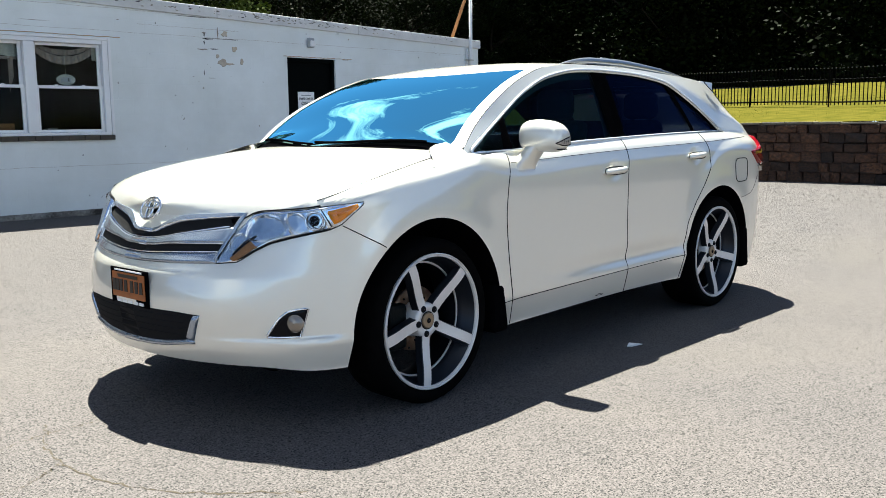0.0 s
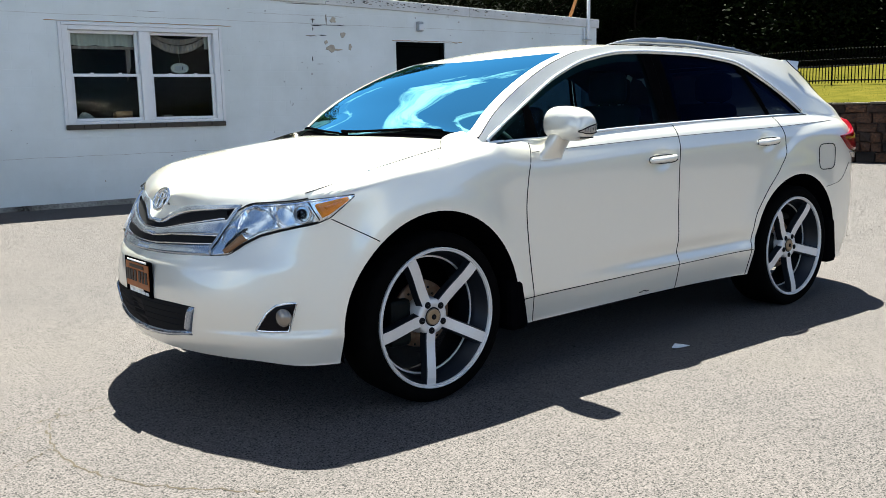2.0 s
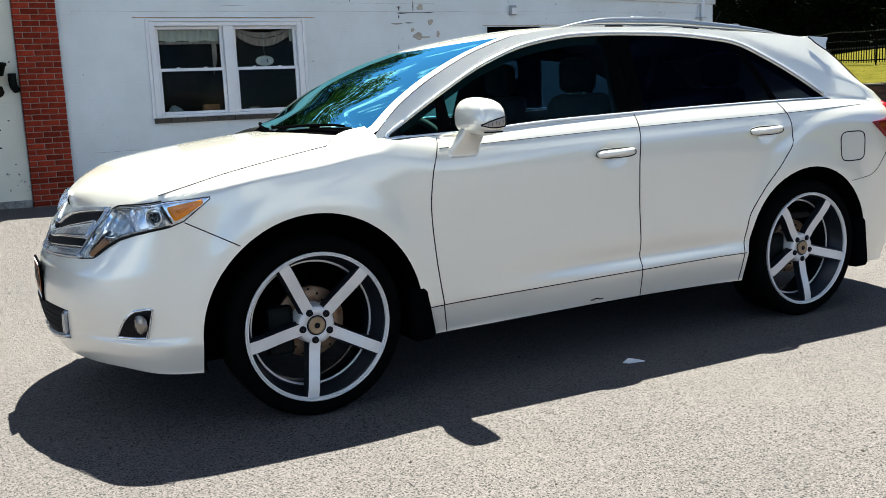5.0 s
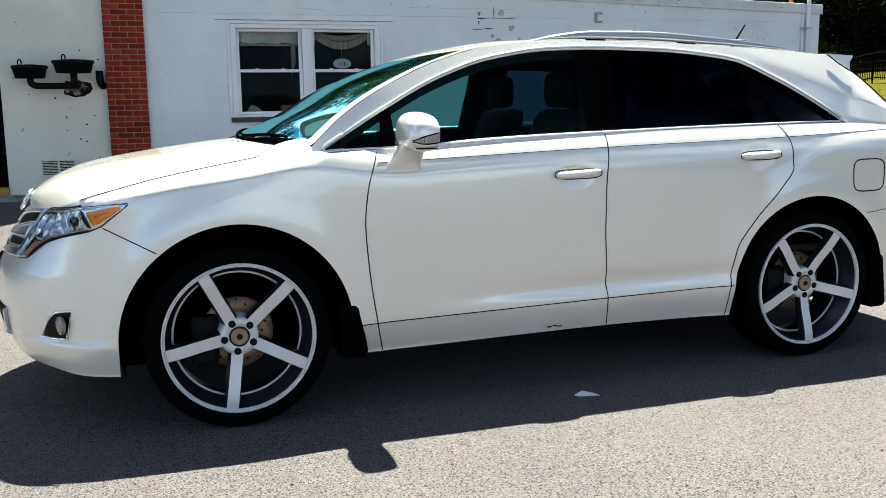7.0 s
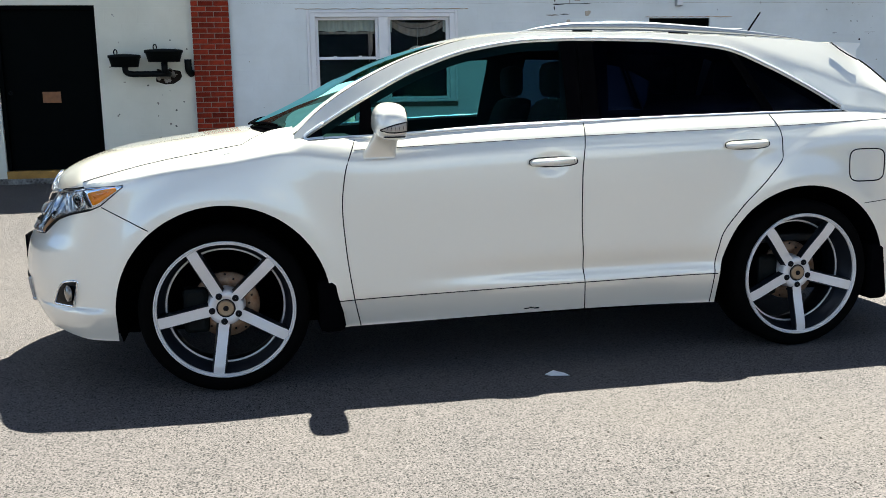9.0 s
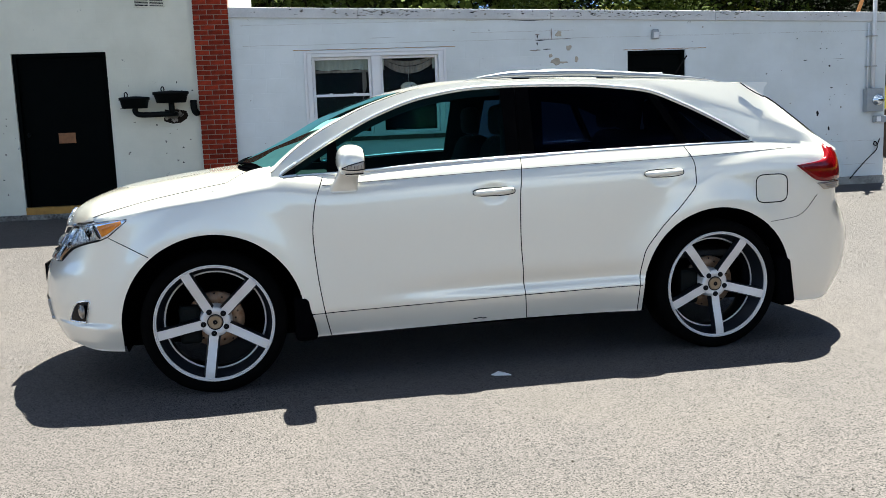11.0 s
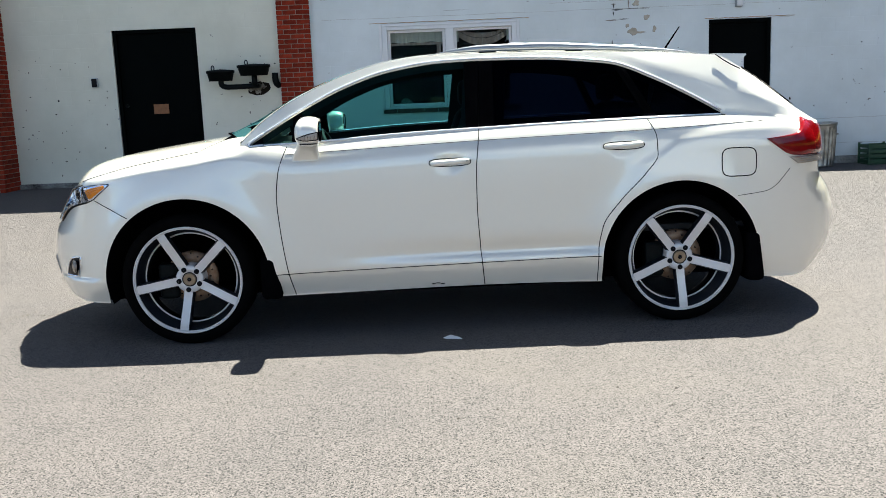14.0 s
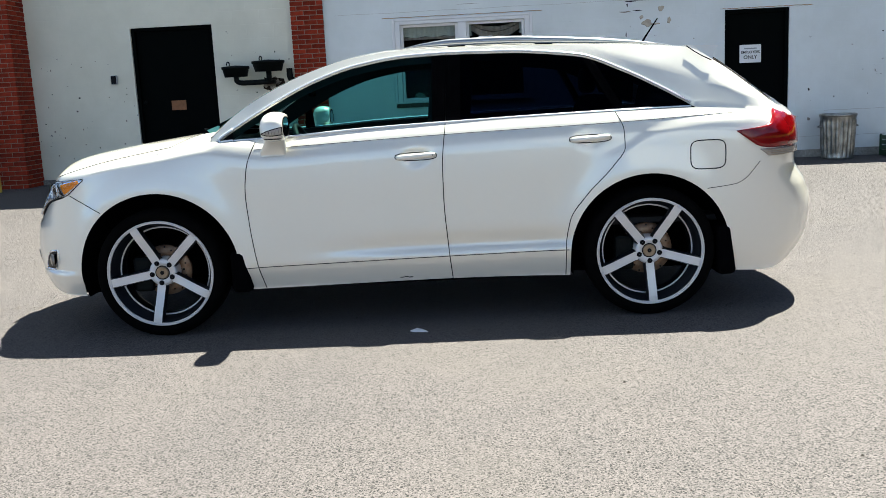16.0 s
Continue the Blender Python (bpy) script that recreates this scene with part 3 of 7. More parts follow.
def top_point(x, w, out=0.0):
    """A point of the windscreen and roof: w runs from -1 to 1 across."""
    ze = rail_z(x)
    return Vector((x, w * glass_y(x, ze), ze + (roof_z(x) - ze) * (1 - abs(w) ** 2.4) + out))


def hood_point(X, w, out=0.0):
    ze = belt_z(X)
    y = half_width(X, ze)
    x = body_x(X, ze)
    return Vector((x, w * y, ze + (max(hood_z(x), ze) - ze) * (1 - abs(w) ** 3.5) + out))

# ---- the white crossover car ----
car = thing("crossover_car", "pearl white crossover car with large five-spoke wheels, parked on asphalt", "car")


def side_grid():
    """The body side as one fine net, cut out over the wheels; gives points, normals and the net's own coordinates."""
    cols = [NOSE + 0.0004] + [NOSE + 0.5 * (i / 26) ** 2 for i in range(1, 27)]
    q = -1.84
    stops = [(ARCH_F[0], ARCH_F[2]), (ARCH_R[0], ARCH_R[2])]
    xs = []
    while q < 1.95:
        if all(abs(q - c) > r + 0.006 for c, r in stops):
            xs.append(q)
        q += 0.021
    for c, r in stops:
        for i in range(41):
            xs.append(c - r * math.cos(math.pi * i / 40))
        xs += [c - r - 0.003, c + r + 0.003]
    cols += sorted(x for x in xs if x > cols[-1] + 0.004)
    cols += [TAIL - 0.48 * (1 - i / 24) ** 2 for i in range(0, 24)] + [TAIL - 0.0005]
    rows = 54
    grid = []
    for X in cols:
        low = under_z(X)
        for cx, cz, r in (ARCH_F, ARCH_R):
            if abs(X - cx) <= r:
                low = cz + math.sqrt(max(0.0, r * r - (X - cx) ** 2))
        top = belt_z(X)
        grid.append([(X, low + (top - low) * j / rows) for j in range(rows + 1)])
    return grid


def panel_of(X, z):
    if z < 0.385 and -0.93 < X < 0.96:
        return "sill_panel"
    f = bumper_seam_f(X)
    if X < -1.87 or (X < -1.6 and z < f):
        return "front_bumper"
    if X < fender_seam(z):
        return "front_fender"
    if X < pillar_seam(z):
        return "front_door"
    if X < quarter_seam(z):
        return "rear_door"
    if X > 1.99 or (X > 1.6 and z < bumper_seam_r(X)):
        return "rear_bumper" if z < 0.86 else "rear_quarter"
    return "rear_quarter"


bumper_seam_f = keyed((-1.87, 0.83), (-1.70, 0.737), (-1.6, 0.68))
bumper_seam_r = keyed((1.6, 0.70), (1.694, 0.709), (1.857, 0.727), (1.904, 0.747), (1.996, 0.846))
fender_seam = keyed((0.25, -0.798), (0.39, -0.828), (0.62, -0.857), (0.79, -0.867), (0.93, -0.852), (1.09, -0.796))
pillar_seam = keyed((0.25, 0.271), (0.47, 0.252), (0.73, 0.239), (0.885, 0.240), (1.15, 0.268))
quarter_seam = keyed((0.25, 0.912), (0.41, 0.915), (0.567, 0.941), (0.705, 1.038), (0.855, 1.182), (0.96, 1.252), (1.05, 1.249), (1.16, 1.209))

def edge_normal(X):
    """The shared normal where the bonnet's edge rolls over into the wing."""
    e = 0.004
    z = belt_z(X)
    side = (body_point(X + e, z) - body_point(X - e, z)).cross(body_point(X, z) - body_point(X, z - 2 * e)).normalized()
    top = (hood_point(X + e, -1.0) - hood_point(X - e, -1.0)).cross(hood_point(X, -0.985) - hood_point(X, -1.0)).normalized()
    return (side + top).normalized()


grid = side_grid()
pts = [[body_point(X, z) for X, z in col] for col in grid]
for k in (0, -1):
    for q in pts[k]:
        q.y = 0.0
nrm = []
for i, col in enumerate(grid):
    line = []
    for X, z in col:
        e = 0.003
        Xa, Xb = max(NOSE + 0.0005, X - e), min(TAIL - 0.0006, X + e)
        a = body_point(Xb, z) - body_point(Xa, z)
        b = body_point(X, z + e) - body_point(X, z - e)
        q = a.cross(b)
        q = q.normalized() if q.length > 1e-9 else Vector((-1, 0, 0))
        if -2.1 < X < -1.0:
            q = q.lerp(edge_normal(X), smooth((z - belt_z(X) + 0.05) / 0.05) * smooth((X + 2.1) / 0.1) * smooth((-1.0 - X) / 0.1)).normalized()
        line.append(q)
    nrm.append(line)
panels = {}
for i in range(len(grid) - 1):
    for j in range(len(grid[0]) - 1):
        X = (grid[i][j][0] + grid[i + 1][j + 1][0]) / 2
        z = (grid[i][j][1] + grid[i + 1][j + 1][1] + grid[i + 1][j][1] + grid[i][j + 1][1]) / 4
        panels.setdefault(panel_of(X, z), []).append((i, j))
panel_objects = {}
for name, cells in panels.items():
    for s in (1, -1):
        index, verts, norms, faces = {}, [], [], []
        for i, j in cells:
            f = []
            for a, b in ((i, j), (i + 1, j), (i + 1, j + 1), (i, j + 1)):
                if (a, b) not in index:
                    index[a, b] = len(verts)
                    p, q = pts[a][b], nrm[a][b]
                    verts.append((p.x, s * p.y, p.z))
                    norms.append((q.x, s * q.y, q.z))
                f.append(index[a, b])
            faces.append(f if s > 0 else f[::-1])
        panel_objects[name, s] = put(name, mesh_of(name, verts, faces, norms), M["pearl"], car)

# bonnet
cols = [NOSE + 0.0006] + [NOSE + 1.132 * (i / 44) ** 1.7 for i in range(1, 45)]
wide = [math.sin(math.pi / 2 * (k / 20)) for k in range(-20, 21)]
verts, faces = [], []
for X in cols:
    for w in wide:
        stretch_ = 0.23 * w * w * smooth((X + 1.75) / 0.5)
        q = hood_point(X + stretch_, w)
        verts.append(q if X > NOSE + 0.001 else Vector((q.x, 0.0, q.z)))
for i in range(len(cols) - 1):
    for k in range(40):
        faces.append((i * 41 + k, (i + 1) * 41 + k, (i + 1) * 41 + k + 1, i * 41 + k + 1))
norms = []
for i, X in enumerate(cols):
    for k, w in enumerate(wide):
        a, b = max(i - 1, 0), min(i + 1, len(cols) - 1)
        c, d = max(k - 1, 0), min(k + 1, 40)
        q = (verts[b * 41 + k] - verts[a * 41 + k]).cross(verts[i * 41 + d] - verts[i * 41 + c])
        q = q if q.z > 0 else -q
        q = q.normalized() if q.length > 1e-9 else Vector((0, 0, 1))
        Xs = X + 0.23 * w * w * smooth((X + 1.75) / 0.5)
        if -2.1 < Xs < -1.0:
            m = edge_normal(Xs)
            m = Vector((m.x, math.copysign(m.y, w), m.z))
            q = q.lerp(m, smooth((abs(w) - 0.93) / 0.07) * smooth((Xs + 2.1) / 0.1) * smooth((-1.0 - Xs) / 0.1)).normalized()
        norms.append(q)
hood = put("bonnet", mesh_of("bonnet", verts, faces, norms), M["pearl"], car)

# roof, windscreen and back window
head_x = lambda w: -0.45 + 0.16 * w * w
cowl_x = lambda w: -1.24 + 0.2 * w * w


def shell(name, x0, x1, mat, nu, w0=-1.0, w1=1.0, out=0.0, parent=car, label="", nw=32):
    verts, faces = [], []
    for i in range(nu + 1):
        for k in range(nw + 1):
            w = w0 + (w1 - w0) * k / nw
            w = math.copysign(1 - (1 - abs(w)) ** 1.25, w)
            a, b = (x0(w), x1(w))
            verts.append(top_point(a + (b - a) * i / nu, w, out))
    for i in range(nu):
        for k in range(nw):
            faces.append((i * (nw + 1) + k, i * (nw + 1) + k + 1, (i + 1) * (nw + 1) + k + 1, (i + 1) * (nw + 1) + k))
    return put(name, mesh_of(name, verts, faces), mat, parent, label)


roof = shell("roof_panel", head_x, lambda w: 1.80, M["pearl"], 44)
headliner = shell("headliner", lambda w: head_x(w) + 0.02, lambda w: 1.75, M["dash"], 20, -0.97, 0.97, -0.035)
screen = shell("windscreen", cowl_x, head_x, M["windscreen"], 24, -0.875, 0.875, 0.0, label="tinted windscreen glass")
band = shell("windscreen_band", lambda w: head_x(w) - 0.035, lambda w: head_x(w) + 0.01, M["gloss_black"], 3, -0.875, 0.875, -0.006)
for s in (1, -1):
    shell("screen_pillar", lambda w: -1.13, lambda w: head_x(1.0) + 0.05, M["pearl"], 30, s * 0.866, s * 1.0, 0.003, nw=6)
# wing shoulders that rise from the bonnet's edge to the foot of each screen pillar
for s in (1, -1):
    verts, faces = [], []
    for i in range(17):
        x = -1.36 + 0.3 * i / 16
        rise = smooth(i / 13)
        up = Vector((0, 0, 0.003))
        in_w = 0.985 - 0.125 * smooth(i / 10)
        inner = (hood_point(x, s * in_w) + up).lerp(top_point(x, s * (in_w + 0.012), 0.004), rise)
        crest = (hood_point(x, s * (in_w + 1) / 2) + up).lerp(top_point(x, s * 1.0, 0.004), rise)
        edge = hood_point(x, s * 0.99) + Vector((0, 0, 0.0004))
        hollow = (crest + edge) / 2 - Vector((0, s * 0.004 * rise, 0.006 * rise))
        verts += [inner, (inner + crest) / 2, crest, hollow, edge]
    for i in range(16):
        for k in range(4):
            f = (i * 5 + k, i * 5 + k + 1, i * 5 + k + 6, i * 5 + k + 5)
            faces.append(f if s > 0 else f[::-1])
    shoulder = put("wing_shoulder", mesh_of("wing_shoulder", verts, faces), M["pearl"], car)
    v, f = tube([verts[i * 5] for i in range(4, 12)], 0.002, 5)
    put("shoulder_gap", mesh_of("shoulder_gap", v, f), M["gap"], shoulder)
# back window and tailgate, falling behind the spoiler
back_z = keyed((1.78, 1.445), (1.86, 1.385), (2.0, 1.285), (2.2, 1.135), (2.3, 1.075), (2.42, 1.03))
verts, faces = [], []
for i in range(21):
    x = 1.79 + (2.3 - 1.79) * i / 20
    for k in range(25):
        w = -1 + 2 * k / 24
        yb = min(glass_y(x, rail_z(x)), half_width(min(2.45, x + 0.07), 1.05) - 0.02)
        verts.append((x + 0.05 * (1 - w * w) * i / 20, w * yb, min(rail_z(x), 1.46) + 0.085 * (1 - w * w)))
for i in range(20):
    for k in range(24):
        faces.append((i * 25 + k, i * 25 + k + 1, (i + 1) * 25 + k + 1, (i + 1) * 25 + k))
gate = put("tailgate", mesh_of("tailgate", verts, faces), M["pearl"], car)
verts, faces = [], []
for i in range(13):
    x = 1.83 + 0.36 * i / 12
    for k in range(17):
        w = -1.0 + 2.0 * k / 16
        verts.append((x + 0.05 * (1 - w * w) * (x - 1.79) / 0.54, w * glass_y(x, rail_z(x)), min(rail_z(x), 1.46) + 0.085 * (1 - w * w) + 0.012))
for i in range(12):
    for k in range(16):
        faces.append((i * 17 + k, i * 17 + k + 1, (i + 1) * 17 + k + 1, (i + 1) * 17 + k))
put("back_window", mesh_of("back_window", verts, faces), M["dark_glass"], gate, "dark tinted back window")
bm = bmesh.new()
for k in range(25):
    w = -1 + 2 * k / 24
    y = w * 0.638
    for a, b in ((1.58, 1.472), (1.68, 1.503), (1.846, 1.495), (1.843, 1.487), (1.818, 1.462), (1.803, 1.405), (1.71, 1.43)):
        bm.verts.new((a + 0.025 * (1 - abs(w) ** 3), y * (1 - 0.55 * (b - 1.44)), b + 0.008 * (1 - w * w)))
bm.verts.ensure_lookup_table()
for k in range(24):
    for j in range(6):
        bm.faces.new([bm.verts[q] for q in (k * 7 + j, k * 7 + j + 1, (k + 1) * 7 + j + 1, (k + 1) * 7 + j)])
bm.faces.new([bm.verts[j] for j in range(7)])
bm.faces.new([bm.verts[24 * 7 + j] for j in range(6, -1, -1)])
spoiler = part("roof_spoiler", bm, M["pearl"], car, "", True)
spoiler.data.set_sharp_from_angle(angle=radians(30))
for s in (1, -1):
    v, f = tube([Vector((a, -s * (glass_y(a, b) + 0.022 + 0.06 * max(0.0, a - 1.7)), b)) for a, b in ((1.655, 1.497), (1.675, 1.482), (1.70, 1.462), (1.74, 1.436), (1.79, 1.41))], 0.0035, 5)
    put("spoiler_gap", mesh_of("spoiler_gap", v, f), M["gap"], spoiler)
# rear fascia between the tail lamps
verts, faces = [], []
for s in range(13):
    z = 0.62 + (1.075 - 0.62) * s / 12
    for k in range(13):
        w = -1 + 2 * k / 12
        verts.append((2.43 - tail_shift(z) - 0.02 + 0.004 * (1 - w * w), w * 0.35, z))
for i in range(12):
    for k in range(12):
        faces.append((i * 13 + k, i * 13 + k + 1, (i + 1) * 13 + k + 1, (i + 1) * 13 + k))
put("tailgate_skin", mesh_of("tailgate_skin", verts, faces), M["pearl"], gate)

pillar_crease = lambda x: 1.457 - 0.3476 * (x - 1.27)
# greenhouse sides: the cant rail over the windows and the rear pillar
for s in (1, -1):
    verts, faces = [], []
    xs = [-1.06 + 2.72 * i / 90 for i in range(91)] + [1.66 + 0.56 * i / 30 for i in range(1, 31)]
    for x in xs:
        if x <= 1.661:
            a = max(window_top(max(x, -1.03)), belt_z(x) - 0.005)
            b = max(rail_z(x), a + 0.004)
            c = min(b - 0.3 * (b - a), max(a + 0.3 * (b - a), pillar_crease(x)))
            p = glass_point(x, a - 0.004, -0.004)
            verts.append((x, s * p.y, p.z))
        else:
            a, b = belt_z(x), max(rail_z(x), belt_z(x) + 0.003)
            c = min(b - 0.2 * (b - a), max(a + 0.3 * (b - a), pillar_crease(x)))
            base = half_width(x, a)
            verts.append((x, -s * (base - 0.001), a - 0.008))
        for j in range(9):
            z = a + (c - a) * j / 4 if j < 5 else c + (b - c) * (j - 4) / 4
            rise = 1 - abs(j - 4) / 4
            y = glass_y(x, z) + 0.004 + 0.012 * smooth((x - 1.0) / 0.66) * rise
            if x > 1.661:
                v = (z - a) / (b - a)
                out = base - 0.006 + (glass_y(x, b) + 0.01 - base) * v + 0.012 * rise
                k = smooth((x - 1.66) / 0.42)
                y = y * (1 - k) + out * k + 0.02 * smooth((x - 1.72) / 0.25) * rise
            verts.append((x, -s * y, z))
    for i in range(len(xs) - 1):
        for j in range(9):
            faces.append((i * 10 + j, (i + 1) * 10 + j, (i + 1) * 10 + j + 1, i * 10 + j + 1))
    put("cant_rail", mesh_of("cant_rail", verts, faces), M["pearl"], car)


def window_outline(x0, x1, inset=0.0, n=40):
    lo = flat([(x0 + (x1 - x0) * i / n, belt_z(x0 + (x1 - x0) * i / n) + 0.008) for i in range(n + 1)])
    hi = flat([(x0 + (x1 - x0) * i / n, max(window_top(x0 + (x1 - x0) * i / n), belt_z(x0 + (x1 - x0) * i / n) + 0.009)) for i in range(n + 1)])
    return lo, hi


def window_pane(name, lo, hi, mat, s, label, out=-0.012):
    v, f = ribbon(lo, hi, glass_point, out, out, 36, 6, 0.05, s < 0)
    ob = put(name, mesh_of(name, v, f), mat, car, label)
    return ob


for s in (1, -1):
    door = panel_objects["front_door", s]
    n = 40
    # front door glass: slanted front edge at the small corner pane, upright rear edge
    xs = [-0.70 + 0.915 * i / n for i in range(n + 1)]
    lo = flat([(x, belt_z(x) + 0.006) for x in xs])
    hi = flat([(x - 0.03 * (1 - i / n) + 0.0 * i, window_top(x - 0.03 * (1 - i / n)) - 0.004) for i, x in enumerate(xs)])
    window_pane("front_door_window", lo, hi, M["front_glass"], s, "green-tinted front door window")
    lo, hi = window_outline(-1.0, -0.935)
    v, f = ribbon(lo, hi, glass_point, -0.018, -0.018, 24, 5, 0.05, s < 0)
    put("corner_frame", mesh_of("corner_frame", v, f), M["gloss_black"], car)
    xs = [-0.945 + 0.19 * i / 20 for i in range(21)]
    lo = flat([(x, belt_z(x) + 0.004) for x in xs])
    hi = flat([(x, max(belt_z(x) + 0.008, window_top(x) - 0.004)) for x in xs])
    window_pane("corner_window", lo, hi, M["front_glass"], s, "small corner window by the mirror")
    lo, hi = window_outline(0.345, 1.25)
    hi = flat([(0.345 + (1.075 - 0.345) * i / 40, window_top(0.345 + (1.075 - 0.345) * i / 40)) for i in range(41)])
    window_pane("rear_door_window", lo, hi, M["privacy"], s, "black privacy glass of the rear door")
    lo = flat([(1.275 + (1.655 - 1.275) * i / 40, belt_z(1.4) + 0.008) for i in range(41)])
    hi = flat([(1.105 + (1.655 - 1.105) * i / 40, window_top(1.105 + (1.655 - 1.105) * i / 40)) for i in range(41)])
    window_pane("quarter_window", lo, hi, M["privacy"], s, "black privacy glass quarter window")

    def strip(name, a0, a1, b0, b1, mat, out):
        """An upright trim strip: lower edge from a0 to a1, upper edge from b0 to b1."""
        lo = flat([(a0 + (a1 - a0) * i / 6, belt_z(a0) + 0.002) for i in range(7)])
        hi = flat([(b0 + (b1 - b0) * i / 6, window_top(b0 + (b1 - b0) * i / 6) + 0.002) for i in range(7)])
        v, f = ribbon(lo, hi, glass_point, out - 0.003, out, 6, 10, 0.03, s < 0)
        return put(name, mesh_of(name, v, f), mat, car)

    strip("pillar_trim", 0.195, 0.266, 0.205, 0.288, M["black"], -0.002)
    strip("pillar_trim", 0.270, 0.352, 0.292, 0.368, M["black"], -0.004)
    strip("window_divider", 1.225, 1.262, 1.05, 1.085, M["black"], -0.004)
    strip("window_divider", 1.26, 1.285, 1.085, 1.115, M["black"], -0.008)
    strip("window_divider", -0.775, -0.705, -0.76, -0.715, M["black"], -0.004)
    # bright trim round the side windows
    loop = [(x, window_top(x) + 0.006) for x in [-0.93 + 2.58 * i / 80 for i in range(81)]]
    v, f = tube([glass_point(a, b, 0.006) for a, b in loop], 0.0065, 6)
    put("window_trim", mesh_of("window_trim", v if s > 0 else mirrored(v), f), M["trim"], car)
    loop = [(x, belt_z(x) + 0.002) for x in [-0.93 + 2.58 * i / 80 for i in range(81)]]
    v, f = tube([glass_point(a, b, 0.006) for a, b in loop], 0.0075, 6)
    put("belt_trim", mesh_of("belt_trim", v if s > 0 else mirrored(v), f), M["trim"], car)

    corner = [(-0.93, window_top(-0.93) + 0.006), (-0.975, window_top(-0.975) + 0.006), (-1.005, 1.105), (-1.015, 1.09), (-1.005, 1.08), (-0.98, belt_z(-0.98) + 0.002), (-0.93, belt_z(-0.93) + 0.002)]
    corner = soften(flat(corner), 24, 2)
    v, f = tube([glass_point(q.x, q.y, 0.008) for q in corner], 0.0095, 6)
    put("window_trim", mesh_of("window_trim", v if s > 0 else mirrored(v), f), M["trim"], car)

    def seam(points, r=0.0026, where=body_point, name="panel_gap", mat="gap", out=0.0004, closed=False):
        v, f = tube([where(a, b, out) for a, b in points], r, 5, closed)
        return put(name, mesh_of(name, v if s > 0 else mirrored(v), f), M[mat], car)

    seam([(fender_seam(z), z) for z in [0.25 + 0.83 * i / 40 for i in range(41)]])
    seam([(pillar_seam(z), z) for z in [0.258 + 0.872 * i / 40 for i in range(41)]])
    seam([(quarter_seam(z), z) for z in [0.25 + 0.90 * i / 50 for i in range(51)]])
    seam([(X, bumper_seam_f(X)) for X in [-1.87 + 0.185 * i / 12 for i in range(13)]], 0.0022)
    seam([(X, bumper_seam_r(X)) for X in [1.70 + 0.296 * i / 16 for i in range(17)]], 0.0016)
    sill_line = keyed((-0.92, 0.374), (0.23, 0.391), (0.95, 0.398))
    seam([(X, sill_line(X)) for X in [-0.915 + 1.845 * i / 50 for i in range(51)]], 0.0022)
    # dark line along the body crease: its shade drawn on, not a gap
    crease_shade = keyed((-0.863, 1.036), (0.272, 1.073), (1.217, 1.094), (1.86, 1.118))
    seam([(X, crease_shade(X)) for X in [-0.805 + 2.665 * i / 60 for i in range(61)]], 0.0014)
    if s > 0:
        loop = []
        for i in range(40):
            a = 2 * math.pi * i / 40
            c, d = math.cos(a), math.sin(a)
            loop.append((1.706 + 0.097 * math.copysign(abs(c) ** 0.45, c) - (0.02 if c < 0 and d < 0 else 0) * c * d * 0, 0.897 + 0.079 * math.copysign(abs(d) ** 0.45, d)))
        seam(loop, 0.0032, closed=True, name="fuel_flap_gap")
    # bonnet shut line
    line = [hood_point(X, -(1.0 - 0.055 * smooth((X + 1.98) / 0.3) - 0.09 * smooth((X + 1.75) / 0.7)), 0.0018) for X in [-1.97 + 0.8 * i / 40 for i in range(41)]]
    v, f = tube(line, 0.0016, 5)
    put("panel_gap", mesh_of("panel_gap", v if s > 0 else mirrored(v), f), M["gap"], car)

    # wheel arch linings
    for cx, cz, r in (ARCH_F, ARCH_R):
        verts, faces = [], []
        ring = 36
        for i in range(ring + 1):
            a = -0.28 + (math.pi + 0.56) * i / ring
            x, z = cx + r * math.cos(a), cz + r * math.sin(a)
            X = x
            edge = half_width(X, max(z, under_z(X)))
            for y, k in ((edge - 0.001, 1.0), (edge - 0.02, 0.992), (0.60, 1.0), (0.55, 0.6), (0.55, 0.0)):
                verts.append((cx + r * k * math.cos(a), -s * y, cz + r * k * math.sin(a)))
        for i in range(ring):
            for j in range(4):
                faces.append((i * 5 + j, (i + 1) * 5 + j, (i + 1) * 5 + j + 1, i * 5 + j + 1))
        put("wheel_arch_liner", mesh_of("wheel_arch_liner", verts, faces), M["black"], car)
    # mud flaps
    for x0, x1, z0, z1 in ((-0.985, -0.868, 0.235, 0.475), (1.76, 1.868, 0.215, 0.50)):
        bm = bmesh.new()
        box(bm, x0, x1, -0.925 if s > 0 else 0.64, -0.64 if s > 0 else 0.925, z0, z1, 0.028)
        for v in bm.verts:
            if v.co.z > (z0 + z1) / 2:
                v.co.x -= 0.03 * (v.co.x > (x0 + x1) / 2)
        part("mud_flap", bm, M["black"], car)

    # door handles
    for hx, hz, dr in ((0.095, 0.962, "front_door"), (1.06, 1.014, "rear_door")):
        y = half_width(hx - 0.2, hz)
        line = []
        for i in range(25):
            q = i / 24
            line.append((hx - 0.112 + 0.224 * q, -s * (y - 0.008 + 0.034 * (1 - abs(2 * q - 1) ** 5)), hz - 0.005 + 0.012 * q))
        v, f = tube(line, lambda q: 0.0165 * (1 - abs(2 * q - 1) ** 8 * 0.5), 10)
        put("door_handle", mesh_of("door_handle", v, f), M["pearl"], panel_objects[dr, s])
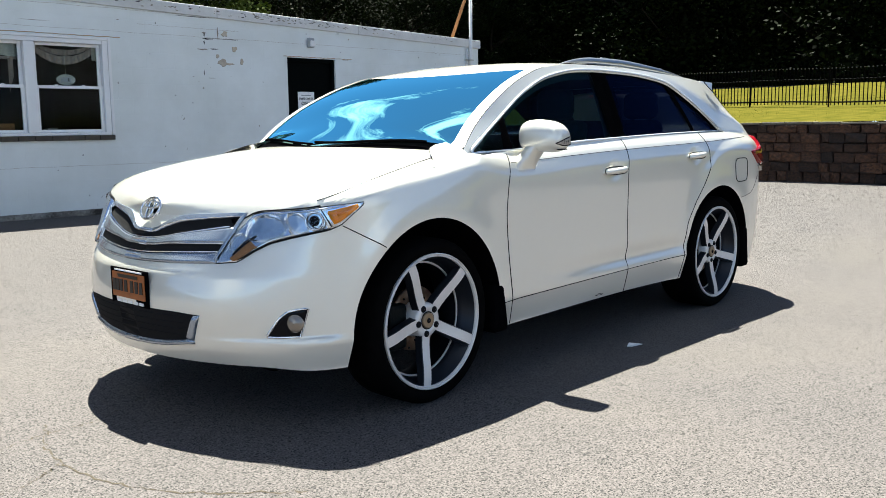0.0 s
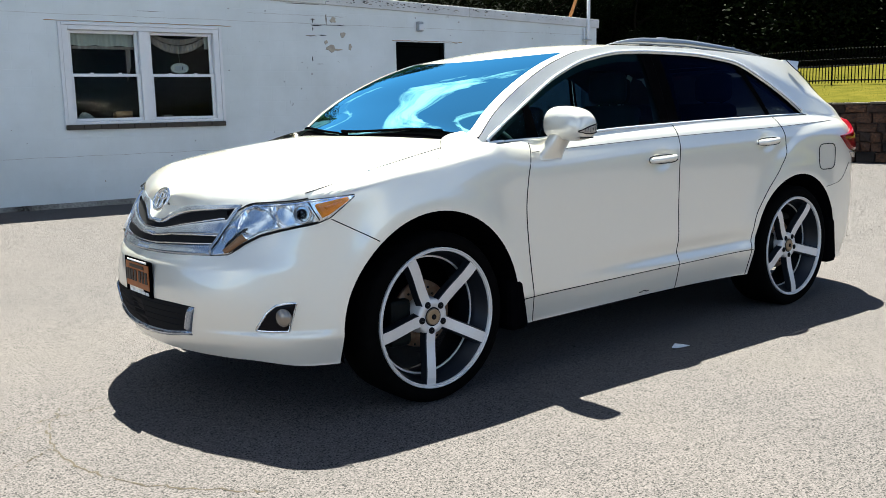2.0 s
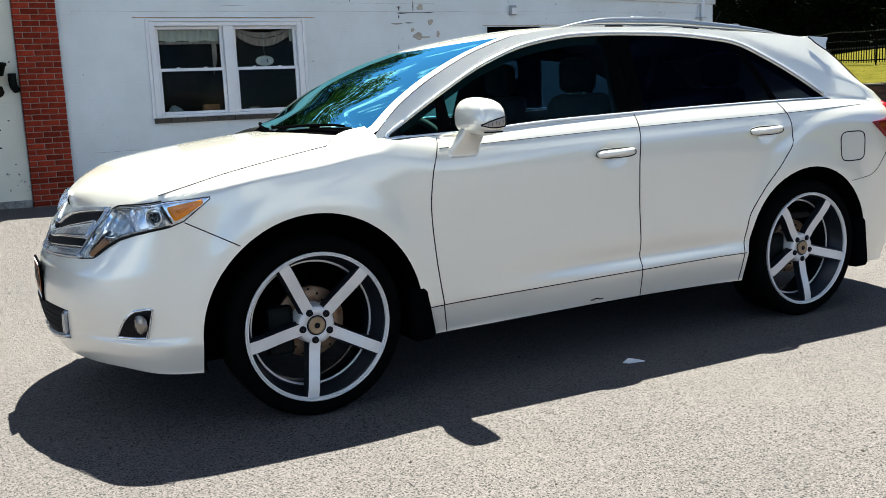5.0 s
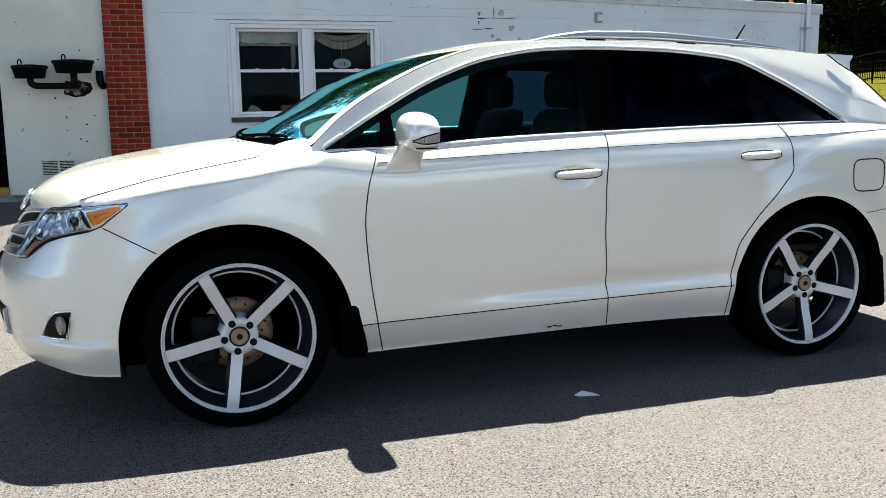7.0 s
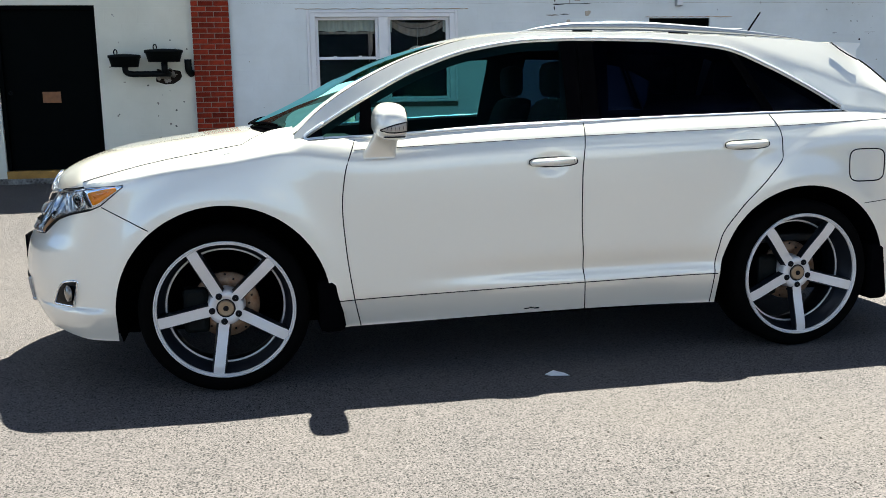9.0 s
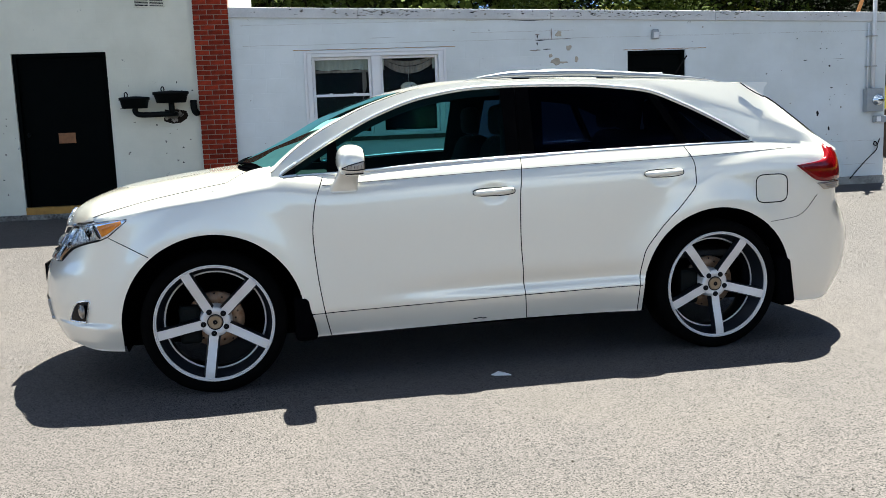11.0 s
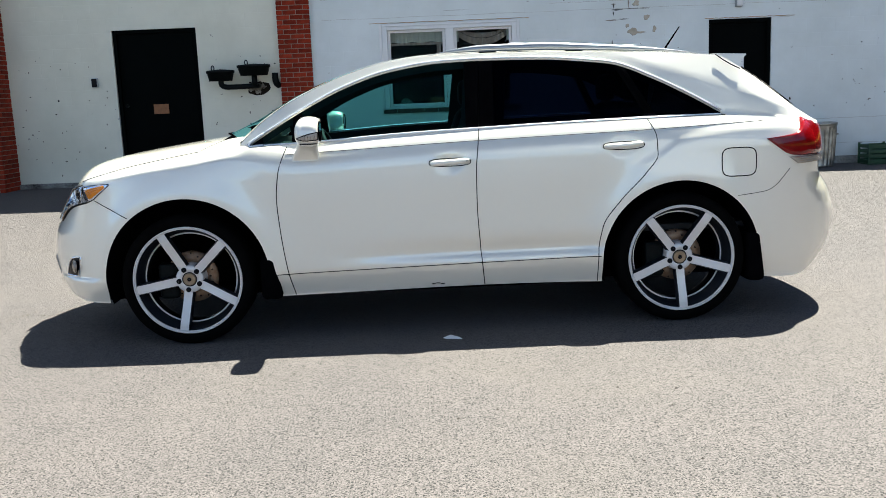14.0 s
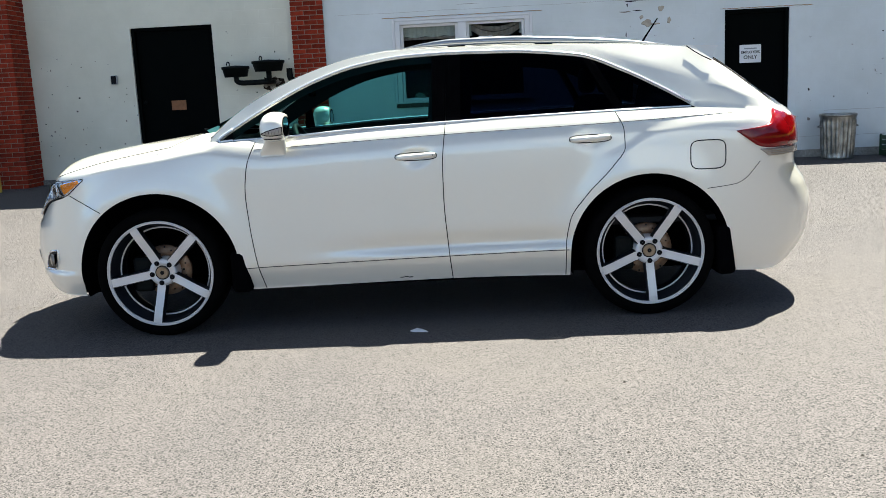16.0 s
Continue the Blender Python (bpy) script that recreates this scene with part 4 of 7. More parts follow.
        loop = [(hx + 0.115 * math.copysign(abs(math.cos(a)) ** 0.7, math.cos(a)), -s * (y + 0.012), hz + 0.0215 * math.copysign(abs(math.sin(a)) ** 0.7, math.sin(a)))
                for a in [2 * math.pi * i / 36 for i in range(36)]]
        v, f = tube(loop, 0.0025, 5, True)
        put("handle_gap", mesh_of("handle_gap", v, f), M["gap"], panel_objects[dr, s])
        if dr == "front_door":
            v, f = turned([(0, 0.001), (0, 0.0075), (0.004, 0.0075)], 16)
            lock = put("door_lock", mesh_of("door_lock", v, f), M["gap"], panel_objects[dr, s])
            lock.location = (hx + 0.088, -s * (y + 0.03), hz + 0.006)

    # door mirrors: a domed shell, flat behind where the glass sits, on a flared foot
    oval, full = 2.35, 3.6

    def mirror_y(x, z):
        px = (x + 0.665) / (0.068 if x < -0.665 else 0.095)
        pz = (z - 1.158) / (0.085 if z > 1.158 else 0.07)
        return 0.962 + 0.132 * max(0.0, 1 - (abs(px) ** oval + abs(pz) ** oval) ** (full / oval)) ** (1 / full)

    verts, faces = [], []
    for i in range(25):
        a = -math.pi / 2 + math.pi * i / 24
        for k in range(36):
            b = 2 * math.pi * k / 36
            ca = abs(math.cos(a)) ** (2 / full)
            px = math.copysign(abs(math.cos(b)) ** (2 / oval), math.cos(b)) * ca
            pz = math.copysign(abs(math.sin(b)) ** (2 / oval), math.sin(b)) * ca
            py = math.copysign(abs(math.sin(a)) ** (2 / full), math.sin(a))
            x = min(-0.602, -0.665 + (0.095 if px > 0 else 0.068) * px)
            z = 1.158 + (0.085 if pz > 0 else 0.07) * pz
            z = 1.158 + (z - 1.158) * (1 - 0.14 * max(0, py) ** 3)
            verts.append((x, -s * (0.962 + (0.132 if py > 0 else 0.112) * py), z - 0.012 * max(0, py)))
    for i in range(24):
        for k in range(36):
            m = (k + 1) % 36
            faces.append((i * 36 + k, i * 36 + m, (i + 1) * 36 + m, (i + 1) * 36 + k))
    shell_ = put("door_mirror", mesh_of("door_mirror", verts, faces), M["pearl"], car)
    verts, faces = [], []
    for i in range(13):
        q = i / 12
        cx_ = -0.697 + 0.03 * smooth(q)
        hx_ = 0.076 - 0.02 * smooth(q * 1.2)
        cy_, hy_ = 0.872 + 0.075 * q ** 1.4, 0.034 + 0.012 * q
        for k in range(20):
            b = 2 * math.pi * k / 20
            verts.append((cx_ + hx_ * math.copysign(abs(math.cos(b)) ** 0.6, math.cos(b)), -s * (cy_ + hy_ * math.copysign(abs(math.sin(b)) ** 0.6, math.sin(b))), 0.998 + 0.13 * q))
    for i in range(12):
        for k in range(20):
            m = (k + 1) % 20
            faces.append((i * 20 + k, i * 20 + m, (i + 1) * 20 + m, (i + 1) * 20 + k))
    faces.append(tuple(range(20)))
    put("mirror_foot", mesh_of("mirror_foot", verts, faces), M["pearl"], shell_)
    rim_pts = [Vector((-0.599, -s * (0.968 + 0.088 * math.copysign(abs(math.cos(b)) ** 0.7, math.cos(b))), 1.163 + 0.05 * math.copysign(abs(math.sin(b)) ** 0.7, math.sin(b))))
               for b in [2 * math.pi * k / 32 for k in range(32)]]
    v, f = tube(rim_pts, 0.003, 6, True)
    put("mirror_rim", mesh_of("mirror_rim", v, f), M["black"], shell_)
    v = [Vector((-0.5995, -s * 0.968, 1.163))] + rim_pts
    put("mirror_glass", mesh_of("mirror_glass", v, [(0, 1 + k, 1 + (k + 1) % 32) for k in range(32)]), M["chrome"], shell_, "silvered mirror glass")
    lamp_at = lambda x, z, o: Vector((x, -s * (mirror_y(x, z) + o), z - 0.012))
    lo5 = soften(flat([(-0.715, 1.14), (-0.67, 1.128), (-0.602, 1.134)]), 17, 1)
    hi5 = soften(flat([(-0.715, 1.143), (-0.67, 1.16), (-0.602, 1.174)]), 17, 1)
    v, f = ribbon(lo5, hi5, lamp_at, -0.001, 0.003, 16, 8, 0.1)
    strip_ = put("mirror_lamp", mesh_of("mirror_lamp", v, f), M["ribbed"], shell_, "clear indicator strip in the mirror")
    v, f = tube([lamp_at(q.x, q.y, 0.002) for q in lo5 + hi5[::-1]], 0.0028, 5, True)
    put("lamp_edge", mesh_of("lamp_edge", v, f), M["gap"], strip_)
    for k in range(5):
        q = -0.69 + 0.017 * k
        v, f = tube([lamp_at(q, 1.138, 0.004), lamp_at(q + 0.004, 1.157, 0.004)], 0.0008, 5)
        put("lamp_rib", mesh_of("lamp_rib", v, f), M["gap"], strip_)
    v, f = tube([Vector((-0.70 + 0.09 * k / 8, -s * (mirror_y(-0.70 + 0.09 * k / 8, 1.112) + 0.001), 1.1)) for k in range(9)], 0.003, 5)
    put("mirror_gap", mesh_of("mirror_gap", v, f), M["gap"], shell_)

    # roof rails
    rail_top = keyed((0.0, 1.552), (0.16, 1.585), (0.33, 1.602), (0.6, 1.603), (0.98, 1.582), (1.3, 1.553), (1.5, 1.525), (1.63, 1.497))
    verts, faces = [], []
    n = 60
    for i in range(n + 1):
        x = -0.02 + 1.66 * i / n
        y = 0.59 - 0.03 * smooth((x - 0.9) / 0.8)
        top = rail_top(x)
        end = min(1.0, 8 * i / n, 8 * (n - i) / n)
        foot = min(top - 0.004, max(rail_z(x) + 0.012, top - 0.042))
        t = 0.004 + 0.012 * end
        ring_ = [(y + t, foot), (y + t, foot + (top - foot) * 0.7), (y + 0.4 * t, top), (y - 0.4 * t, top), (y - t, foot + (top - foot) * 0.7), (y - t, foot)]
        verts += [(x, -s * a_, b_) for a_, b_ in ring_]
    for i in range(n):
        for k in range(6):
            m = (k + 1) % 6
            faces.append((i * 6 + k, i * 6 + m, (i + 1) * 6 + m, (i + 1) * 6 + k))
    rail = put("roof_rail", mesh_of("roof_rail", verts, faces), M["satin"], car, "satin silver roof rail")
    for x in (0.52, 1.17):
        bm = boxed(x - 0.045, x + 0.045, -s * 0.56 - 0.012, -s * 0.56 + 0.012, rail_top(x) - 0.012, rail_top(x) + 0.008, 0.009)
        part("rail_cap", bm, M["satin"], rail)
    for x in (0.35, 0.85, 1.3):
        bm = boxed(x - 0.05, x + 0.05, -s * 0.585 - 0.01, -s * 0.585 + 0.01, 1.50, rail_top(x) - 0.035, 0.005)
        part("rail_foot", bm, M["black"], rail)

    # head lamps
    lo = resample(flat([(-2.269, 0.684), (-2.225, 0.692), (-2.19, 0.735), (-2.15, 0.765), (-2.08, 0.787), (-2.006, 0.802), (-1.93, 0.815), (-1.874, 0.835), (-1.775, 0.915)]), 41)
    hi = resample(flat([(-2.269, 0.688), (-2.256, 0.79), (-2.222, 0.878), (-2.15, 0.885), (-2.022, 0.896), (-1.939, 0.908), (-1.775, 0.92)]), 41)
    v, f = ribbon(lo, hi, body_point, 0.0, 0.004, 40, 8, 0.03, s < 0)
    lamp = put("head_lamp", mesh_of("head_lamp", v, f), M["lamp_grey"], car, "clear wrap-round head lamp with amber corner")
    v, f = ribbon(lo, hi, body_point, 0.0, 0.02, 40, 12, 0.08, s < 0)
    put("lamp_lens", mesh_of("lamp_lens", v, f), M["clear_lens"], lamp)

    def along(k0, k1, v0, v1, count=14):
        a, b = [], []
        for i in range(count):
            k = k0 + (k1 - k0) * i / (count - 1)
            i0 = min(39, int(k * 40))
            t = k * 40 - i0
            L, H = lo[i0].lerp(lo[i0 + 1], t), hi[i0].lerp(hi[i0 + 1], t)
            a.append(L.lerp(H, v0))
            b.append(L.lerp(H, v1))
        return a, b

    for k0, k1, v0, v1, mat, name, up in ((0.725, 0.955, 0.12, 0.80, "amber", "amber_reflector", 0.012), (0.06, 0.21, 0.06, 0.42, "brown", "corner_reflector", 0.010),
                                          (0.07, 0.70, 0.0, 0.045, "gap", "lamp_edge", 0.011), (0.70, 0.708, 0.05, 0.92, "gap", "lamp_rib", 0.013),
                                          (0.08, 0.24, 0.43, 0.47, "gap", "lamp_rib", 0.012), (0.22, 0.97, 0.90, 0.99, "chrome", "lamp_brow", 0.012),
                                          (0.415, 0.425, 0.12, 0.88, "chrome", "lamp_rib", 0.013)):
        a, b = along(k0, k1, v0, v1)
        v, f = ribbon(a, b, body_point, 0.002, up, 13, 6, 0.15, s < 0)
        put(name, mesh_of(name, v, f), M["tan"] if mat == "brown" else M[mat], lamp)
    # hollow bowls behind the lens
    for k0, k1, v0, v1 in ((0.20, 0.41, 0.10, 0.88), (0.43, 0.56, 0.08, 0.88), (0.57, 0.69, 0.10, 0.88), (0.09, 0.2, 0.5, 0.88)):
        a, b = along(k0, k1, v0, v1, 22)
        vv, ff = [], []
        for i in range(22):
            for j in range(13):
                p_ = a[i].lerp(b[i], j / 12)
                e_ = min(1.0, math.hypot(2 * i / 21 - 1, 2 * j / 12 - 1))
                q = body_point(p_.x, p_.y, -0.028 + 0.041 * e_ ** 2)
                vv.append(q if s > 0 else Vector((q.x, -q.y, q.z)))
        ff = [(i * 13 + j, (i + 1) * 13 + j, (i + 1) * 13 + j + 1, i * 13 + j + 1) for i in range(21) for j in range(12)]
        put("reflector_bowl", mesh_of("reflector_bowl", vv, ff), M["reflector"], lamp)
    v, f = ribbon(*along(0.78, 0.9, 0.42, 0.58), body_point, 0.012, 0.017, 13, 6, 0.2, s < 0)
    put("bulb_cover", mesh_of("bulb_cover", v, f), M["amber"], lamp)
    for k, v_, r, mat in ((0.615, 0.5, 0.034, "chrome"), (0.615, 0.5, 0.016, "gloss_black")):
        a, b = along(k, k + 0.001, v_, v_, 2)
        c = body_point(a[0].x, a[0].y, 0.012)
        n_ = (body_point(a[0].x, a[0].y, 0.03) - c).normalized()
        t1 = n_.cross(Vector((0, 0, 1))).normalized()
        t2 = n_.cross(t1)
        ring_ = [c + t1 * (r * math.cos(q)) + t2 * (r * math.sin(q)) for q in [2 * math.pi * i / 28 for i in range(28)]]
        vv, ff = tube(ring_, 0.005, 6, True)
        if mat == "gloss_black":
            base_ = len(vv)
            vv.append(c + n_ * 0.004)
            ff = ff + [(base_, i * 6, ((i + 1) % 28) * 6) for i in range(28)]
        put("lamp_ring", mesh_of("lamp_ring", vv if s > 0 else mirrored(vv), ff), M[mat], lamp)
    v, f = tube([body_point(q.x, q.y, 0.002) for q in hi[12:]], lambda q: 0.0035 - 0.001 * q, 6)
    put("lamp_gap", mesh_of("lamp_gap", v if s > 0 else mirrored(v), f), M["gap"], lamp)
    v, f = tube([body_point(q.x, q.y + 0.004, 0.003) for q in soften(flat([(-2.245, 0.852), (-2.215, 0.882), (-2.15, 0.889), (-2.02, 0.9), (-1.96, 0.908)]), 24, 1)], 0.003, 6)
    put("bonnet_gap", mesh_of("bonnet_gap", v if s > 0 else mirrored(v), f), M["gap"], lamp)
    v, f = tube([body_point(q.x, q.y, 0.0) for q in lo], 0.003, 5)
    put("lamp_gap", mesh_of("lamp_gap", v if s > 0 else mirrored(v), f), M["gap"], lamp)

    # tail lamps
    def tail_point(X, z, out):
        """The body's side, carried on up the rear pillar above the belt."""
        lim = belt_z(X) - 0.004
        if z <= lim:
            return body_point(X, z, out)
        q = body_point(X, lim, out)
        v = (z - lim) / max(0.02, rail_z(q.x) - lim)
        return Vector((q.x, q.y + (abs(q.y) - glass_y(q.x, rail_z(q.x))) * min(1.0, v) ** 0.8, z + 0.3 * out))

    lo2 = soften(flat([(1.862, 1.017), (1.93, 0.965), (2.0, 0.918), (2.15, 0.914), (2.45, 0.914)]), 41, 2)
    hi2 = soften(flat([(1.862, 1.019), (2.0, 1.034), (2.07, 1.05), (2.10, 1.10), (2.115, 1.155), (2.17, 1.13), (2.3, 1.085), (2.45, 1.06)]), 41, 1)
    v, f = ribbon(lo2, hi2, tail_point, 0.0, 0.022, 40, 12, 0.06, s < 0)
    tail = put("tail_lamp", mesh_of("tail_lamp", v, f), M["red"], car, "red wrap-round tail lamp")
    lo3 = flat([(2.05, 0.872), (2.45, 0.872)])
    hi3 = flat([(1.99, 0.913), (2.45, 0.913)])
    v, f = ribbon(lo3, hi3, body_point, 0.0, 0.018, 30, 10, 0.1, s < 0)
    put("reversing_lens", mesh_of("reversing_lens", v, f), M["ribbed"], tail, "clear ribbed reversing lens")
    for k in range(4):
        zz = 0.878 + 0.0095 * k
        v, f = tube([body_point(2.06 + 0.3 * i / 16 - 0.06 * k / 4, zz, 0.018) for i in range(17)], 0.0018, 5)
        put("lens_rib", mesh_of("lens_rib", v if s > 0 else mirrored(v), f), M["cap"], tail)

    # fog lamps
    lo4 = soften(flat([(-2.137, 0.397), (-2.09, 0.394), (-2.035, 0.396)]), 21, 1)
    hi4 = soften(flat([(-2.137, 0.402), (-2.085, 0.495), (-2.03, 0.508), (-2.004, 0.508)]), 21, 1)
    v, f = ribbon(lo4, hi4, body_point, 0.001, 0.003, 20, 8, 0.05, s < 0)
    fog = put("fog_lamp", mesh_of("fog_lamp", v, f), M["gloss_black"], car, "round fog lamp in a dark chrome-edged pocket")
    rim = lo4 + hi4[::-1]
    v, f = tube([body_point(q.x, q.y, 0.003) for q in rim], 0.0055, 6, True)
    put("fog_trim", mesh_of("fog_trim", v if s > 0 else mirrored(v), f), M["chrome"], fog)
    c = body_point(-2.046, 0.452, 0.004)
    n_ = Vector((-0.9, -0.43, 0)).normalized()
    v, f = turned([(0.0, 0.034), (0.012, 0.036), (0.014, 0.031), (0.018, 0.022), (0.021, 0.010), (0.022, 0.001)], 28)
    turn = n_.to_track_quat("Y", "Z").to_matrix()
    vv = [c + turn @ Vector(q) for q in v]
    put("fog_reflector", mesh_of("fog_reflector", vv if s > 0 else mirrored(vv), f), M["fog_glass"], fog)

# grille: dark backing with silver bars that dip under the badge
def level(*pairs):
    k = keyed(*pairs)
    return lambda y: k(abs(y))


top_edge = level((0, 0.797), (0.07, 0.800), (0.13, 0.83), (0.22, 0.862), (0.35, 0.870), (0.53, 0.880))
open_a = level((0, 0.780), (0.07, 0.783), (0.13, 0.806), (0.22, 0.832), (0.49, 0.860))
open_b = level((0, 0.756), (0.08, 0.758), (0.16, 0.767), (0.25, 0.783), (0.50, 0.823))
open_c = level((0, 0.728), (0.1, 0.731), (0.2, 0.742), (0.47, 0.754))
open_d = level((0, 0.700), (0.1, 0.702), (0.2, 0.708), (0.46, 0.722))
low_edge = level((0, 0.668), (0.2, 0.672), (0.485, 0.682))


def bar(name, a, b, wa, wb, mat, out0, out1, parent, nv=7, edge=0.12):
    n = 72
    lo = flat([(wa * (2 * i / n - 1), a(wa * (2 * i / n - 1))) for i in range(n + 1)])
    hi = flat([(wb * (2 * i / n - 1), b(wb * (2 * i / n - 1))) for i in range(n + 1)])
    v, f = ribbon(lo, hi, front_point, out0, out1, n, nv, edge)
    return put(name, mesh_of(name, v, f), mat, parent)


grille = bar("radiator_grille", low_edge, top_edge, 0.478, 0.53, M["gap"], 0.001, 0.002, car)
grille["label"] = "black radiator grille with winged silver bars"
bar("grille_bar", open_a, top_edge, 0.516, 0.530, M["silver"], 0.0, 0.010, grille)
bar("grille_bar", open_c, open_b, 0.486, 0.504, M["silver"], 0.0, 0.016, grille)
bar("grille_bar", low_edge, open_d, 0.478, 0.486, M["silver"], 0.0, 0.010, grille)
for q in (open_a, open_b, open_c, open_d):
    bar("grille_edge", q, lambda y, q=q: q(y) + 0.005, 0.48, 0.48, M["chrome"], 0.006, 0.013, grille, 4, 0.3)
for s in (1, -1):
    lo = flat([(-s * 0.462, 0.688), (-s * 0.512, 0.872)])
    hi = flat([(-s * 0.480, 0.684), (-s * 0.532, 0.880)])
    v, f = ribbon(lo, hi, front_point, 0.0, 0.012, 16, 6, 0.2)
    put("grille_end", mesh_of("grille_end", v, f), M["silver"], grille)
# lower intake
intake_top = level((0, 0.486), (0.3, 0.484), (0.44, 0.476))
intake_low = level((0, 0.342), (0.2, 0.350), (0.38, 0.372))
intake = bar("lower_intake", intake_low, intake_top, 0.385, 0.44, M["gap"], 0.001, 0.003, car)
intake["label"] = "black lower air intake with silver lip"
bar("intake_lip", lambda y: intake_low(y) - 0.022, intake_low, 0.395, 0.39, M["silver"], 0.0, 0.014, intake, 5, 0.25)
for s in (1, -1):
    lo = flat([(-s * 0.355, 0.372), (-s * 0.408, 0.474)])
    hi = flat([(-s * 0.392, 0.360), (-s * 0.442, 0.476)])
    v, f = ribbon(lo, hi, front_point, 0.0, 0.012, 10, 6, 0.15)
    put("intake_end", mesh_of("intake_end", v, f), M["silver"], intake)
for k in range(4):
    zz = 0.385 + 0.026 * k
    bar("intake_slat", lambda y, zz=zz: zz, lambda y, zz=zz: zz + 0.005, 0.37, 0.37, M["gap"], 0.002, 0.006, intake, 4, 0.3)

# badge on the nose: plain bright ovals
badge_at = Matrix.Translation((-2.197, 0, 0.877)) @ Euler((0, radians(28), 0)).to_matrix().to_4x4()
badge = None
for a, b, c0, r in ((0.072, 0.050, 0.0, 0.0065), (0.022, 0.044, -0.002, 0.0055), (0.048, 0.016, 0.018, 0.0055)):
    ring_ = [badge_at @ Vector((-0.006, a * math.cos(q), c0 + b * math.sin(q))) for q in [2 * math.pi * i / 40 for i in range(40)]]
    v, f = tube(ring_, r, 8, True)
    ob = put("badge" if badge is None else "badge_oval", mesh_of("badge", v, f), M["chrome"], car if badge is None else badge)
    badge = badge or ob

# number plate in a dark frame
plate = part("number_plate", boxed(-2.392, -2.382, -0.152, 0.152, 0.478, 0.634, 0.004), M["black"], car, "amber number plate in a dark dealer frame")
part("plate_face", boxed(-2.395, -2.391, -0.132, 0.132, 0.508, 0.616, 0.001), M["orange_plate"], plate)
for i, y in enumerate((-0.105, -0.068, -0.031, 0.018, 0.055, 0.085, 0.112)):
    part("plate_bar", boxed(-2.3975, -2.3945, y - 0.012, y + 0.012, 0.535, 0.585), M["dark_plate"], plate)
part("plate_bar", boxed(-2.3975, -2.3945, -0.08, 0.08, 0.594, 0.608), M["dark_plate"], plate)
for y in (-0.10, -0.055, -0.01, 0.035, 0.08):
    part("frame_bar", boxed(-2.395, -2.3915, y - 0.017, y + 0.017, 0.486, 0.498), M["white_ink"], plate)
part("frame_bar", boxed(-2.395, -2.3915, -0.11, 0.11, 0.621, 0.628), M["white_ink"], plate)
for y in (-0.1, 0.1):
    part("plate_bracket", boxed(-2.384, -2.32, y - 0.01, y + 0.01, 0.52, 0.60), M["black"], plate)
plate.location = (0.052, -0.026, 0.0)

# scuff under the front door
for a, b in ((-0.03, 0.004), (-0.005, 0.009), (0.02, 0.003)):
    v, f = tube([body_point(a, 0.272 + b, 0.001), body_point(a + 0.022, 0.274 + b * 0.6, 0.001)], 0.0028, 5)
    put("sill_scuff", mesh_of("sill_scuff", v, f), M["gap"], panel_objects["sill_panel", 1])

# floor pan and underside
part("floor_pan", boxed(-2.0, 2.05, -0.55, 0.55, 0.20, 0.27, 0.02), M["black"], car)
part("floor_pan", boxed(-0.92, 0.94, -0.86, 0.86, 0.24, 0.30, 0.02), M["black"], car)
# unseen boxes added to stop sun leaking through the tail onto the ground
part("rear_valance", boxed(1.80, 2.15, -0.66, 0.66, 0.27, 0.36, 0.03), M["black"], car)
part("boot_floor", boxed(1.15, 2.2, -0.74, 0.74, 0.5, 0.54, 0.01), M["dash"], car)
part("engine_bay", boxed(-2.12, -1.0, -0.52, 0.52, 0.27, 0.86, 0.02), M["black"], car)

# cowl, wipers, aerial
verts, faces = [], []
for k in range(33):
    w = -1 + 2 * k / 32
    a, b = cowl_x(w) + 0.005, cowl_x(w) - 0.10
    pa = top_point(max(a, -1.05) if abs(w) > 0.93 else a, w * 0.97, -0.012)
    verts += [pa, Vector((b, pa.y * 1.01, pa.z - 0.055))]
for k in range(32):
    faces.append((2 * k, 2 * k + 2, 2 * k + 3, 2 * k + 1))
put("cowl", mesh_of("cowl", verts, faces), M["black"], car)
for y0, y1, tip in ((-0.62, 0.05, 0.16), (0.05, 0.62, 0.14)):
    line = [top_point(cowl_x((y0 + (y1 - y0) * q) / 0.78) - 0.012 + 0.02 * q, (y0 + (y1 - y0) * q) / 0.78, 0.005) for q in [i / 12 for i in range(13)]]
    v, f = tube(line, 0.006, 6)
    put("wiper", mesh_of("wiper", v, f), M["black"], car)
v, f = tube([Vector((1.53, 0, 1.535)), Vector((1.56, 0, 1.585)), Vector((1.64, 0, 1.70))], lambda q: 0.009 - 0.005 * q, 8)
put("aerial", mesh_of("aerial", v, f), M["black"], car)

# stickers inside the windscreen
for y0, y1, x0, x1, tall_, mat in ((-0.50, -0.60, -1.10, -1.072, 0.042, "white_ink"), (-0.625, -0.68, -1.062, -1.045, 0.045, "blue_print")):
    vs = [top_point(x + d, y / glass_y(x + d, rail_z(x + d)), -0.004) for d in (0.0, tall_) for y, x in ((y0, x0), (y1, x1))]
    put("screen_sticker", mesh_of("screen_sticker", vs, [(0, 1, 3, 2)]), M[mat], screen)

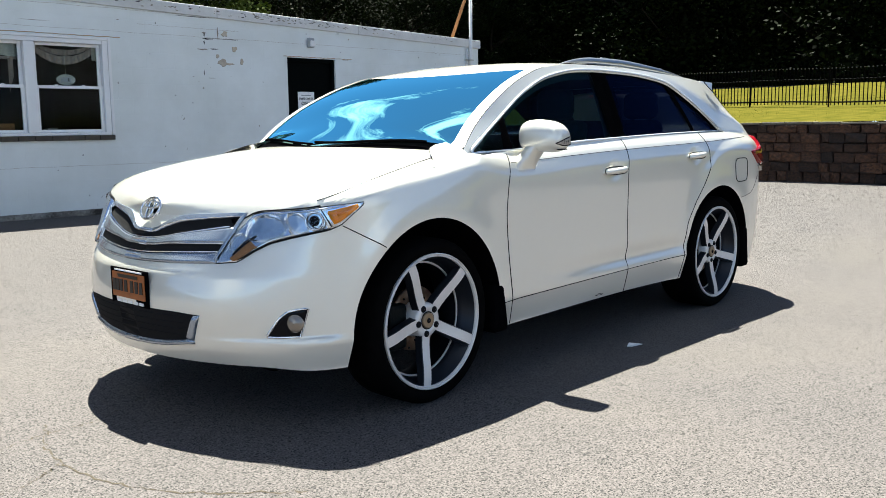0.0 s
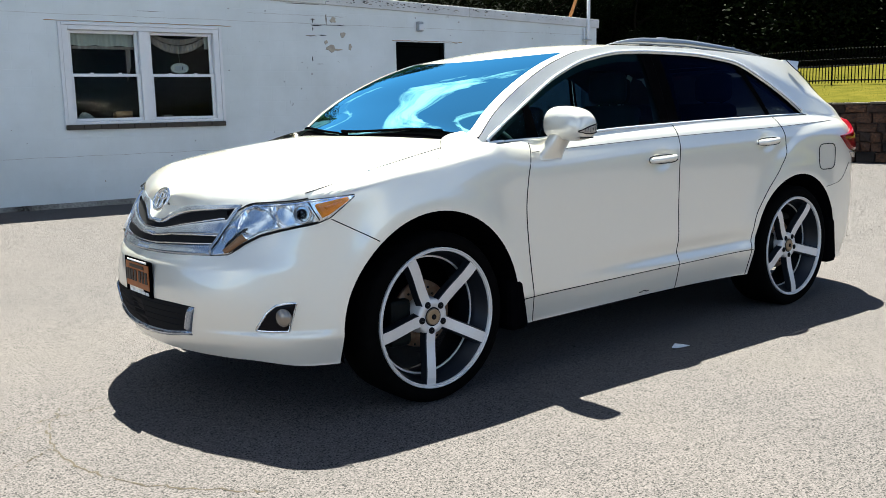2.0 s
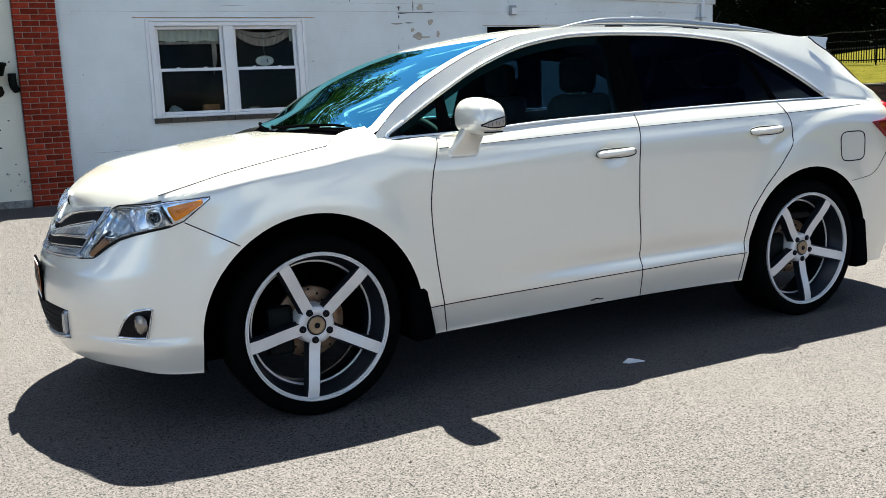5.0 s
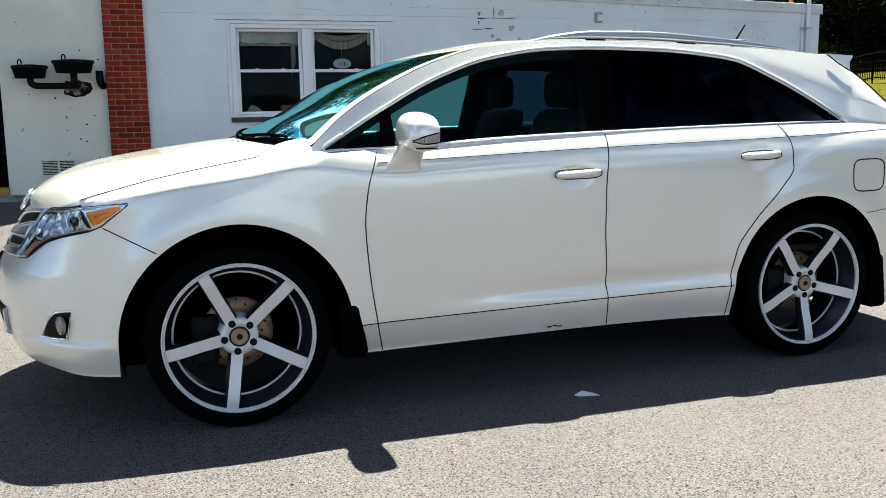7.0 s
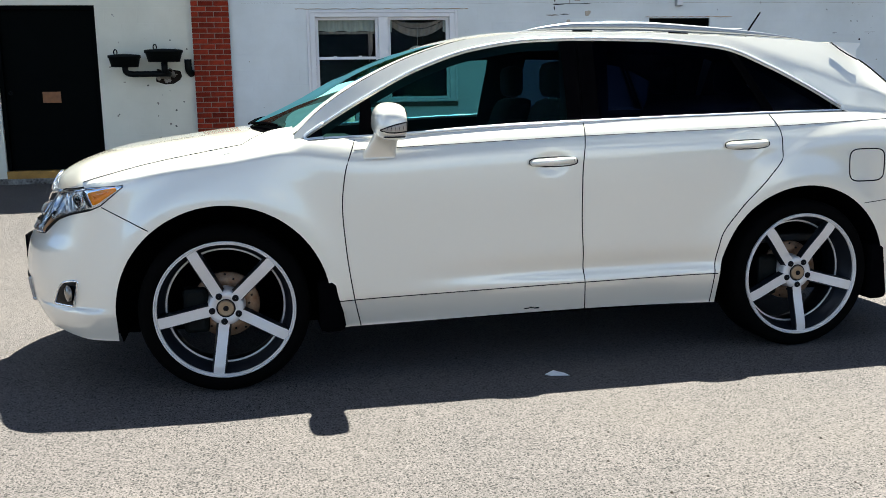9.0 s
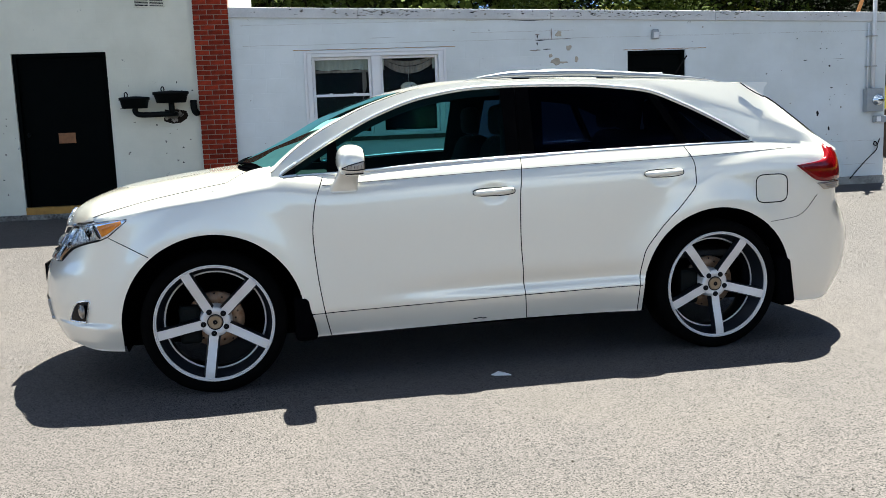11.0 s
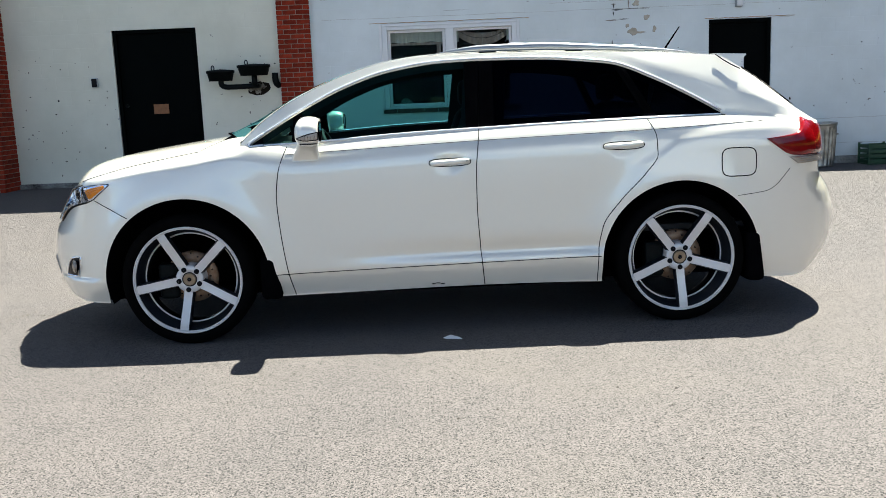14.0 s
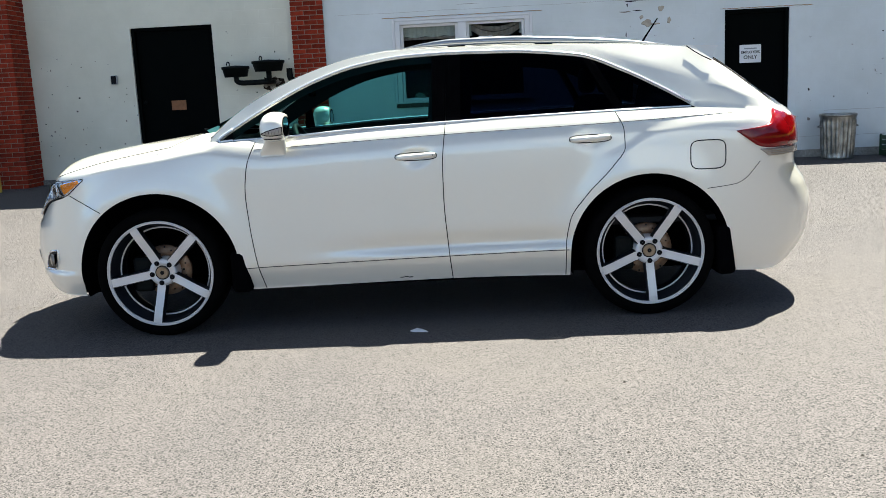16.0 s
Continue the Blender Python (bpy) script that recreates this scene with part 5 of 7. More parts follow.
# cabin
for s in (1, -1):
    for name, x0, x1, drop in (("rail_lining", -0.98, 1.62, 0.045),):
        v, f = [], []
        for i in range(61):
            x = x0 + (x1 - x0) * i / 60
            b = rail_z(x) - 0.004
            a = max(window_top(max(x, -1.03)) - drop, belt_z(x) + 0.002)
            for j in range(4):
                z = min(a, b - 0.004) + (b - min(a, b - 0.004)) * j / 3
                v.append((x, -s * (glass_y(x, z) - 0.035), z))
        for i in range(60):
            for j in range(3):
                f.append((i * 4 + j, (i + 1) * 4 + j, (i + 1) * 4 + j + 1, i * 4 + j + 1))
        put(name, mesh_of(name, v, f), M["dash"], car)
    v, f = [], []
    for i in range(13):
        z = 1.08 + 0.45 * i / 12
        for x in (0.16, 0.25, 0.40):
            v.append((x + 0.05 * i / 12, -s * (glass_y(x, z) - (0.03 if x != 0.25 else 0.06)), z))
    for i in range(12):
        for j in range(2):
            f.append((i * 3 + j, (i + 1) * 3 + j, (i + 1) * 3 + j + 1, i * 3 + j + 1))
    put("pillar_lining", mesh_of("pillar_lining", v, f), M["dash"], car)
    v, f = [], []
    for i in range(21):
        x = 1.25 + 0.85 * i / 20
        for j in range(5):
            z = 0.9 + (rail_z(x) - 0.02 - 0.9) * j / 4
            if x < 1.66:
                z = 0.9 + (min(rail_z(x), belt_z(x)) - 0.02 - 0.9) * j / 4
            v.append((x, -s * (min(glass_y(x, max(z, 1.1)), 0.82) - 0.045), z))
    for i in range(20):
        for j in range(4):
            f.append((i * 5 + j, (i + 1) * 5 + j, (i + 1) * 5 + j + 1, i * 5 + j + 1))
    put("boot_lining", mesh_of("boot_lining", v, f), M["dash"], car)
part("dashboard", boxed(-1.08, -0.62, -0.70, 0.70, 0.72, 1.05, 0.08), M["dash"], car)
part("cabin_floor", boxed(-0.9, 0.9, -0.78, 0.78, 0.30, 0.36, 0.01), M["dash"], car)
part("centre_console", boxed(-0.7, 0.25, -0.13, 0.13, 0.36, 0.72, 0.04), M["dash"], car)
for s in (1, -1):
    v, f = [], []
    for i in range(41):
        x = -0.98 + 2.75 * i / 40
        foot_ = 0.35 if abs(x) < 0.9 else 0.88
        for j in range(5):
            z = foot_ + (belt_z(x) - 0.006 - foot_) * j / 4
            v.append((x, -s * (half_width(x, z if z > 0.6 else 0.6) - 0.07 + 0.045 * (j == 4)), z))
    for i in range(40):
        for j in range(4):
            f.append((i * 5 + j, (i + 1) * 5 + j, (i + 1) * 5 + j + 1, i * 5 + j + 1))
    put("door_trim", mesh_of("door_trim", v, f), M["dash"], car)


def seat(x, y, wide_, name="front_seat"):
    base = part(name, boxed(x - 0.28, x + 0.25, y - wide_, y + wide_, 0.50, 0.68, 0.06), M["cloth"], car)
    bm = boxed(-0.07, 0.07, -wide_, wide_, 0.0, 0.64, 0.055)
    for v in bm.verts:
        v.co.y *= 1 - 0.18 * smooth((v.co.z - 0.3) / 0.34)
        v.co.x += 0.10 * v.co.z + x + 0.24 + 0.25 * v.co.z
        v.co.z += 0.60
        v.co.y += y
    part("seat_back", bm, M["cloth"], base, "", True)
    for off in ((0,) if wide_ < 0.4 else (-0.4, 0.4)):
        bm = boxed(x + 0.395, x + 0.49, y + off - 0.125, y + off + 0.125, 1.245, 1.425, 0.045)
        part("headrest", bm, M["cloth"], base, "", True)
        for q in (-0.06, 0.06):
            part("headrest_post", boxed(x + 0.44, x + 0.452, y + off + q - 0.006, y + off + q + 0.006, 1.18, 1.26), M["chrome"], base)


seat(-0.17, -0.38, 0.25)
seat(-0.17, 0.38, 0.25)
seat(0.80, 0.0, 0.66, "rear_seat")
wheel_at = Matrix.Translation((-0.56, -0.38, 0.98)) @ Euler((0, radians(-28), 0)).to_matrix().to_4x4()
ring_ = [wheel_at @ Vector((0, 0.185 * math.cos(q), 0.185 * math.sin(q))) for q in [2 * math.pi * i / 32 for i in range(32)]]
v, f = tube(ring_, 0.016, 8, True)
steering = put("steering_wheel", mesh_of("steering_wheel", v, f), M["dash"], car)
bm = boxed(-0.03, 0.02, -0.17, 0.17, -0.04, 0.04, 0.015)
bm.transform(wheel_at)
part("steering_hub", bm, M["dash"], steering)
bm = boxed(-0.60, -0.575, -0.11, 0.11, 1.315, 1.37, 0.015)
part("rear_view_mirror", bm, M["black"], car)


# wheels
def wheel_set(spin):
    """One wheel about its own y axis, outer face towards -y."""
    hub_ = new("wheel")
    v, f = turned([(0.12, 0.295), (0.135, 0.32), (0.125, 0.352), (0.10, 0.366), (0.0, 0.368), (-0.10, 0.366), (-0.122, 0.352), (-0.130, 0.33),
                   (-0.122, 0.31), (-0.112, 0.300)], 72)
    put("tyre", mesh_of("tyre", v, f), M["rubber"], hub_, "low-profile black tyre")
    v, f = turned([(-0.112, 0.302), (-0.124, 0.303), (-0.127, 0.300), (-0.1265, 0.2965), (-0.121, 0.2955), (-0.121, 0.2925), (-0.124, 0.2915), (-0.122, 0.2875), (-0.112, 0.287)], 72)
    put("rim_lip", mesh_of("rim_lip", v, f), M["wheel"], hub_, "bright rim lip")
    v, f = turned([(-0.112, 0.287), (-0.10, 0.279), (-0.055, 0.268), (-0.05, 0.262), (0.06, 0.255), (0.12, 0.275)], 72)
    put("rim_barrel", mesh_of("rim_barrel", v, f), M["barrel"], hub_, "grey rim barrel")
    v, f = turned([(-0.03, 0.2595), (-0.034, 0.252), (-0.026, 0.2505), (-0.02, 0.2585)], 72)
    put("barrel_step", mesh_of("barrel_step", v, f), M["wheel"], hub_)
    for k in range(5):
        a = spin + k * 2 * math.pi / 5
        bm = bmesh.new()
        r0, r1 = 0.045, 0.288
        prof = []
        for i in range(9):
            q = i / 8
            r = r0 + (r1 - r0) * q
            hw = 0.0265 + 0.003 * abs(q - 0.3) - 0.002 * q
            y = -0.082 - 0.036 * smooth(q * 1.05) ** 1.3
            prof.append((r, hw, y))
        rows = []
        for r, hw, y in prof:
            rows.append([bm.verts.new((r, yy, t)) for t, yy in ((-hw - 0.006, y + 0.035), (-hw, y + 0.004), (-hw + 0.003, y), (hw - 0.003, y), (hw, y + 0.004), (hw + 0.006, y + 0.035))])
        for A, B_ in zip(rows, rows[1:]):
            for j in range(5):
                bm.faces.new((A[j], A[j + 1], B_[j + 1], B_[j])).material_index = 0 if j == 2 else 1
        bm.faces.new(rows[-1])
        bm.faces.new(rows[0][::-1])
        bm.transform(Matrix.Rotation(-a, 4, "Y"))
        sp = part("spoke", bm, M["wheel"], hub_)
        sp.data.materials.append(M["barrel"])
    v, f = turned([(0.0, 0.085), (-0.075, 0.078), (-0.083, 0.072), (-0.083, 0.04), (-0.078, 0.038), (-0.078, 0.001)], 40)
    put("wheel_hub", mesh_of("wheel_hub", v, f), M["wheel"], hub_)
    v, f = turned([(-0.078, 0.036), (-0.088, 0.035), (-0.091, 0.031), (-0.089, 0.027), (-0.091, 0.008), (-0.092, 0.001)], 32)
    put("centre_cap", mesh_of("centre_cap", v, f), M["cap"], hub_, "bronze centre cap")
    v, f = turned([(-0.0785, 0.042), (-0.084, 0.041), (-0.084, 0.0365), (-0.0785, 0.0355)], 32)
    put("cap_ring", mesh_of("cap_ring", v, f), M["gap"], hub_)
    v, f = turned([(-0.0905, 0.012), (-0.0935, 0.011), (-0.0945, 0.001)], 20)
    put("cap_emblem", mesh_of("cap_emblem", v, f), M["gap"], hub_)
    for k in range(5):
        a = spin + k * 2 * math.pi / 5
        v, f = turned([(-0.08, 0.0145), (-0.087, 0.0145), (-0.087, 0.009), (-0.091, 0.008), (-0.091, 0.001)], 14)
        v = [(x + 0.06 * math.cos(a), y, z + 0.06 * math.sin(a)) for x, y, z in v]
        put("wheel_nut", mesh_of("wheel_nut", v, f), M["gap"], hub_)
    v, f = turned([(0.03, 0.05), (0.0, 0.075), (-0.005, 0.145), (0.012, 0.148), (0.015, 0.05)], 48)
    disc_ = put("brake_disc", mesh_of("brake_disc", v, f), M["disc"], hub_, "rust-tinted drilled brake disc")
    for k in range(20):
        a = 2 * math.pi * k / 20
        r = 0.10 + 0.018 * (k % 3)
        v, f = turned([(-0.0075, 0.001), (-0.0075, 0.005), (0.0, 0.005)], 8)
        v = [(x + r * math.cos(a), y, z + r * math.sin(a)) for x, y, z in v]
        put("disc_hole", mesh_of("disc_hole", v, f), M["gap"], disc_)
    bm = boxed(-0.06, 0.05, -0.035, 0.05, -0.12, 0.085, 0.02)
    bm.transform(Matrix.Translation((-0.125, 0, 0.0)))
    part("brake_caliper", bm, M["cast_iron"], hub_)
    return hub_


for (x, z), spin in (((-1.3875, 0.366), radians(45)), ((1.3875, 0.366), radians(57))):
    w_ = wheel_set(spin)
    w_.parent = car
    w_.location = (x, -0.785, z)
    other = copy_thing(w_, Matrix.Translation((x, 0.785, z)) @ Matrix.Rotation(math.pi, 4, "Z"))
    other.parent = car

# ---- ground ----
def lot_z(x, y):
    """The lot lies level under the car and rises gently towards the building."""
    rise = 0.185 - 0.007 * (x + 2)
    return min(0.2, max(0.1, rise)) * smooth((y - 1.2) / 6.2) * (1 - smooth((x - 9.0) / 4.0))


xs = [-300, -120, -60, -30] + [-20 + 0.8 * i for i in range(51)] + [30, 60, 120, 300]
ys = [-300, -120, -60, -30] + [-20 + 0.8 * i for i in range(51)] + [30, 60, 120, 300]
verts = [(x, y, lot_z(x, y)) for x in xs for y in ys]
n = len(ys)
faces = [(i * n + j, (i + 1) * n + j, (i + 1) * n + j + 1, i * n + j + 1) for i in range(len(xs) - 1) for j in range(n - 1)]
ground = tagged(put("ground", mesh_of("ground", verts, faces), M["asphalt"]), "sun-bleached coarse grey asphalt car park", "ground", kind="structure")

# hairline cracks filled with tan dirt
def crack(points, seed, wide_=0.006):
    r = random.Random(seed)
    line = soften([(x, y, 0.0) for x, y in points], 70, 2)
    verts, faces = [], []
    for k, q in enumerate(line):
        jx, jy = r.uniform(-0.012, 0.012), r.uniform(-0.012, 0.012)
        w = wide_ * r.uniform(0.15, 1.0)
        z = lot_z(q.x, q.y) + 0.0015
        verts += [(q.x + jx - w, q.y + jy - w * 0.4, z), (q.x + jx + w, q.y + jy + w * 0.4, z)]
        if k:
            faces.append((2 * k - 2, 2 * k - 1, 2 * k + 1, 2 * k))
    put("asphalt_crack", mesh_of("asphalt_crack", verts, faces, None, False), M["crack_dirt"], ground)


crack([(-2.66, 0.12), (-2.79, -0.12), (-2.82, -0.35), (-2.83, -0.55), (-2.77, -0.75), (-2.66, -0.98), (-2.4, -1.25)], 1)
crack([(-3.2, 0.05), (-2.95, -0.06), (-2.75, 0.02), (-2.5, 0.0), (-2.2, 0.18), (-1.9, 0.2)], 2, 0.005)
crack([(-2.82, -0.35), (-3.05, -0.5), (-3.3, -0.45)], 3, 0.004)
crack([(-4.6, 1.6), (-3.9, 1.9), (-3.3, 1.7), (-2.8, 1.95)], 4)
crack([(3.2, -0.6), (4.1, 0.2), (4.6, 1.4), (5.6, 2.2)], 5)
crack([(0.4, -3.6), (1.2, -3.45), (2.1, -3.5), (3.0, -3.3)], 6, 0.004)

# loose stones and crumbs on the asphalt
rng = random.Random(4)
verts, faces = [], []
for k in range(2600):
    x, y = (rng.uniform(-7, 6), rng.uniform(-5.0, 6.0)) if k < 1100 else (rng.uniform(4.0, 14.0), rng.uniform(-1.0, 9.0))
    r = rng.uniform(0.003, 0.009) if k < 1100 else rng.uniform(0.004, 0.02) * (0.5 + 0.05 * x)
    z = lot_z(x, y)
    b = len(verts)
    k = 6
    for i in range(k):
        a = 2 * math.pi * i / k + rng.uniform(-0.2, 0.2)
        verts.append((x + r * math.cos(a) * rng.uniform(0.7, 1.2), y + r * math.sin(a) * rng.uniform(0.7, 1.2), z - 0.001))
    verts.append((x, y, z + r * 0.8))
    faces += [(b + i, b + (i + 1) % k, b + k) for i in range(k)]
tagged(put("loose_gravel", mesh_of("loose_gravel", verts, faces, None, False), M["grit"]), "loose dark grit scattered on the asphalt", "gravel", kind="stuff")

# ---- the white building ----
BM = pose(0, 7.33, 0, 0, 0, -2.634)


def coping_top(u):
    return 2.927 - 0.027 * u


def wall_cells(name, us, zs, holes, mat, depth, label, top=None):
    """A wall from a net of cells with openings left out; each opening has its reveals."""
    bm = bmesh.new()
    def zz(u, z):
        return top(u) if top and z == zs[-1] else z
    for u0, u1 in zip(us, us[1:]):
        for z0, z1 in zip(zs, zs[1:]):
            c = ((u0 + u1) / 2, (z0 + z1) / 2)
            if any(a < c[0] < b and p < c[1] < q for a, b, p, q in holes):
                continue
            vs = []
            for y in (0.0, depth):
                vs.append([bm.verts.new((u, y, zz(u, z))) for u, z in ((u0, z0), (u1, z0), (u1, z1), (u0, z1))])
            A, B_ = vs
            bm.faces.new(A)
            bm.faces.new(B_[::-1])
            for i in range(4):
                j = (i + 1) % 4
                bm.faces.new((A[j], A[i], B_[i], B_[j]))
    bmesh.ops.remove_doubles(bm, verts=bm.verts, dist=0.0005)
    ob = part(name, bm, mat, None)
    ob.matrix_world = BM
    return tagged(ob, label, "wall", kind="structure")


DOOR1 = (4.21, 5.10, -0.5, 2.235)
WIN = (-0.44, 1.48, 1.155, 2.315)
front = wall_cells("wall_front", [-1.5, WIN[0], WIN[1], DOOR1[0], DOOR1[1], 8.33], [-0.5, WIN[2], DOOR1[3], WIN[3], 2.79], [WIN, DOOR1], M["wall"], 0.25,
                   "white painted concrete block wall with peeling paint", lambda u: coping_top(u) - 0.14)
GDOOR = (-4.33, -3.115, -0.5, 2.425)
tall = wall_cells("wall_tall", [-5.9, GDOOR[0], GDOOR[1], -1.93], [-0.5, GDOOR[3], 6.4], [GDOOR], M["wall_cream"], 0.25, "taller cream-white painted block wall")
tall.location += Vector((0, 0.06, 0))


def wall_thing(name, label, category, u=0, d=0, z=0, group="", kind=""):
    """A thing placed by its run along the wall, its depth behind the wall's face and its height."""
    return thing(name, label, category, BM @ Matrix.Translation((u, d, z)), group, kind)


# side and rear walls, roofs, room behind the window
for nm, u0, u1, d0, d1, z1 in (("wall_right_end", 8.08, 8.33, 0.25, 11.0, 2.55), ("wall_back", -14.0, 8.33, 11.0, 11.25, 2.7), ("wall_between", -1.93, -1.7, 0.32, 11.0, 6.4),
                               ("wall_left_end", -14.25, -14.0, 0.32, 11.25, 6.4), ("wall_bay_back", -14.0, -5.9, 5.5, 5.7, 6.4), ("wall_bay_side", -5.92, -5.7, 0.35, 5.5, 6.4)):
    ob = part(nm, boxed(u0, u1, d0, d1, -0.5, z1), M["wall"], None)
    ob.matrix_world = BM
    tagged(ob, "white painted block wall of the building", "wall", kind="structure")
for nm, u0, u1, d0, d1, z0, z1 in (("roof_low", -1.7, 8.33, 0.25, 11.25, 2.52, 2.6), ("roof_tall", -14.25, -1.7, 0.0, 11.25, 6.4, 6.6), ("bay_lintel", -14.0, -6.3, 0.1, 0.4, 3.3, 6.4)):
    ob = part(nm, boxed(u0, u1, d0, d1, z0, z1), M["flake"] if "roof" in nm else M["wall_cream"], None)
    ob.matrix_world = BM
    tagged(ob, "flat roof deck of the building" if "roof" in nm else "cream lintel over the loading bay", "roof" if "roof" in nm else "lintel", kind="structure")
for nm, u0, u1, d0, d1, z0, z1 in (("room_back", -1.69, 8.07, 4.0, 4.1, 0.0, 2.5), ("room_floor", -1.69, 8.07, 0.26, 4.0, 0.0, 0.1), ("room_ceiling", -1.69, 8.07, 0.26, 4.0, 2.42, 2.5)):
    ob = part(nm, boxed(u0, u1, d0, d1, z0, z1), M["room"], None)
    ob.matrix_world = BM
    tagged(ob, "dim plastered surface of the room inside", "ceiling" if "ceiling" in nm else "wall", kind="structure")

# Dark sheet added for the shaded void of the open loading bay.
bay = part("bay_door", boxed(-14.0, -6.34, 0.30, 0.36, -0.2, 3.32), M["door_green"], None)
bay.matrix_world = BM
tagged(bay, "dark closed loading bay door", "door", kind="structure")

# coping in lengths, with flaked paint
cop = wall_thing("roof_coping", "peeling white coping along the roof edge", "coping", kind="structure")
for u0, u1 in ((-1.46, 0.30), (0.304, 3.05), (3.054, 5.55), (5.554, 8.36)):
    bm = boxed(u0, u1, -0.035, 0.27, -0.14, 0.0, 0.008)
    for v in bm.verts:
        v.co.z += coping_top(v.co.x)
    part("coping_length", bm, M["coping"], cop)
rng = random.Random(11)


def flake_on(parent, u, z, w, h, d=-0.002, mat="flake", seed=0):
    """A ragged chip where the paint has gone; also draws a peel's shadow edge."""
    r = random.Random(seed)
    bm = bmesh.new()
    k = 11
    vs = [bm.verts.new((u + w * math.cos(2 * math.pi * i / k) * r.uniform(0.45, 1.1), d, z + h * math.sin(2 * math.pi * i / k) * r.uniform(0.45, 1.1))) for i in range(k)]
    f = bm.faces.new(vs)
    r2 = bmesh.ops.extrude_face_region(bm, geom=[f])
    for v in r2["geom"]:
        if isinstance(v, bmesh.types.BMVert):
            v.co.y += 0.0015
    return part("paint_chip", bm, M[mat], parent)


for i in range(230):
    u = rng.choice([rng.uniform(-1.3, 8.2), rng.gauss(0.6, 0.5), rng.gauss(4.2, 0.8), rng.gauss(4.5, 1.4)])
    if -1.4 < u < 8.3:
        flake_on(cop, u, coping_top(u) - rng.uniform(0.015, 0.10), rng.uniform(0.008, 0.04), rng.uniform(0.003, 0.010), -0.037, "flake" if i % 3 else "gap", seed=i)
chips = wall_thing("paint_chips", "chips of bare block where white paint has peeled", "peeling paint", kind="structure")
for i, (u, z, w, h) in enumerate(((3.18, 2.505, 0.055, 0.05), (3.32, 2.305, 0.055, 0.045), (3.14, 2.12, 0.09, 0.06), (3.22, 2.10, 0.09, 0.02), (3.435, 2.14, 0.03, 0.055), (3.05, 2.2, 0.03, 0.03))):
    # darker copy shifted down and left paints the peel's shadow edge
    flake_on(chips, u - 0.004, z - 0.004, w * 1.04, h * 1.06, seed=100 + i, mat="flake")
    flake_on(chips, u, z, w, h, -0.004, "peel", seed=100 + i)
for i, (u, z, w, h) in enumerate(((2.86, 2.50, 0.04, 0.012), (2.86, 2.48, 0.012, 0.04), (2.855, 2.373, 0.012, 0.03), (3.07, 2.51, 0.012, 0.09), (3.1, 2.43, 0.25, 0.004), (2.9, 2.42, 0.1, 0.01),
                                  (2.83, 2.28, 0.10, 0.012), (3.0, 2.29, 0.08, 0.008), (2.835, 1.965, 0.008, 0.05), (2.95, 1.9, 0.09, 0.005), (3.3, 2.43, 0.1, 0.006), (2.7, 2.70, 0.3, 0.005),
                                  (0.6, 2.51, 0.2, 0.004), (7.22, 1.22, 0.022, 0.045), (7.41, 0.985, 0.02, 0.04), (7.6, 1.3, 0.016, 0.02), (7.44, 1.6, 0.03, 0.012), (7.4, 1.93, 0.02, 0.02),
                                  (6.77, 1.385, 0.014, 0.012), (6.38, 1.84, 0.02, 0.012), (5.38, 1.085, 0.02, 0.02), (5.385, 0.67, 0.03, 0.025), (5.73, 0.97, 0.012, 0.012), (7.0, 2.02, 0.05, 0.006), (7.55, 2.03, 0.12, 0.005))):
    flake_on(chips, u, z, w, h, seed=140 + i, mat="gap" if i % 3 else "flake")
for i in range(70):
    u, z = rng.uniform(-1.3, 8.2), rng.uniform(0.25, 2.7)
    if (WIN[0] - 0.1 < u < WIN[1] + 0.1 and z > 1.0) or (DOOR1[0] - 0.1 < u < DOOR1[1] + 0.1):
        continue
    if rng.random() < 0.5:
        u, z = rng.gauss(7.4, 0.13), rng.uniform(0.3, 2.6)
    flake_on(chips, u, z, rng.uniform(0.005, 0.016), rng.uniform(0.004, 0.013), seed=200 + i, mat="gap" if i % 2 else "flake")
for i in range(64):
    u, z = rng.choice([rng.uniform(-5.8, -4.45), rng.uniform(-3.0, -2.0)]), rng.uniform(0.3, 2.0)
    flake_on(chips, u, z, rng.uniform(0.006, 0.022), rng.uniform(0.004, 0.02), 0.057, "gap" if i % 2 else "flake", seed=400 + i)
for i, (u0, u1, z) in enumerate(((-1.3, 8.2, 2.44), (1.9, 3.4, 2.55), (5.2, 5.35, 2.235), (1.6, 8.2, 0.42), (-1.2, 4.0, 0.78), (5.6, 8.2, 0.78), (-1.3, 4.1, 2.72))):
    v, f = tube([Vector((u0 + (u1 - u0) * k / 30, -0.0005, z + 0.004 * math.sin(k * 1.7 + i))) for k in range(31)], 0.0012, 5)
    put("joint_crack", mesh_of("joint_crack", v, f), M["mortar"], chips)
for u0, u1, z in ((-0.62, 1.66, 2.366), (4.15, 5.42, 2.25)):
    v, f = tube([Vector((u0 + (u1 - u0) * k / 30, -0.002, z + 0.003 * math.sin(k * 2.1))) for k in range(31)], 0.004, 5)
    put("lintel_crack", mesh_of("lintel_crack", v, f), M["ochre"], chips)
# soiled foot of the wall
foot = part("wall_foot", boxed(-1.45, 8.34, -0.03, 0.0, -0.3, 0.235, 0.006), M["soiled"], None)
foot.matrix_world = BM
tagged(foot, "stained render strip at the foot of the wall", "plinth", kind="structure")
foot = part("wall_foot_tall", boxed(-5.9, -1.94, 0.02, 0.06, -0.3, 0.27, 0.006), M["soiled"], None)
foot.matrix_world = BM
tagged(foot, "stained render strip at the foot of the wall", "plinth", kind="structure")

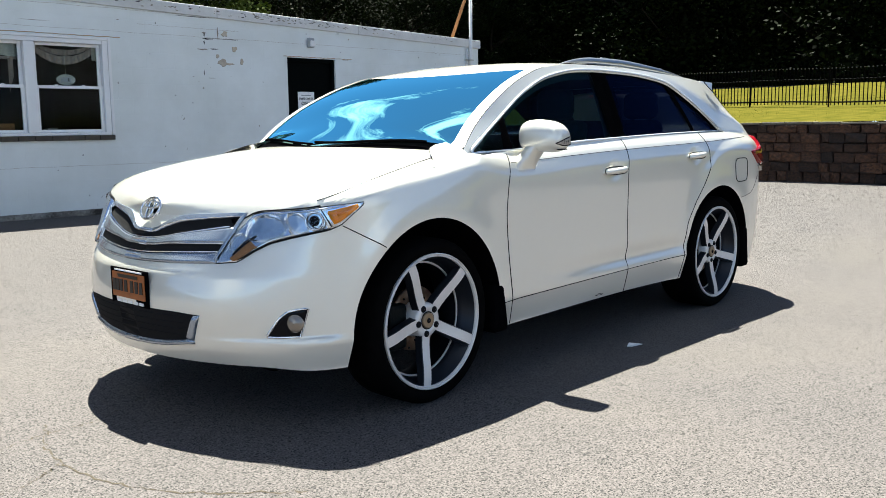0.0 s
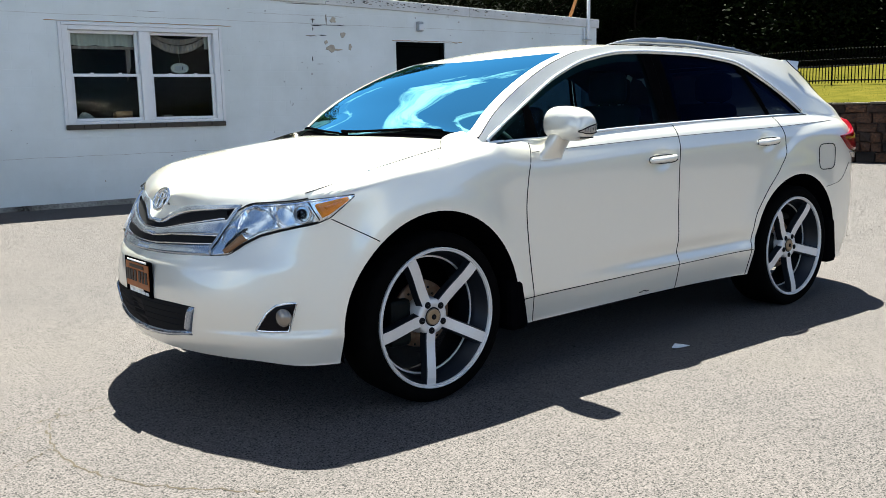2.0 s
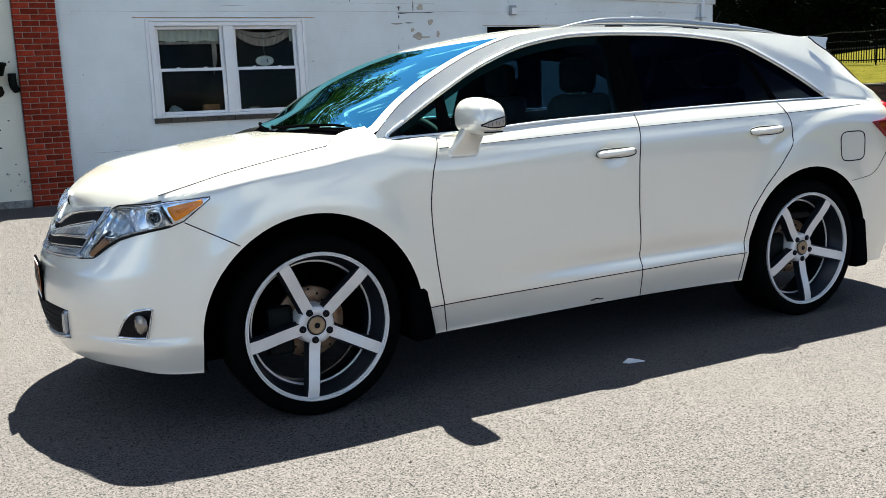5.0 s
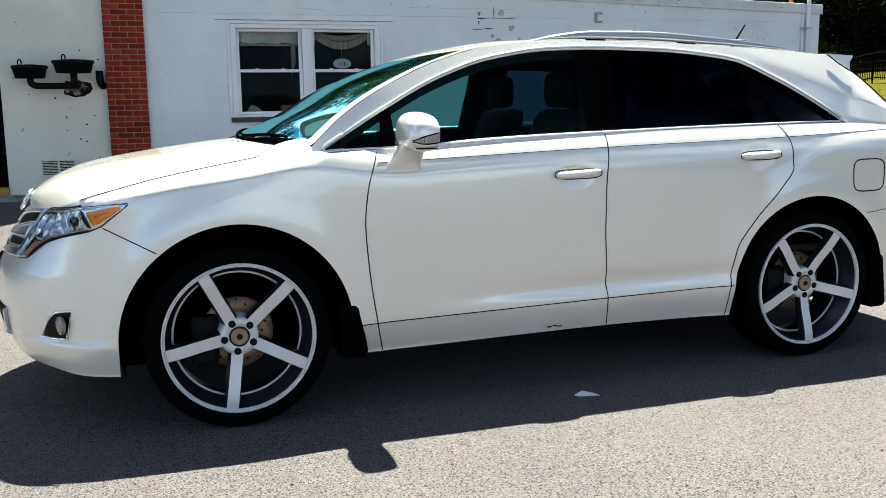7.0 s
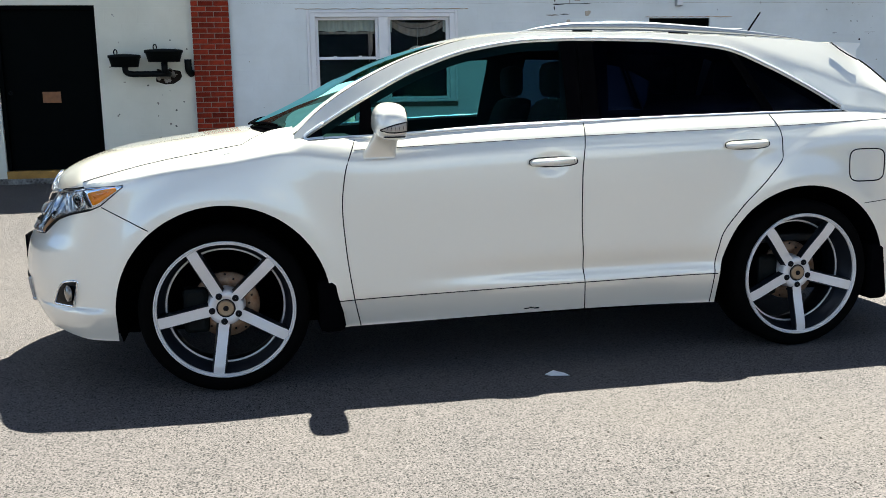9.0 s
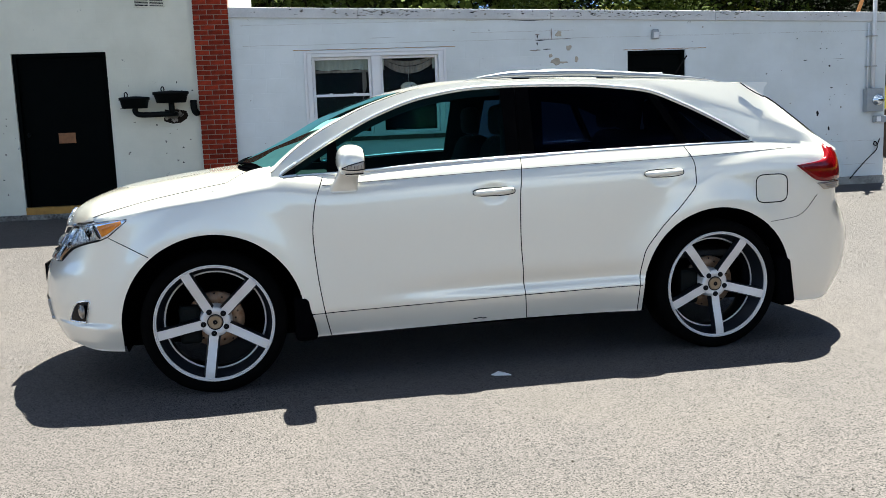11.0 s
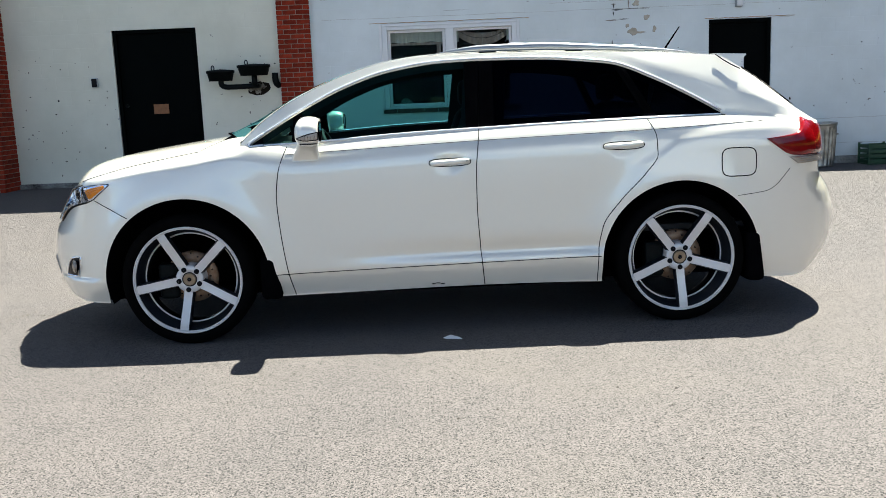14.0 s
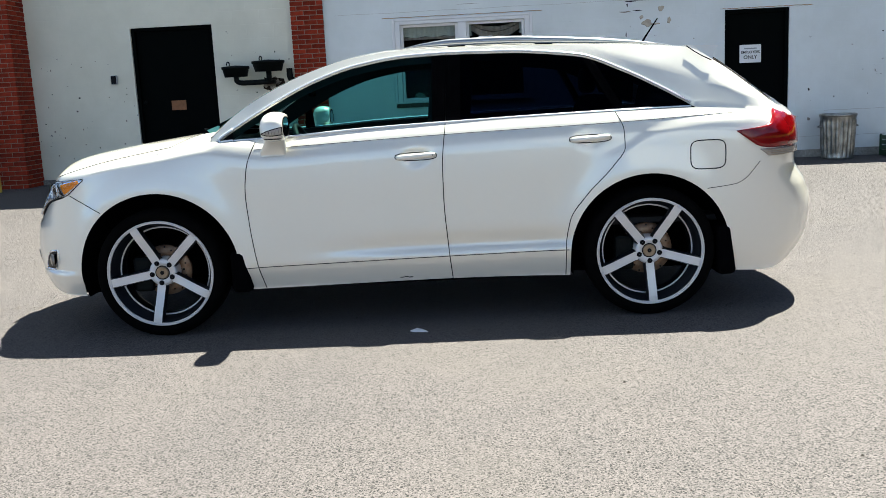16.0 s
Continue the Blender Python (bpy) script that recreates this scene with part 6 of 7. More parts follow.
# double sash window
win = wall_thing("window_1", "white vinyl double sash window with dark panes", "window", kind="structure")
u0, u1, z0, z1 = WIN
part("window_frame", boxed(u0, u0 + 0.07, -0.02, 0.12, z0, z1, 0.004), M["vinyl"], win)
part("window_frame", boxed(u1 - 0.07, u1, -0.02, 0.12, z0, z1, 0.004), M["vinyl"], win)
part("window_frame", boxed(u0 + 0.071, u1 - 0.071, -0.02, 0.12, z1 - 0.05, z1, 0.004), M["vinyl"], win)
part("window_frame", boxed(u0 + 0.071, u1 - 0.071, -0.02, 0.12, z0, z0 + 0.035, 0.004), M["vinyl"], win)
for a, b, c, d in ((u0 - 0.04, u0 - 0.002, z0, z1 + 0.035), (u1 + 0.002, u1 + 0.04, z0, z1 + 0.035), (u0 - 0.001, u1 + 0.001, z1 + 0.002, z1 + 0.035)):
    part("outer_trim", boxed(a, b, -0.028, -0.002, c, d, 0.005), M["vinyl"], win)
um = (u0 + u1) / 2
part("window_mullion", boxed(um - 0.06, um + 0.06, -0.018, 0.12, z0 + 0.036, z1 - 0.051, 0.004), M["vinyl"], win)
zm = 1.735
for a, b in ((u0 + 0.07, um - 0.06), (um + 0.06, u1 - 0.07)):
    for lo_, hi_, d in ((z0 + 0.036, zm + 0.02, 0.02), (zm - 0.015, z1 - 0.052, 0.05)):
        sash = part("sash", boxed(a + 0.002, a + 0.042, d, d + 0.03, lo_, hi_, 0.003), M["vinyl"], win)
        part("sash_stile", boxed(b - 0.042, b - 0.002, d, d + 0.03, lo_, hi_, 0.003), M["vinyl"], sash)
        part("sash_rail", boxed(a + 0.043, b - 0.043, d, d + 0.03, lo_, lo_ + 0.035, 0.003), M["vinyl"], sash)
        part("sash_rail", boxed(a + 0.043, b - 0.043, d, d + 0.03, hi_ - 0.035, hi_, 0.003), M["vinyl"], sash)
        if lo_ < zm - 0.1:
            for q in (0.3, 0.7):
                part("sash_latch", boxed(a + (b - a) * q - 0.02, a + (b - a) * q + 0.02, d - 0.012, d - 0.001, hi_ - 0.008, hi_ + 0.012, 0.003), M["vinyl"], sash)
        part("pane", boxed(a + 0.04, b - 0.04, d + 0.012, d + 0.016, lo_ + 0.033, hi_ - 0.033), M["house_glass"], sash)
for k in range(10):
    a = u0 - 0.03 + (u1 - u0 + 0.06) * k / 10
    bm = boxed(a + 0.002, a + (u1 - u0 + 0.06) / 10 - 0.004, -0.05, 0.05, z0 - 0.062, z0 - 0.003, 0.006)
    part("sill_brick", bm, M["sill_stone"], win)
box_in = wall_thing("cardboard_box", "orange-brown cardboard box on the inner window sill", "box", 0.30, 0.33, 1.18)
part("box_body", boxed(-0.10, 0.10, -0.07, 0.07, 0.0, 0.11, 0.004), M["tan"], box_in)
part("box_flap", boxed(-0.10, 0.10, -0.072, -0.068, 0.08, 0.125, 0.001), M["tan"], box_in)
small_box = wall_thing("small_carton", "small dull brown carton on the inner window sill", "box", 0.86, 0.33, 1.18)
part("box_body", boxed(-0.06, 0.06, -0.05, 0.05, 0.0, 0.06, 0.004), M["flake"], small_box)
part("box_flap", boxed(-0.06, 0.06, -0.052, -0.048, 0.045, 0.07, 0.001), M["flake"], small_box)
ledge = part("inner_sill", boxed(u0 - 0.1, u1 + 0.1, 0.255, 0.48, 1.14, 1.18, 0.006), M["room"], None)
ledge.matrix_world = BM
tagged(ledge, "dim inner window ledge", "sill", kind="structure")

# things seen behind the panes
val = wall_thing("curtain_valance", "pale gathered curtain valance inside the window", "curtain", kind="")
def cloth(name, lower, upper, a, b, mat, deep=0.14):
    """A hanging cloth between two heights, softly pleated."""
    lo_ = [Vector((a + (b - a) * i / 40, lower(2 * i / 40 - 1), 0)) for i in range(41)]
    hi_ = [Vector((a + (b - a) * i / 40, upper(2 * i / 40 - 1), 0)) for i in range(41)]
    v, f = ribbon(lo_, hi_, lambda a_, b_, o: Vector((a_, deep - o + 0.006 * math.sin(a_ * 90), b_)), 0.0, 0.004, 60, 8)
    return put(name, mesh_of(name, v, f), mat, val)


a, b = u0 + 0.09, um - 0.08
cloth("valance_panel", lambda q: z1 - 0.225 - 0.008 * math.sin(9 * q), lambda q: z1 - 0.045, a, b, M["curtain"])
cloth("valance_hem", lambda q: z1 - 0.262, lambda q: z1 - 0.228, a, b, M["swag"])
cloth("valance_tail", lambda q: z1 - 0.56 + 0.1 * q, lambda q: z1 - 0.26, b - 0.11, b - 0.05, M["swag"])
a, b = um + 0.08, u1 - 0.09
cloth("valance_swag", lambda q: z1 - 0.13 - 0.17 * (1 - q * q), lambda q: z1 - 0.052 - 0.15 * (1 - q * q), a, b, M["swag"])
cloth("valance_swag", lambda q: z1 - 0.048 - 0.145 * (1 - q * q), lambda q: z1 - 0.038 - 0.085 * (1 - q * q), a, b, M["swag"], 0.15)
for c, d in ((a, a + 0.05), (b - 0.05, b)):
    cloth("valance_tail", lambda q: z1 - 0.24, lambda q: z1 - 0.05, c, d, M["curtain"], 0.13)
for c, d in ((u0 + 0.05, um - 0.05), (um + 0.05, u1 - 0.05)):
    v, f = tube([Vector((c, 0.17, z1 - 0.04)), Vector((d, 0.17, z1 - 0.04))], 0.01, 8)
    put("curtain_rod", mesh_of("curtain_rod", v, f), M["curtain"], val)
plaque = wall_thing("oval_plaque", "pale oval plaque hanging inside the window", "plaque", 0.99, 0.11, 1.83)
v, f = turned([(0.01, 0.001), (0.01, 0.115), (-0.004, 0.12), (-0.008, 0.11), (-0.004, 0.10), (-0.004, 0.001)], 40)
put("plaque_disc", mesh_of("plaque_disc", [(x, y, z * 0.55) for x, y, z in v], f), M["curtain"], plaque)
part("plaque_panel", boxed(-0.06, 0.06, -0.0085, -0.004, -0.028, 0.028, 0.001), M["meter_grey"], plaque)
part("plaque_bar", boxed(0.025, 0.04, -0.0095, -0.0088, -0.02, 0.02), M["room"], plaque)
v, f = tube([Vector((0, 0, 0.06)), Vector((0, 0, 0.37))], 0.002, 5)
put("hanging_cord", mesh_of("hanging_cord", v, f), M["curtain"], plaque)
bag = wall_thing("paper_bag", "crumpled white paper bag lying on the inner ledge", "bag", -0.12, 0.34, 1.18)
r_ = random.Random(13)
verts, faces = [], []
for i in range(6):
    for k in range(14):
        a = 2 * math.pi * k / 14
        q = (1 - i / 5.6) ** 0.7 * r_.uniform(0.82, 1.12)
        verts.append((0.15 * q * math.cos(a) - 0.05 * i / 5, 0.08 * q * math.sin(a), 0.12 * i / 5 * r_.uniform(0.85, 1.1)))
for i in range(5):
    for k in range(14):
        faces.append((i * 14 + k, i * 14 + (k + 1) % 14, (i + 1) * 14 + (k + 1) % 14, (i + 1) * 14 + k))
faces.append(tuple(70 + k for k in range(14)))
put("bag_body", mesh_of("bag_body", verts, faces, None, False), M["curtain"], bag)

# doors
def door(name, label, u0, u1, z0, z1, d, sign_at=None):
    dr = wall_thing(name, label, "door", kind="structure")
    part("door_frame", boxed(u0, u0 + 0.05, d - 0.03, d + 0.12, z0, z1, 0.004), M["door_green"], dr)
    part("door_frame", boxed(u1 - 0.05, u1, d - 0.03, d + 0.12, z0, z1, 0.004), M["door_green"], dr)
    part("door_frame", boxed(u0 + 0.051, u1 - 0.051, d - 0.03, d + 0.12, z1 - 0.05, z1, 0.004), M["door_green"], dr)
    part("door_leaf", boxed(u0 + 0.052, u1 - 0.052, d + 0.02, d + 0.07, z0, z1 - 0.052, 0.003), M["door_green"], dr)
    v, f = turned([(0, 0.001), (-0.05, 0.024), (-0.03, 0.028), (0.0, 0.012), (0.02, 0.012)], 16)
    k = put("door_knob", mesh_of("door_knob", v, f), M["cast_iron"], dr)
    k.location = (u0 + 0.12, d - 0.0, z0 + 0.98)
    return dr


door("door_1", "plain black-green steel door in the white wall", DOOR1[0], DOOR1[1], 0.1, DOOR1[3], 0.06)
door("door_2", "wide black-green steel door over an ochre sill", GDOOR[0], GDOOR[1], 0.37, GDOOR[3], 0.12)
sill = part("door_sill", boxed(GDOOR[0], GDOOR[1], 0.03, 0.3, 0.1, 0.365, 0.008), M["ochre"], None)
sill.matrix_world = BM
tagged(sill, "worn ochre-painted door sill", "sill", kind="structure")
tag = wall_thing("door_tag", "small brown board fixed on the dark door", "sign", -3.73, 0.14, 1.29)
part("tag_board", boxed(-0.11, 0.11, -0.012, 0.0, -0.07, 0.07, 0.002), M["brown_tag"], tag)


def lettering(text, size, mat, parent, place):
    """Flat raised letters from the built-in font, turned into a mesh."""
    c = bpy.data.curves.new("lettering", "FONT")
    c.body, c.size, c.extrude, c.align_x = text, size, 0.0006, "CENTER"
    c.offset = size * 0.02
    tmp = bpy.data.objects.new("lettering", c)
    scene.collection.objects.link(tmp)
    bpy.context.view_layer.update()
    me = bpy.data.meshes.new_from_object(tmp.evaluated_get(bpy.context.evaluated_depsgraph_get()))
    bpy.data.objects.remove(tmp)
    ob = put("lettering", me, mat, parent)
    ob.matrix_local = place
    return ob


sign = wall_thing("door_sign", "white employees only sign on the dark door", "sign", 4.585, 0.078, 1.62)
part("sign_board", boxed(-0.15, 0.15, -0.006, 0.0, -0.125, 0.125, 0.002), M["sign_white"], sign)
lettering("EMPLOYEES", 0.05, M["dark_plate"], sign, pose(0, -0.008, 0.005, 90, 0, 0))
lettering("ONLY", 0.07, M["dark_plate"], sign, pose(0, -0.008, -0.07, 90, 0, 0))
part("sign_bar", boxed(-0.09, 0.09, -0.0075, -0.006, 0.065, 0.08), M["meter_grey"], sign)

# small fittings on the wall
lamp_w = wall_thing("wall_lamp", "small pale bulkhead lamp above the door", "wall lamp", 4.62, 0, 2.46)
part("lamp_body", boxed(-0.05, 0.05, -0.07, 0.0, -0.07, 0.07, 0.015), M["meter_grey"], lamp_w)
part("lamp_shade", boxed(-0.04, 0.04, -0.10, -0.069, -0.06, 0.03, 0.012), M["vinyl"], lamp_w)


def louvre(u0, u1, z0, z1, slats, label):
    vt = wall_thing("wall_vent", label, "vent", u0, 0.06, z0, kind="")
    w, h = u1 - u0, z1 - z0
    part("vent_backing", boxed(0, w, -0.004, 0.0, 0, h), M["gap"], vt)
    for a, b, c, d in ((0, 0.015, 0, h), (w - 0.015, w, 0, h), (w / 2 - 0.01, w / 2 + 0.01, 0.016, h - 0.016), (0.016, w - 0.016, 0, 0.014), (0.016, w - 0.016, h - 0.014, h)):
        part("vent_frame", boxed(a, b, -0.02, -0.004, c, d, 0.002), M["wall_cream"], vt)
    for k in range(slats):
        zc = 0.02 + (h - 0.04) * (k + 0.5) / slats
        part("vent_slat", boxed(0.017, w - 0.017, -0.015, -0.007, zc - 0.004, zc + 0.004), M["wall_cream"], vt)


louvre(-2.74, -2.35, 0.49, 0.68, 8, "cream louvred vent low in the wall")
louvre(-2.70, -2.30, 3.0, 3.12, 4, "cream louvred vent high in the wall")
sw = wall_thing("switch_box", "small grey weatherproof switch box on the wall", "switch box", -4.63, 0.06, 1.70)
part("switch_body", boxed(-0.045, 0.045, -0.05, 0, -0.065, 0.065, 0.008), M["meter_grey"], sw)
part("switch_lid", boxed(-0.038, 0.038, -0.06, -0.049, -0.058, 0.058, 0.006), M["gap"], sw)

# fill pipes with capped iron heads
gas = wall_thing("fill_pipes", "pair of black capped iron fill boxes on a bent pipe", "pipe fitting", -2.5, 0.06, 1.72)
for cx, cz, w in ((-0.26, 0.02, 0.19), (0.22, 0.08, 0.225)):
    v, f = turned([(-0.09, 0.001), (-0.09, w * 0.86), (0.02, w), (0.022, w * 1.06), (0.055, w * 1.06), (0.06, w * 0.95), (0.075, 0.001)], 28, "z")
    v = [(x + cx, y * 0.75 - 0.20, z + cz) for x, y, z in v]
    head_ = put("pipe_head", mesh_of("pipe_head", v, f), M["cast_iron"], gas)
    v, f = tube([Vector((cx - 0.1 + 0.02 * math.cos(q), -0.22, cz + 0.09 + 0.035 * math.sin(q))) for q in [math.pi * 2 * i / 14 for i in range(14)]], 0.008, 6, True)
    put("lid_loop", mesh_of("lid_loop", v, f), M["cast_iron"], head_)
v, f = tube(soften([(-0.26, -0.2, -0.05), (-0.26, -0.2, -0.16), (0.0, -0.2, -0.16), (0.24, -0.2, -0.155), (0.24, 0.0, -0.155)], 30), 0.038, 12)
put("bent_pipe", mesh_of("bent_pipe", v, f), M["cast_iron"], gas)
v, f = tube([Vector((0.22, -0.2, 0.0)), Vector((0.22, -0.2, -0.15))], 0.04, 12)
put("pipe_stub", mesh_of("pipe_stub", v, f), M["cast_iron"], gas)
v, f = tube(soften([(0.50, -0.10, 0.02), (0.50, -0.10, -0.12), (0.53, -0.02, -0.16)], 12), 0.045, 12)
put("pipe_elbow", mesh_of("pipe_elbow", v, f), M["cast_iron"], gas)
flake_on(gas, 0.21, -0.19, 0.20, 0.14, -0.002, "bark", seed=78)
flake_on(gas, 0.20, -0.18, 0.155, 0.11, -0.004, "stone_cap", seed=82)
for k in range(14):
    flake_on(gas, 0.20 + 0.1 * math.cos(k * 2.4), -0.18 + 0.07 * math.sin(k * 2.4), 0.035, 0.03, -0.006, "bark" if k % 2 else "flake", seed=84 + k)

# power meter with mast
pm = wall_thing("power_meter", "grey electric meter box with round glass meter and conduit", "power meter", 8.1, 0, 1.39)
part("meter_box", boxed(-0.14, 0.135, -0.11, 0, -0.175, 0.175, 0.01), M["meter_grey"], pm)
v, f = turned([(-0.11, 0.085), (-0.14, 0.085), (-0.145, 0.075), (-0.19, 0.068), (-0.20, 0.05), (-0.20, 0.001)], 28)
g_ = put("meter_glass", mesh_of("meter_glass", [(x + 0.03, y, z) for x, y, z in v], f), M["lamp_grey"], pm)
part("meter_dial", boxed(-0.01, 0.07, -0.206, -0.2, -0.01, 0.01), M["gap"], pm)
v, f = tube([Vector((-0.01, -0.05, 0.17)), Vector((-0.01, -0.05, 1.0)), Vector((-0.01, -0.05, 2.3))], 0.03, 12)
put("service_mast", mesh_of("service_mast", v, f), M["vinyl"], pm, "pale service mast above the roof")
v, f = tube([Vector((-0.09, -0.03, 0.17)), Vector((-0.09, -0.03, 1.15))], 0.013, 8)
put("conduit", mesh_of("conduit", v, f), M["vinyl"], pm)
for z in (0.5, 0.95):
    part("conduit_strap", boxed(-0.12, 0.03, -0.085, 0.0, z, z + 0.02), M["galv"], pm)
v, f = tube([Vector((0.03, 0.5, 1.28)), Vector((0.20, 0.1, 2.4))], 0.03, 8)
put("mast_brace", mesh_of("mast_brace", v, f), M["tan"], pm, "bare wooden brace beside the mast")
jb = wall_thing("junction_box", "small dark junction box at the wall corner", "junction box", 8.2, 0, 1.10)
part("junction_body", boxed(-0.07, 0.12, -0.08, 0, -0.05, 0.05, 0.006), M["meter_grey"], jb)
part("junction_lid", boxed(-0.05, 0.02, -0.09, -0.079, -0.04, 0.04, 0.004), M["sign_white"], jb)
wire = wall_thing("loose_wire", "loose dark cable hanging from the wall corner", "cable", 8.15, 0, 0.2)
v, f = tube(soften([(0.1, -0.02, 0.6), (0.05, -0.03, 0.48), (-0.02, -0.03, 0.52), (0.03, -0.03, 0.58), (0.08, -0.03, 0.45), (-0.1, -0.03, 0.3), (-0.25, -0.03, 0.15), (-0.4, -0.05, 0.0)], 50), 0.008, 6)
put("cable", mesh_of("cable", v, f), M["black"], wire)

# dustbin and crate by the wall
can = thing("dustbin", "open dented galvanised steel dustbin standing by the wall", "dustbin", Matrix.Translation((5.64, 6.70, lot_z(5.64, 6.70))) @ Matrix.Diagonal((0.9, 0.9, 1.0, 1.0)))
verts, faces = [], []
steps, prof = 176, [(0.0, 0.001), (0.0, 0.225), (0.015, 0.232), (0.03, 0.228), (0.10, 0.232), (0.16, 0.234), (0.50, 0.252), (0.55, 0.256), (0.56, 0.262), (0.58, 0.262)]
for i in range(steps):
    a = 2 * math.pi * i / steps
    for s_, r in prof:
        k = r + (0.011 * math.cos(a * 22) if 0.09 < s_ < 0.52 else 0)
        verts.append((k * math.cos(a), k * math.sin(a), s_))
for i in range(steps):
    j = (i + 1) % steps
    for k in range(len(prof) - 1):
        faces.append((i * len(prof) + k, i * len(prof) + k + 1, j * len(prof) + k + 1, j * len(prof) + k))
put("bin_body", mesh_of("bin_body", verts, faces), M["bin_steel"], can)
v, f = turned([(0.575, 0.258), (0.575, 0.27), (0.60, 0.275), (0.615, 0.268), (0.615, 0.256), (0.58, 0.25), (0.35, 0.235)], 48, "z")
put("bin_rim", mesh_of("bin_rim", v, f), M["bin_steel"], can)
# black disc set below the rim as the bin's shaded inside
v, f = turned([(0.36, 0.237), (0.34, 0.001)], 48, "z")
put("bin_inside", mesh_of("bin_inside", v, f), M["black"], can)
for s in (1, -1):
    v, f = tube(soften([(s * 0.25, -0.05, 0.46), (s * 0.30, -0.05, 0.44), (s * 0.30, 0.05, 0.44), (s * 0.25, 0.05, 0.46)], 16), 0.008, 6)
    put("bin_handle", mesh_of("bin_handle", v, f), M["bin_steel"], can)
crate = thing("plastic_crate", "dark green plastic crate on the ground by the wall", "crate", Matrix.Translation((6.52, 6.78, lot_z(6.52, 6.78))) @ Matrix.Diagonal((1.15, 1.0, 1.0, 1.0)))
part("crate_base", boxed(-0.16, 0.16, -0.15, 0.15, 0.0, 0.015), M["crate_green"], crate)
for a, b, c, d in ((-0.16, 0.16, -0.15, -0.14), (-0.16, 0.16, 0.14, 0.15), (-0.16, -0.15, -0.139, 0.139), (0.15, 0.16, -0.139, 0.139)):
    for k in range(4):
        part("crate_side", boxed(a, b, c, d, 0.02 + 0.07 * k, 0.068 + 0.07 * k, 0.003), M["crate_green"], crate)
for a, c in ((-0.155, -0.145), (0.155, -0.145), (-0.155, 0.145), (0.155, 0.145)):
    part("crate_post", boxed(a - 0.012, a + 0.012, c - 0.012, c + 0.012, 0.0, 0.3, 0.003), M["crate_green"], crate)

# sun glint within the car's shade, put in as a small white sheet
glint = thing("paper_scrap", "small crumpled scrap of white paper on asphalt", "litter", Matrix.Translation((0.07, -1.06, 0.002)) @ Matrix.Diagonal((1.2, 1.2, 1.0, 1.0)))
vs = [(-0.045, 0.012, 0.004), (-0.01, 0.022, 0.016), (0.03, 0.004, 0.006), (0.042, -0.02, 0.003), (0.004, -0.012, 0.014), (-0.03, -0.006, 0.01)]
low = [(x * 0.96, y * 0.96, 0.001) for x, y, z in vs]
put("paper_sheet", mesh_of("paper_sheet", vs + low, [(0, 5, 1), (1, 5, 4), (1, 4, 2), (2, 4, 3)] + [(k, (k + 1) % 6, 6 + (k + 1) % 6, 6 + k) for k in range(6)], None, False), M["sign_white"], glint)

# bollard at the loading bay
bol = thing("bollard", "yellow painted steel bollard by the brick pier", "bollard", Matrix.Translation((-6.2, 6.8, lot_z(-6.2, 6.8))))
v, f = turned([(-0.1, 0.085), (1.0, 0.085), (1.05, 0.07), (1.07, 0.04), (1.075, 0.001)], 28, "z")
put("bollard_post", mesh_of("bollard_post", v, f), M["yellow"], bol)

# ---- retaining wall, bank and fence ----
def bank_z(x, y):
    s = x - 14.3
    z = 1.2 + 0.068 * min(s, 6.4) + 0.085 * max(0.0, min(s - 6.4, 11.5)) + 0.02 * max(0.0, min(s - 17.9, 10)) + 0.22 * max(0.0, s - 27.9)
    z += 0.25 * max(0.0, smooth((y - 24) / 30)) * min(max(y - 20, 0), 60) * 0.6 * smooth(s / 6)
    return z + 0.05 * noise.noise(Vector((x * 0.35, y * 0.35, 0.0))) + 0.16 * smooth((x - 20) / 4) * noise.noise(Vector((x * 0.7, y * 0.7, 5.0)))


xs = [14.28, 14.9, 15.6, 16.5] + [17.5 + 1.25 * i for i in range(19)]
ys = [-80, -50, -30] + [-20 + 1.5 * i for i in range(60)] + [80, 110, 180]
verts = [(x, y, bank_z(x, y)) for x in xs for y in ys]
n = len(ys)
faces = [(i * n + j, (i + 1) * n + j, (i + 1) * n + j + 1, i * n + j + 1) for i in range(len(xs) - 1) for j in range(n - 1)]
tagged(put("grass_bank", mesh_of("grass_bank", verts, faces), M["grass"]), "sunlit mown grass bank above the stone wall", "grass", kind="structure")
xs = [40.0] + [42 + 3 * i for i in range(12)] + [90, 120, 200]
verts = [(x, y, bank_z(x, y)) for x in xs for y in ys]
faces = [(i * n + j, (i + 1) * n + j, (i + 1) * n + j + 1, i * n + j + 1) for i in range(len(xs) - 1) for j in range(n - 1)]
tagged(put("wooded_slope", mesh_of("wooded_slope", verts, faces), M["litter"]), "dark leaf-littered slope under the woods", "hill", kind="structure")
# hill under the woods behind the building
xs = [-160 + 6 * i for i in range(30)]
ys = [24 + 5 * i for i in range(22)]
verts = [(x, y, -0.3 + 0.24 * max(0.0, y - 26) + 0.4 * noise.noise(Vector((x * 0.1, y * 0.1, 3)))) for x in xs for y in ys]
n = len(ys)
faces = [(i * n + j, (i + 1) * n + j, (i + 1) * n + j + 1, i * n + j + 1) for i in range(len(xs) - 1) for j in range(n - 1)]
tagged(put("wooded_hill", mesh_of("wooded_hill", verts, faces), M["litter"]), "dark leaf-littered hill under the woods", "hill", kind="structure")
road = part("upper_road", boxed(-3.2, 3.2, -60, 60, -0.06, 0.0), M["asphalt"], None)
road.matrix_world = pose(36.2, 14.0, 2.68, 0, 0, 12)
tagged(road, "grey road on top of the bank", "road", kind="structure")

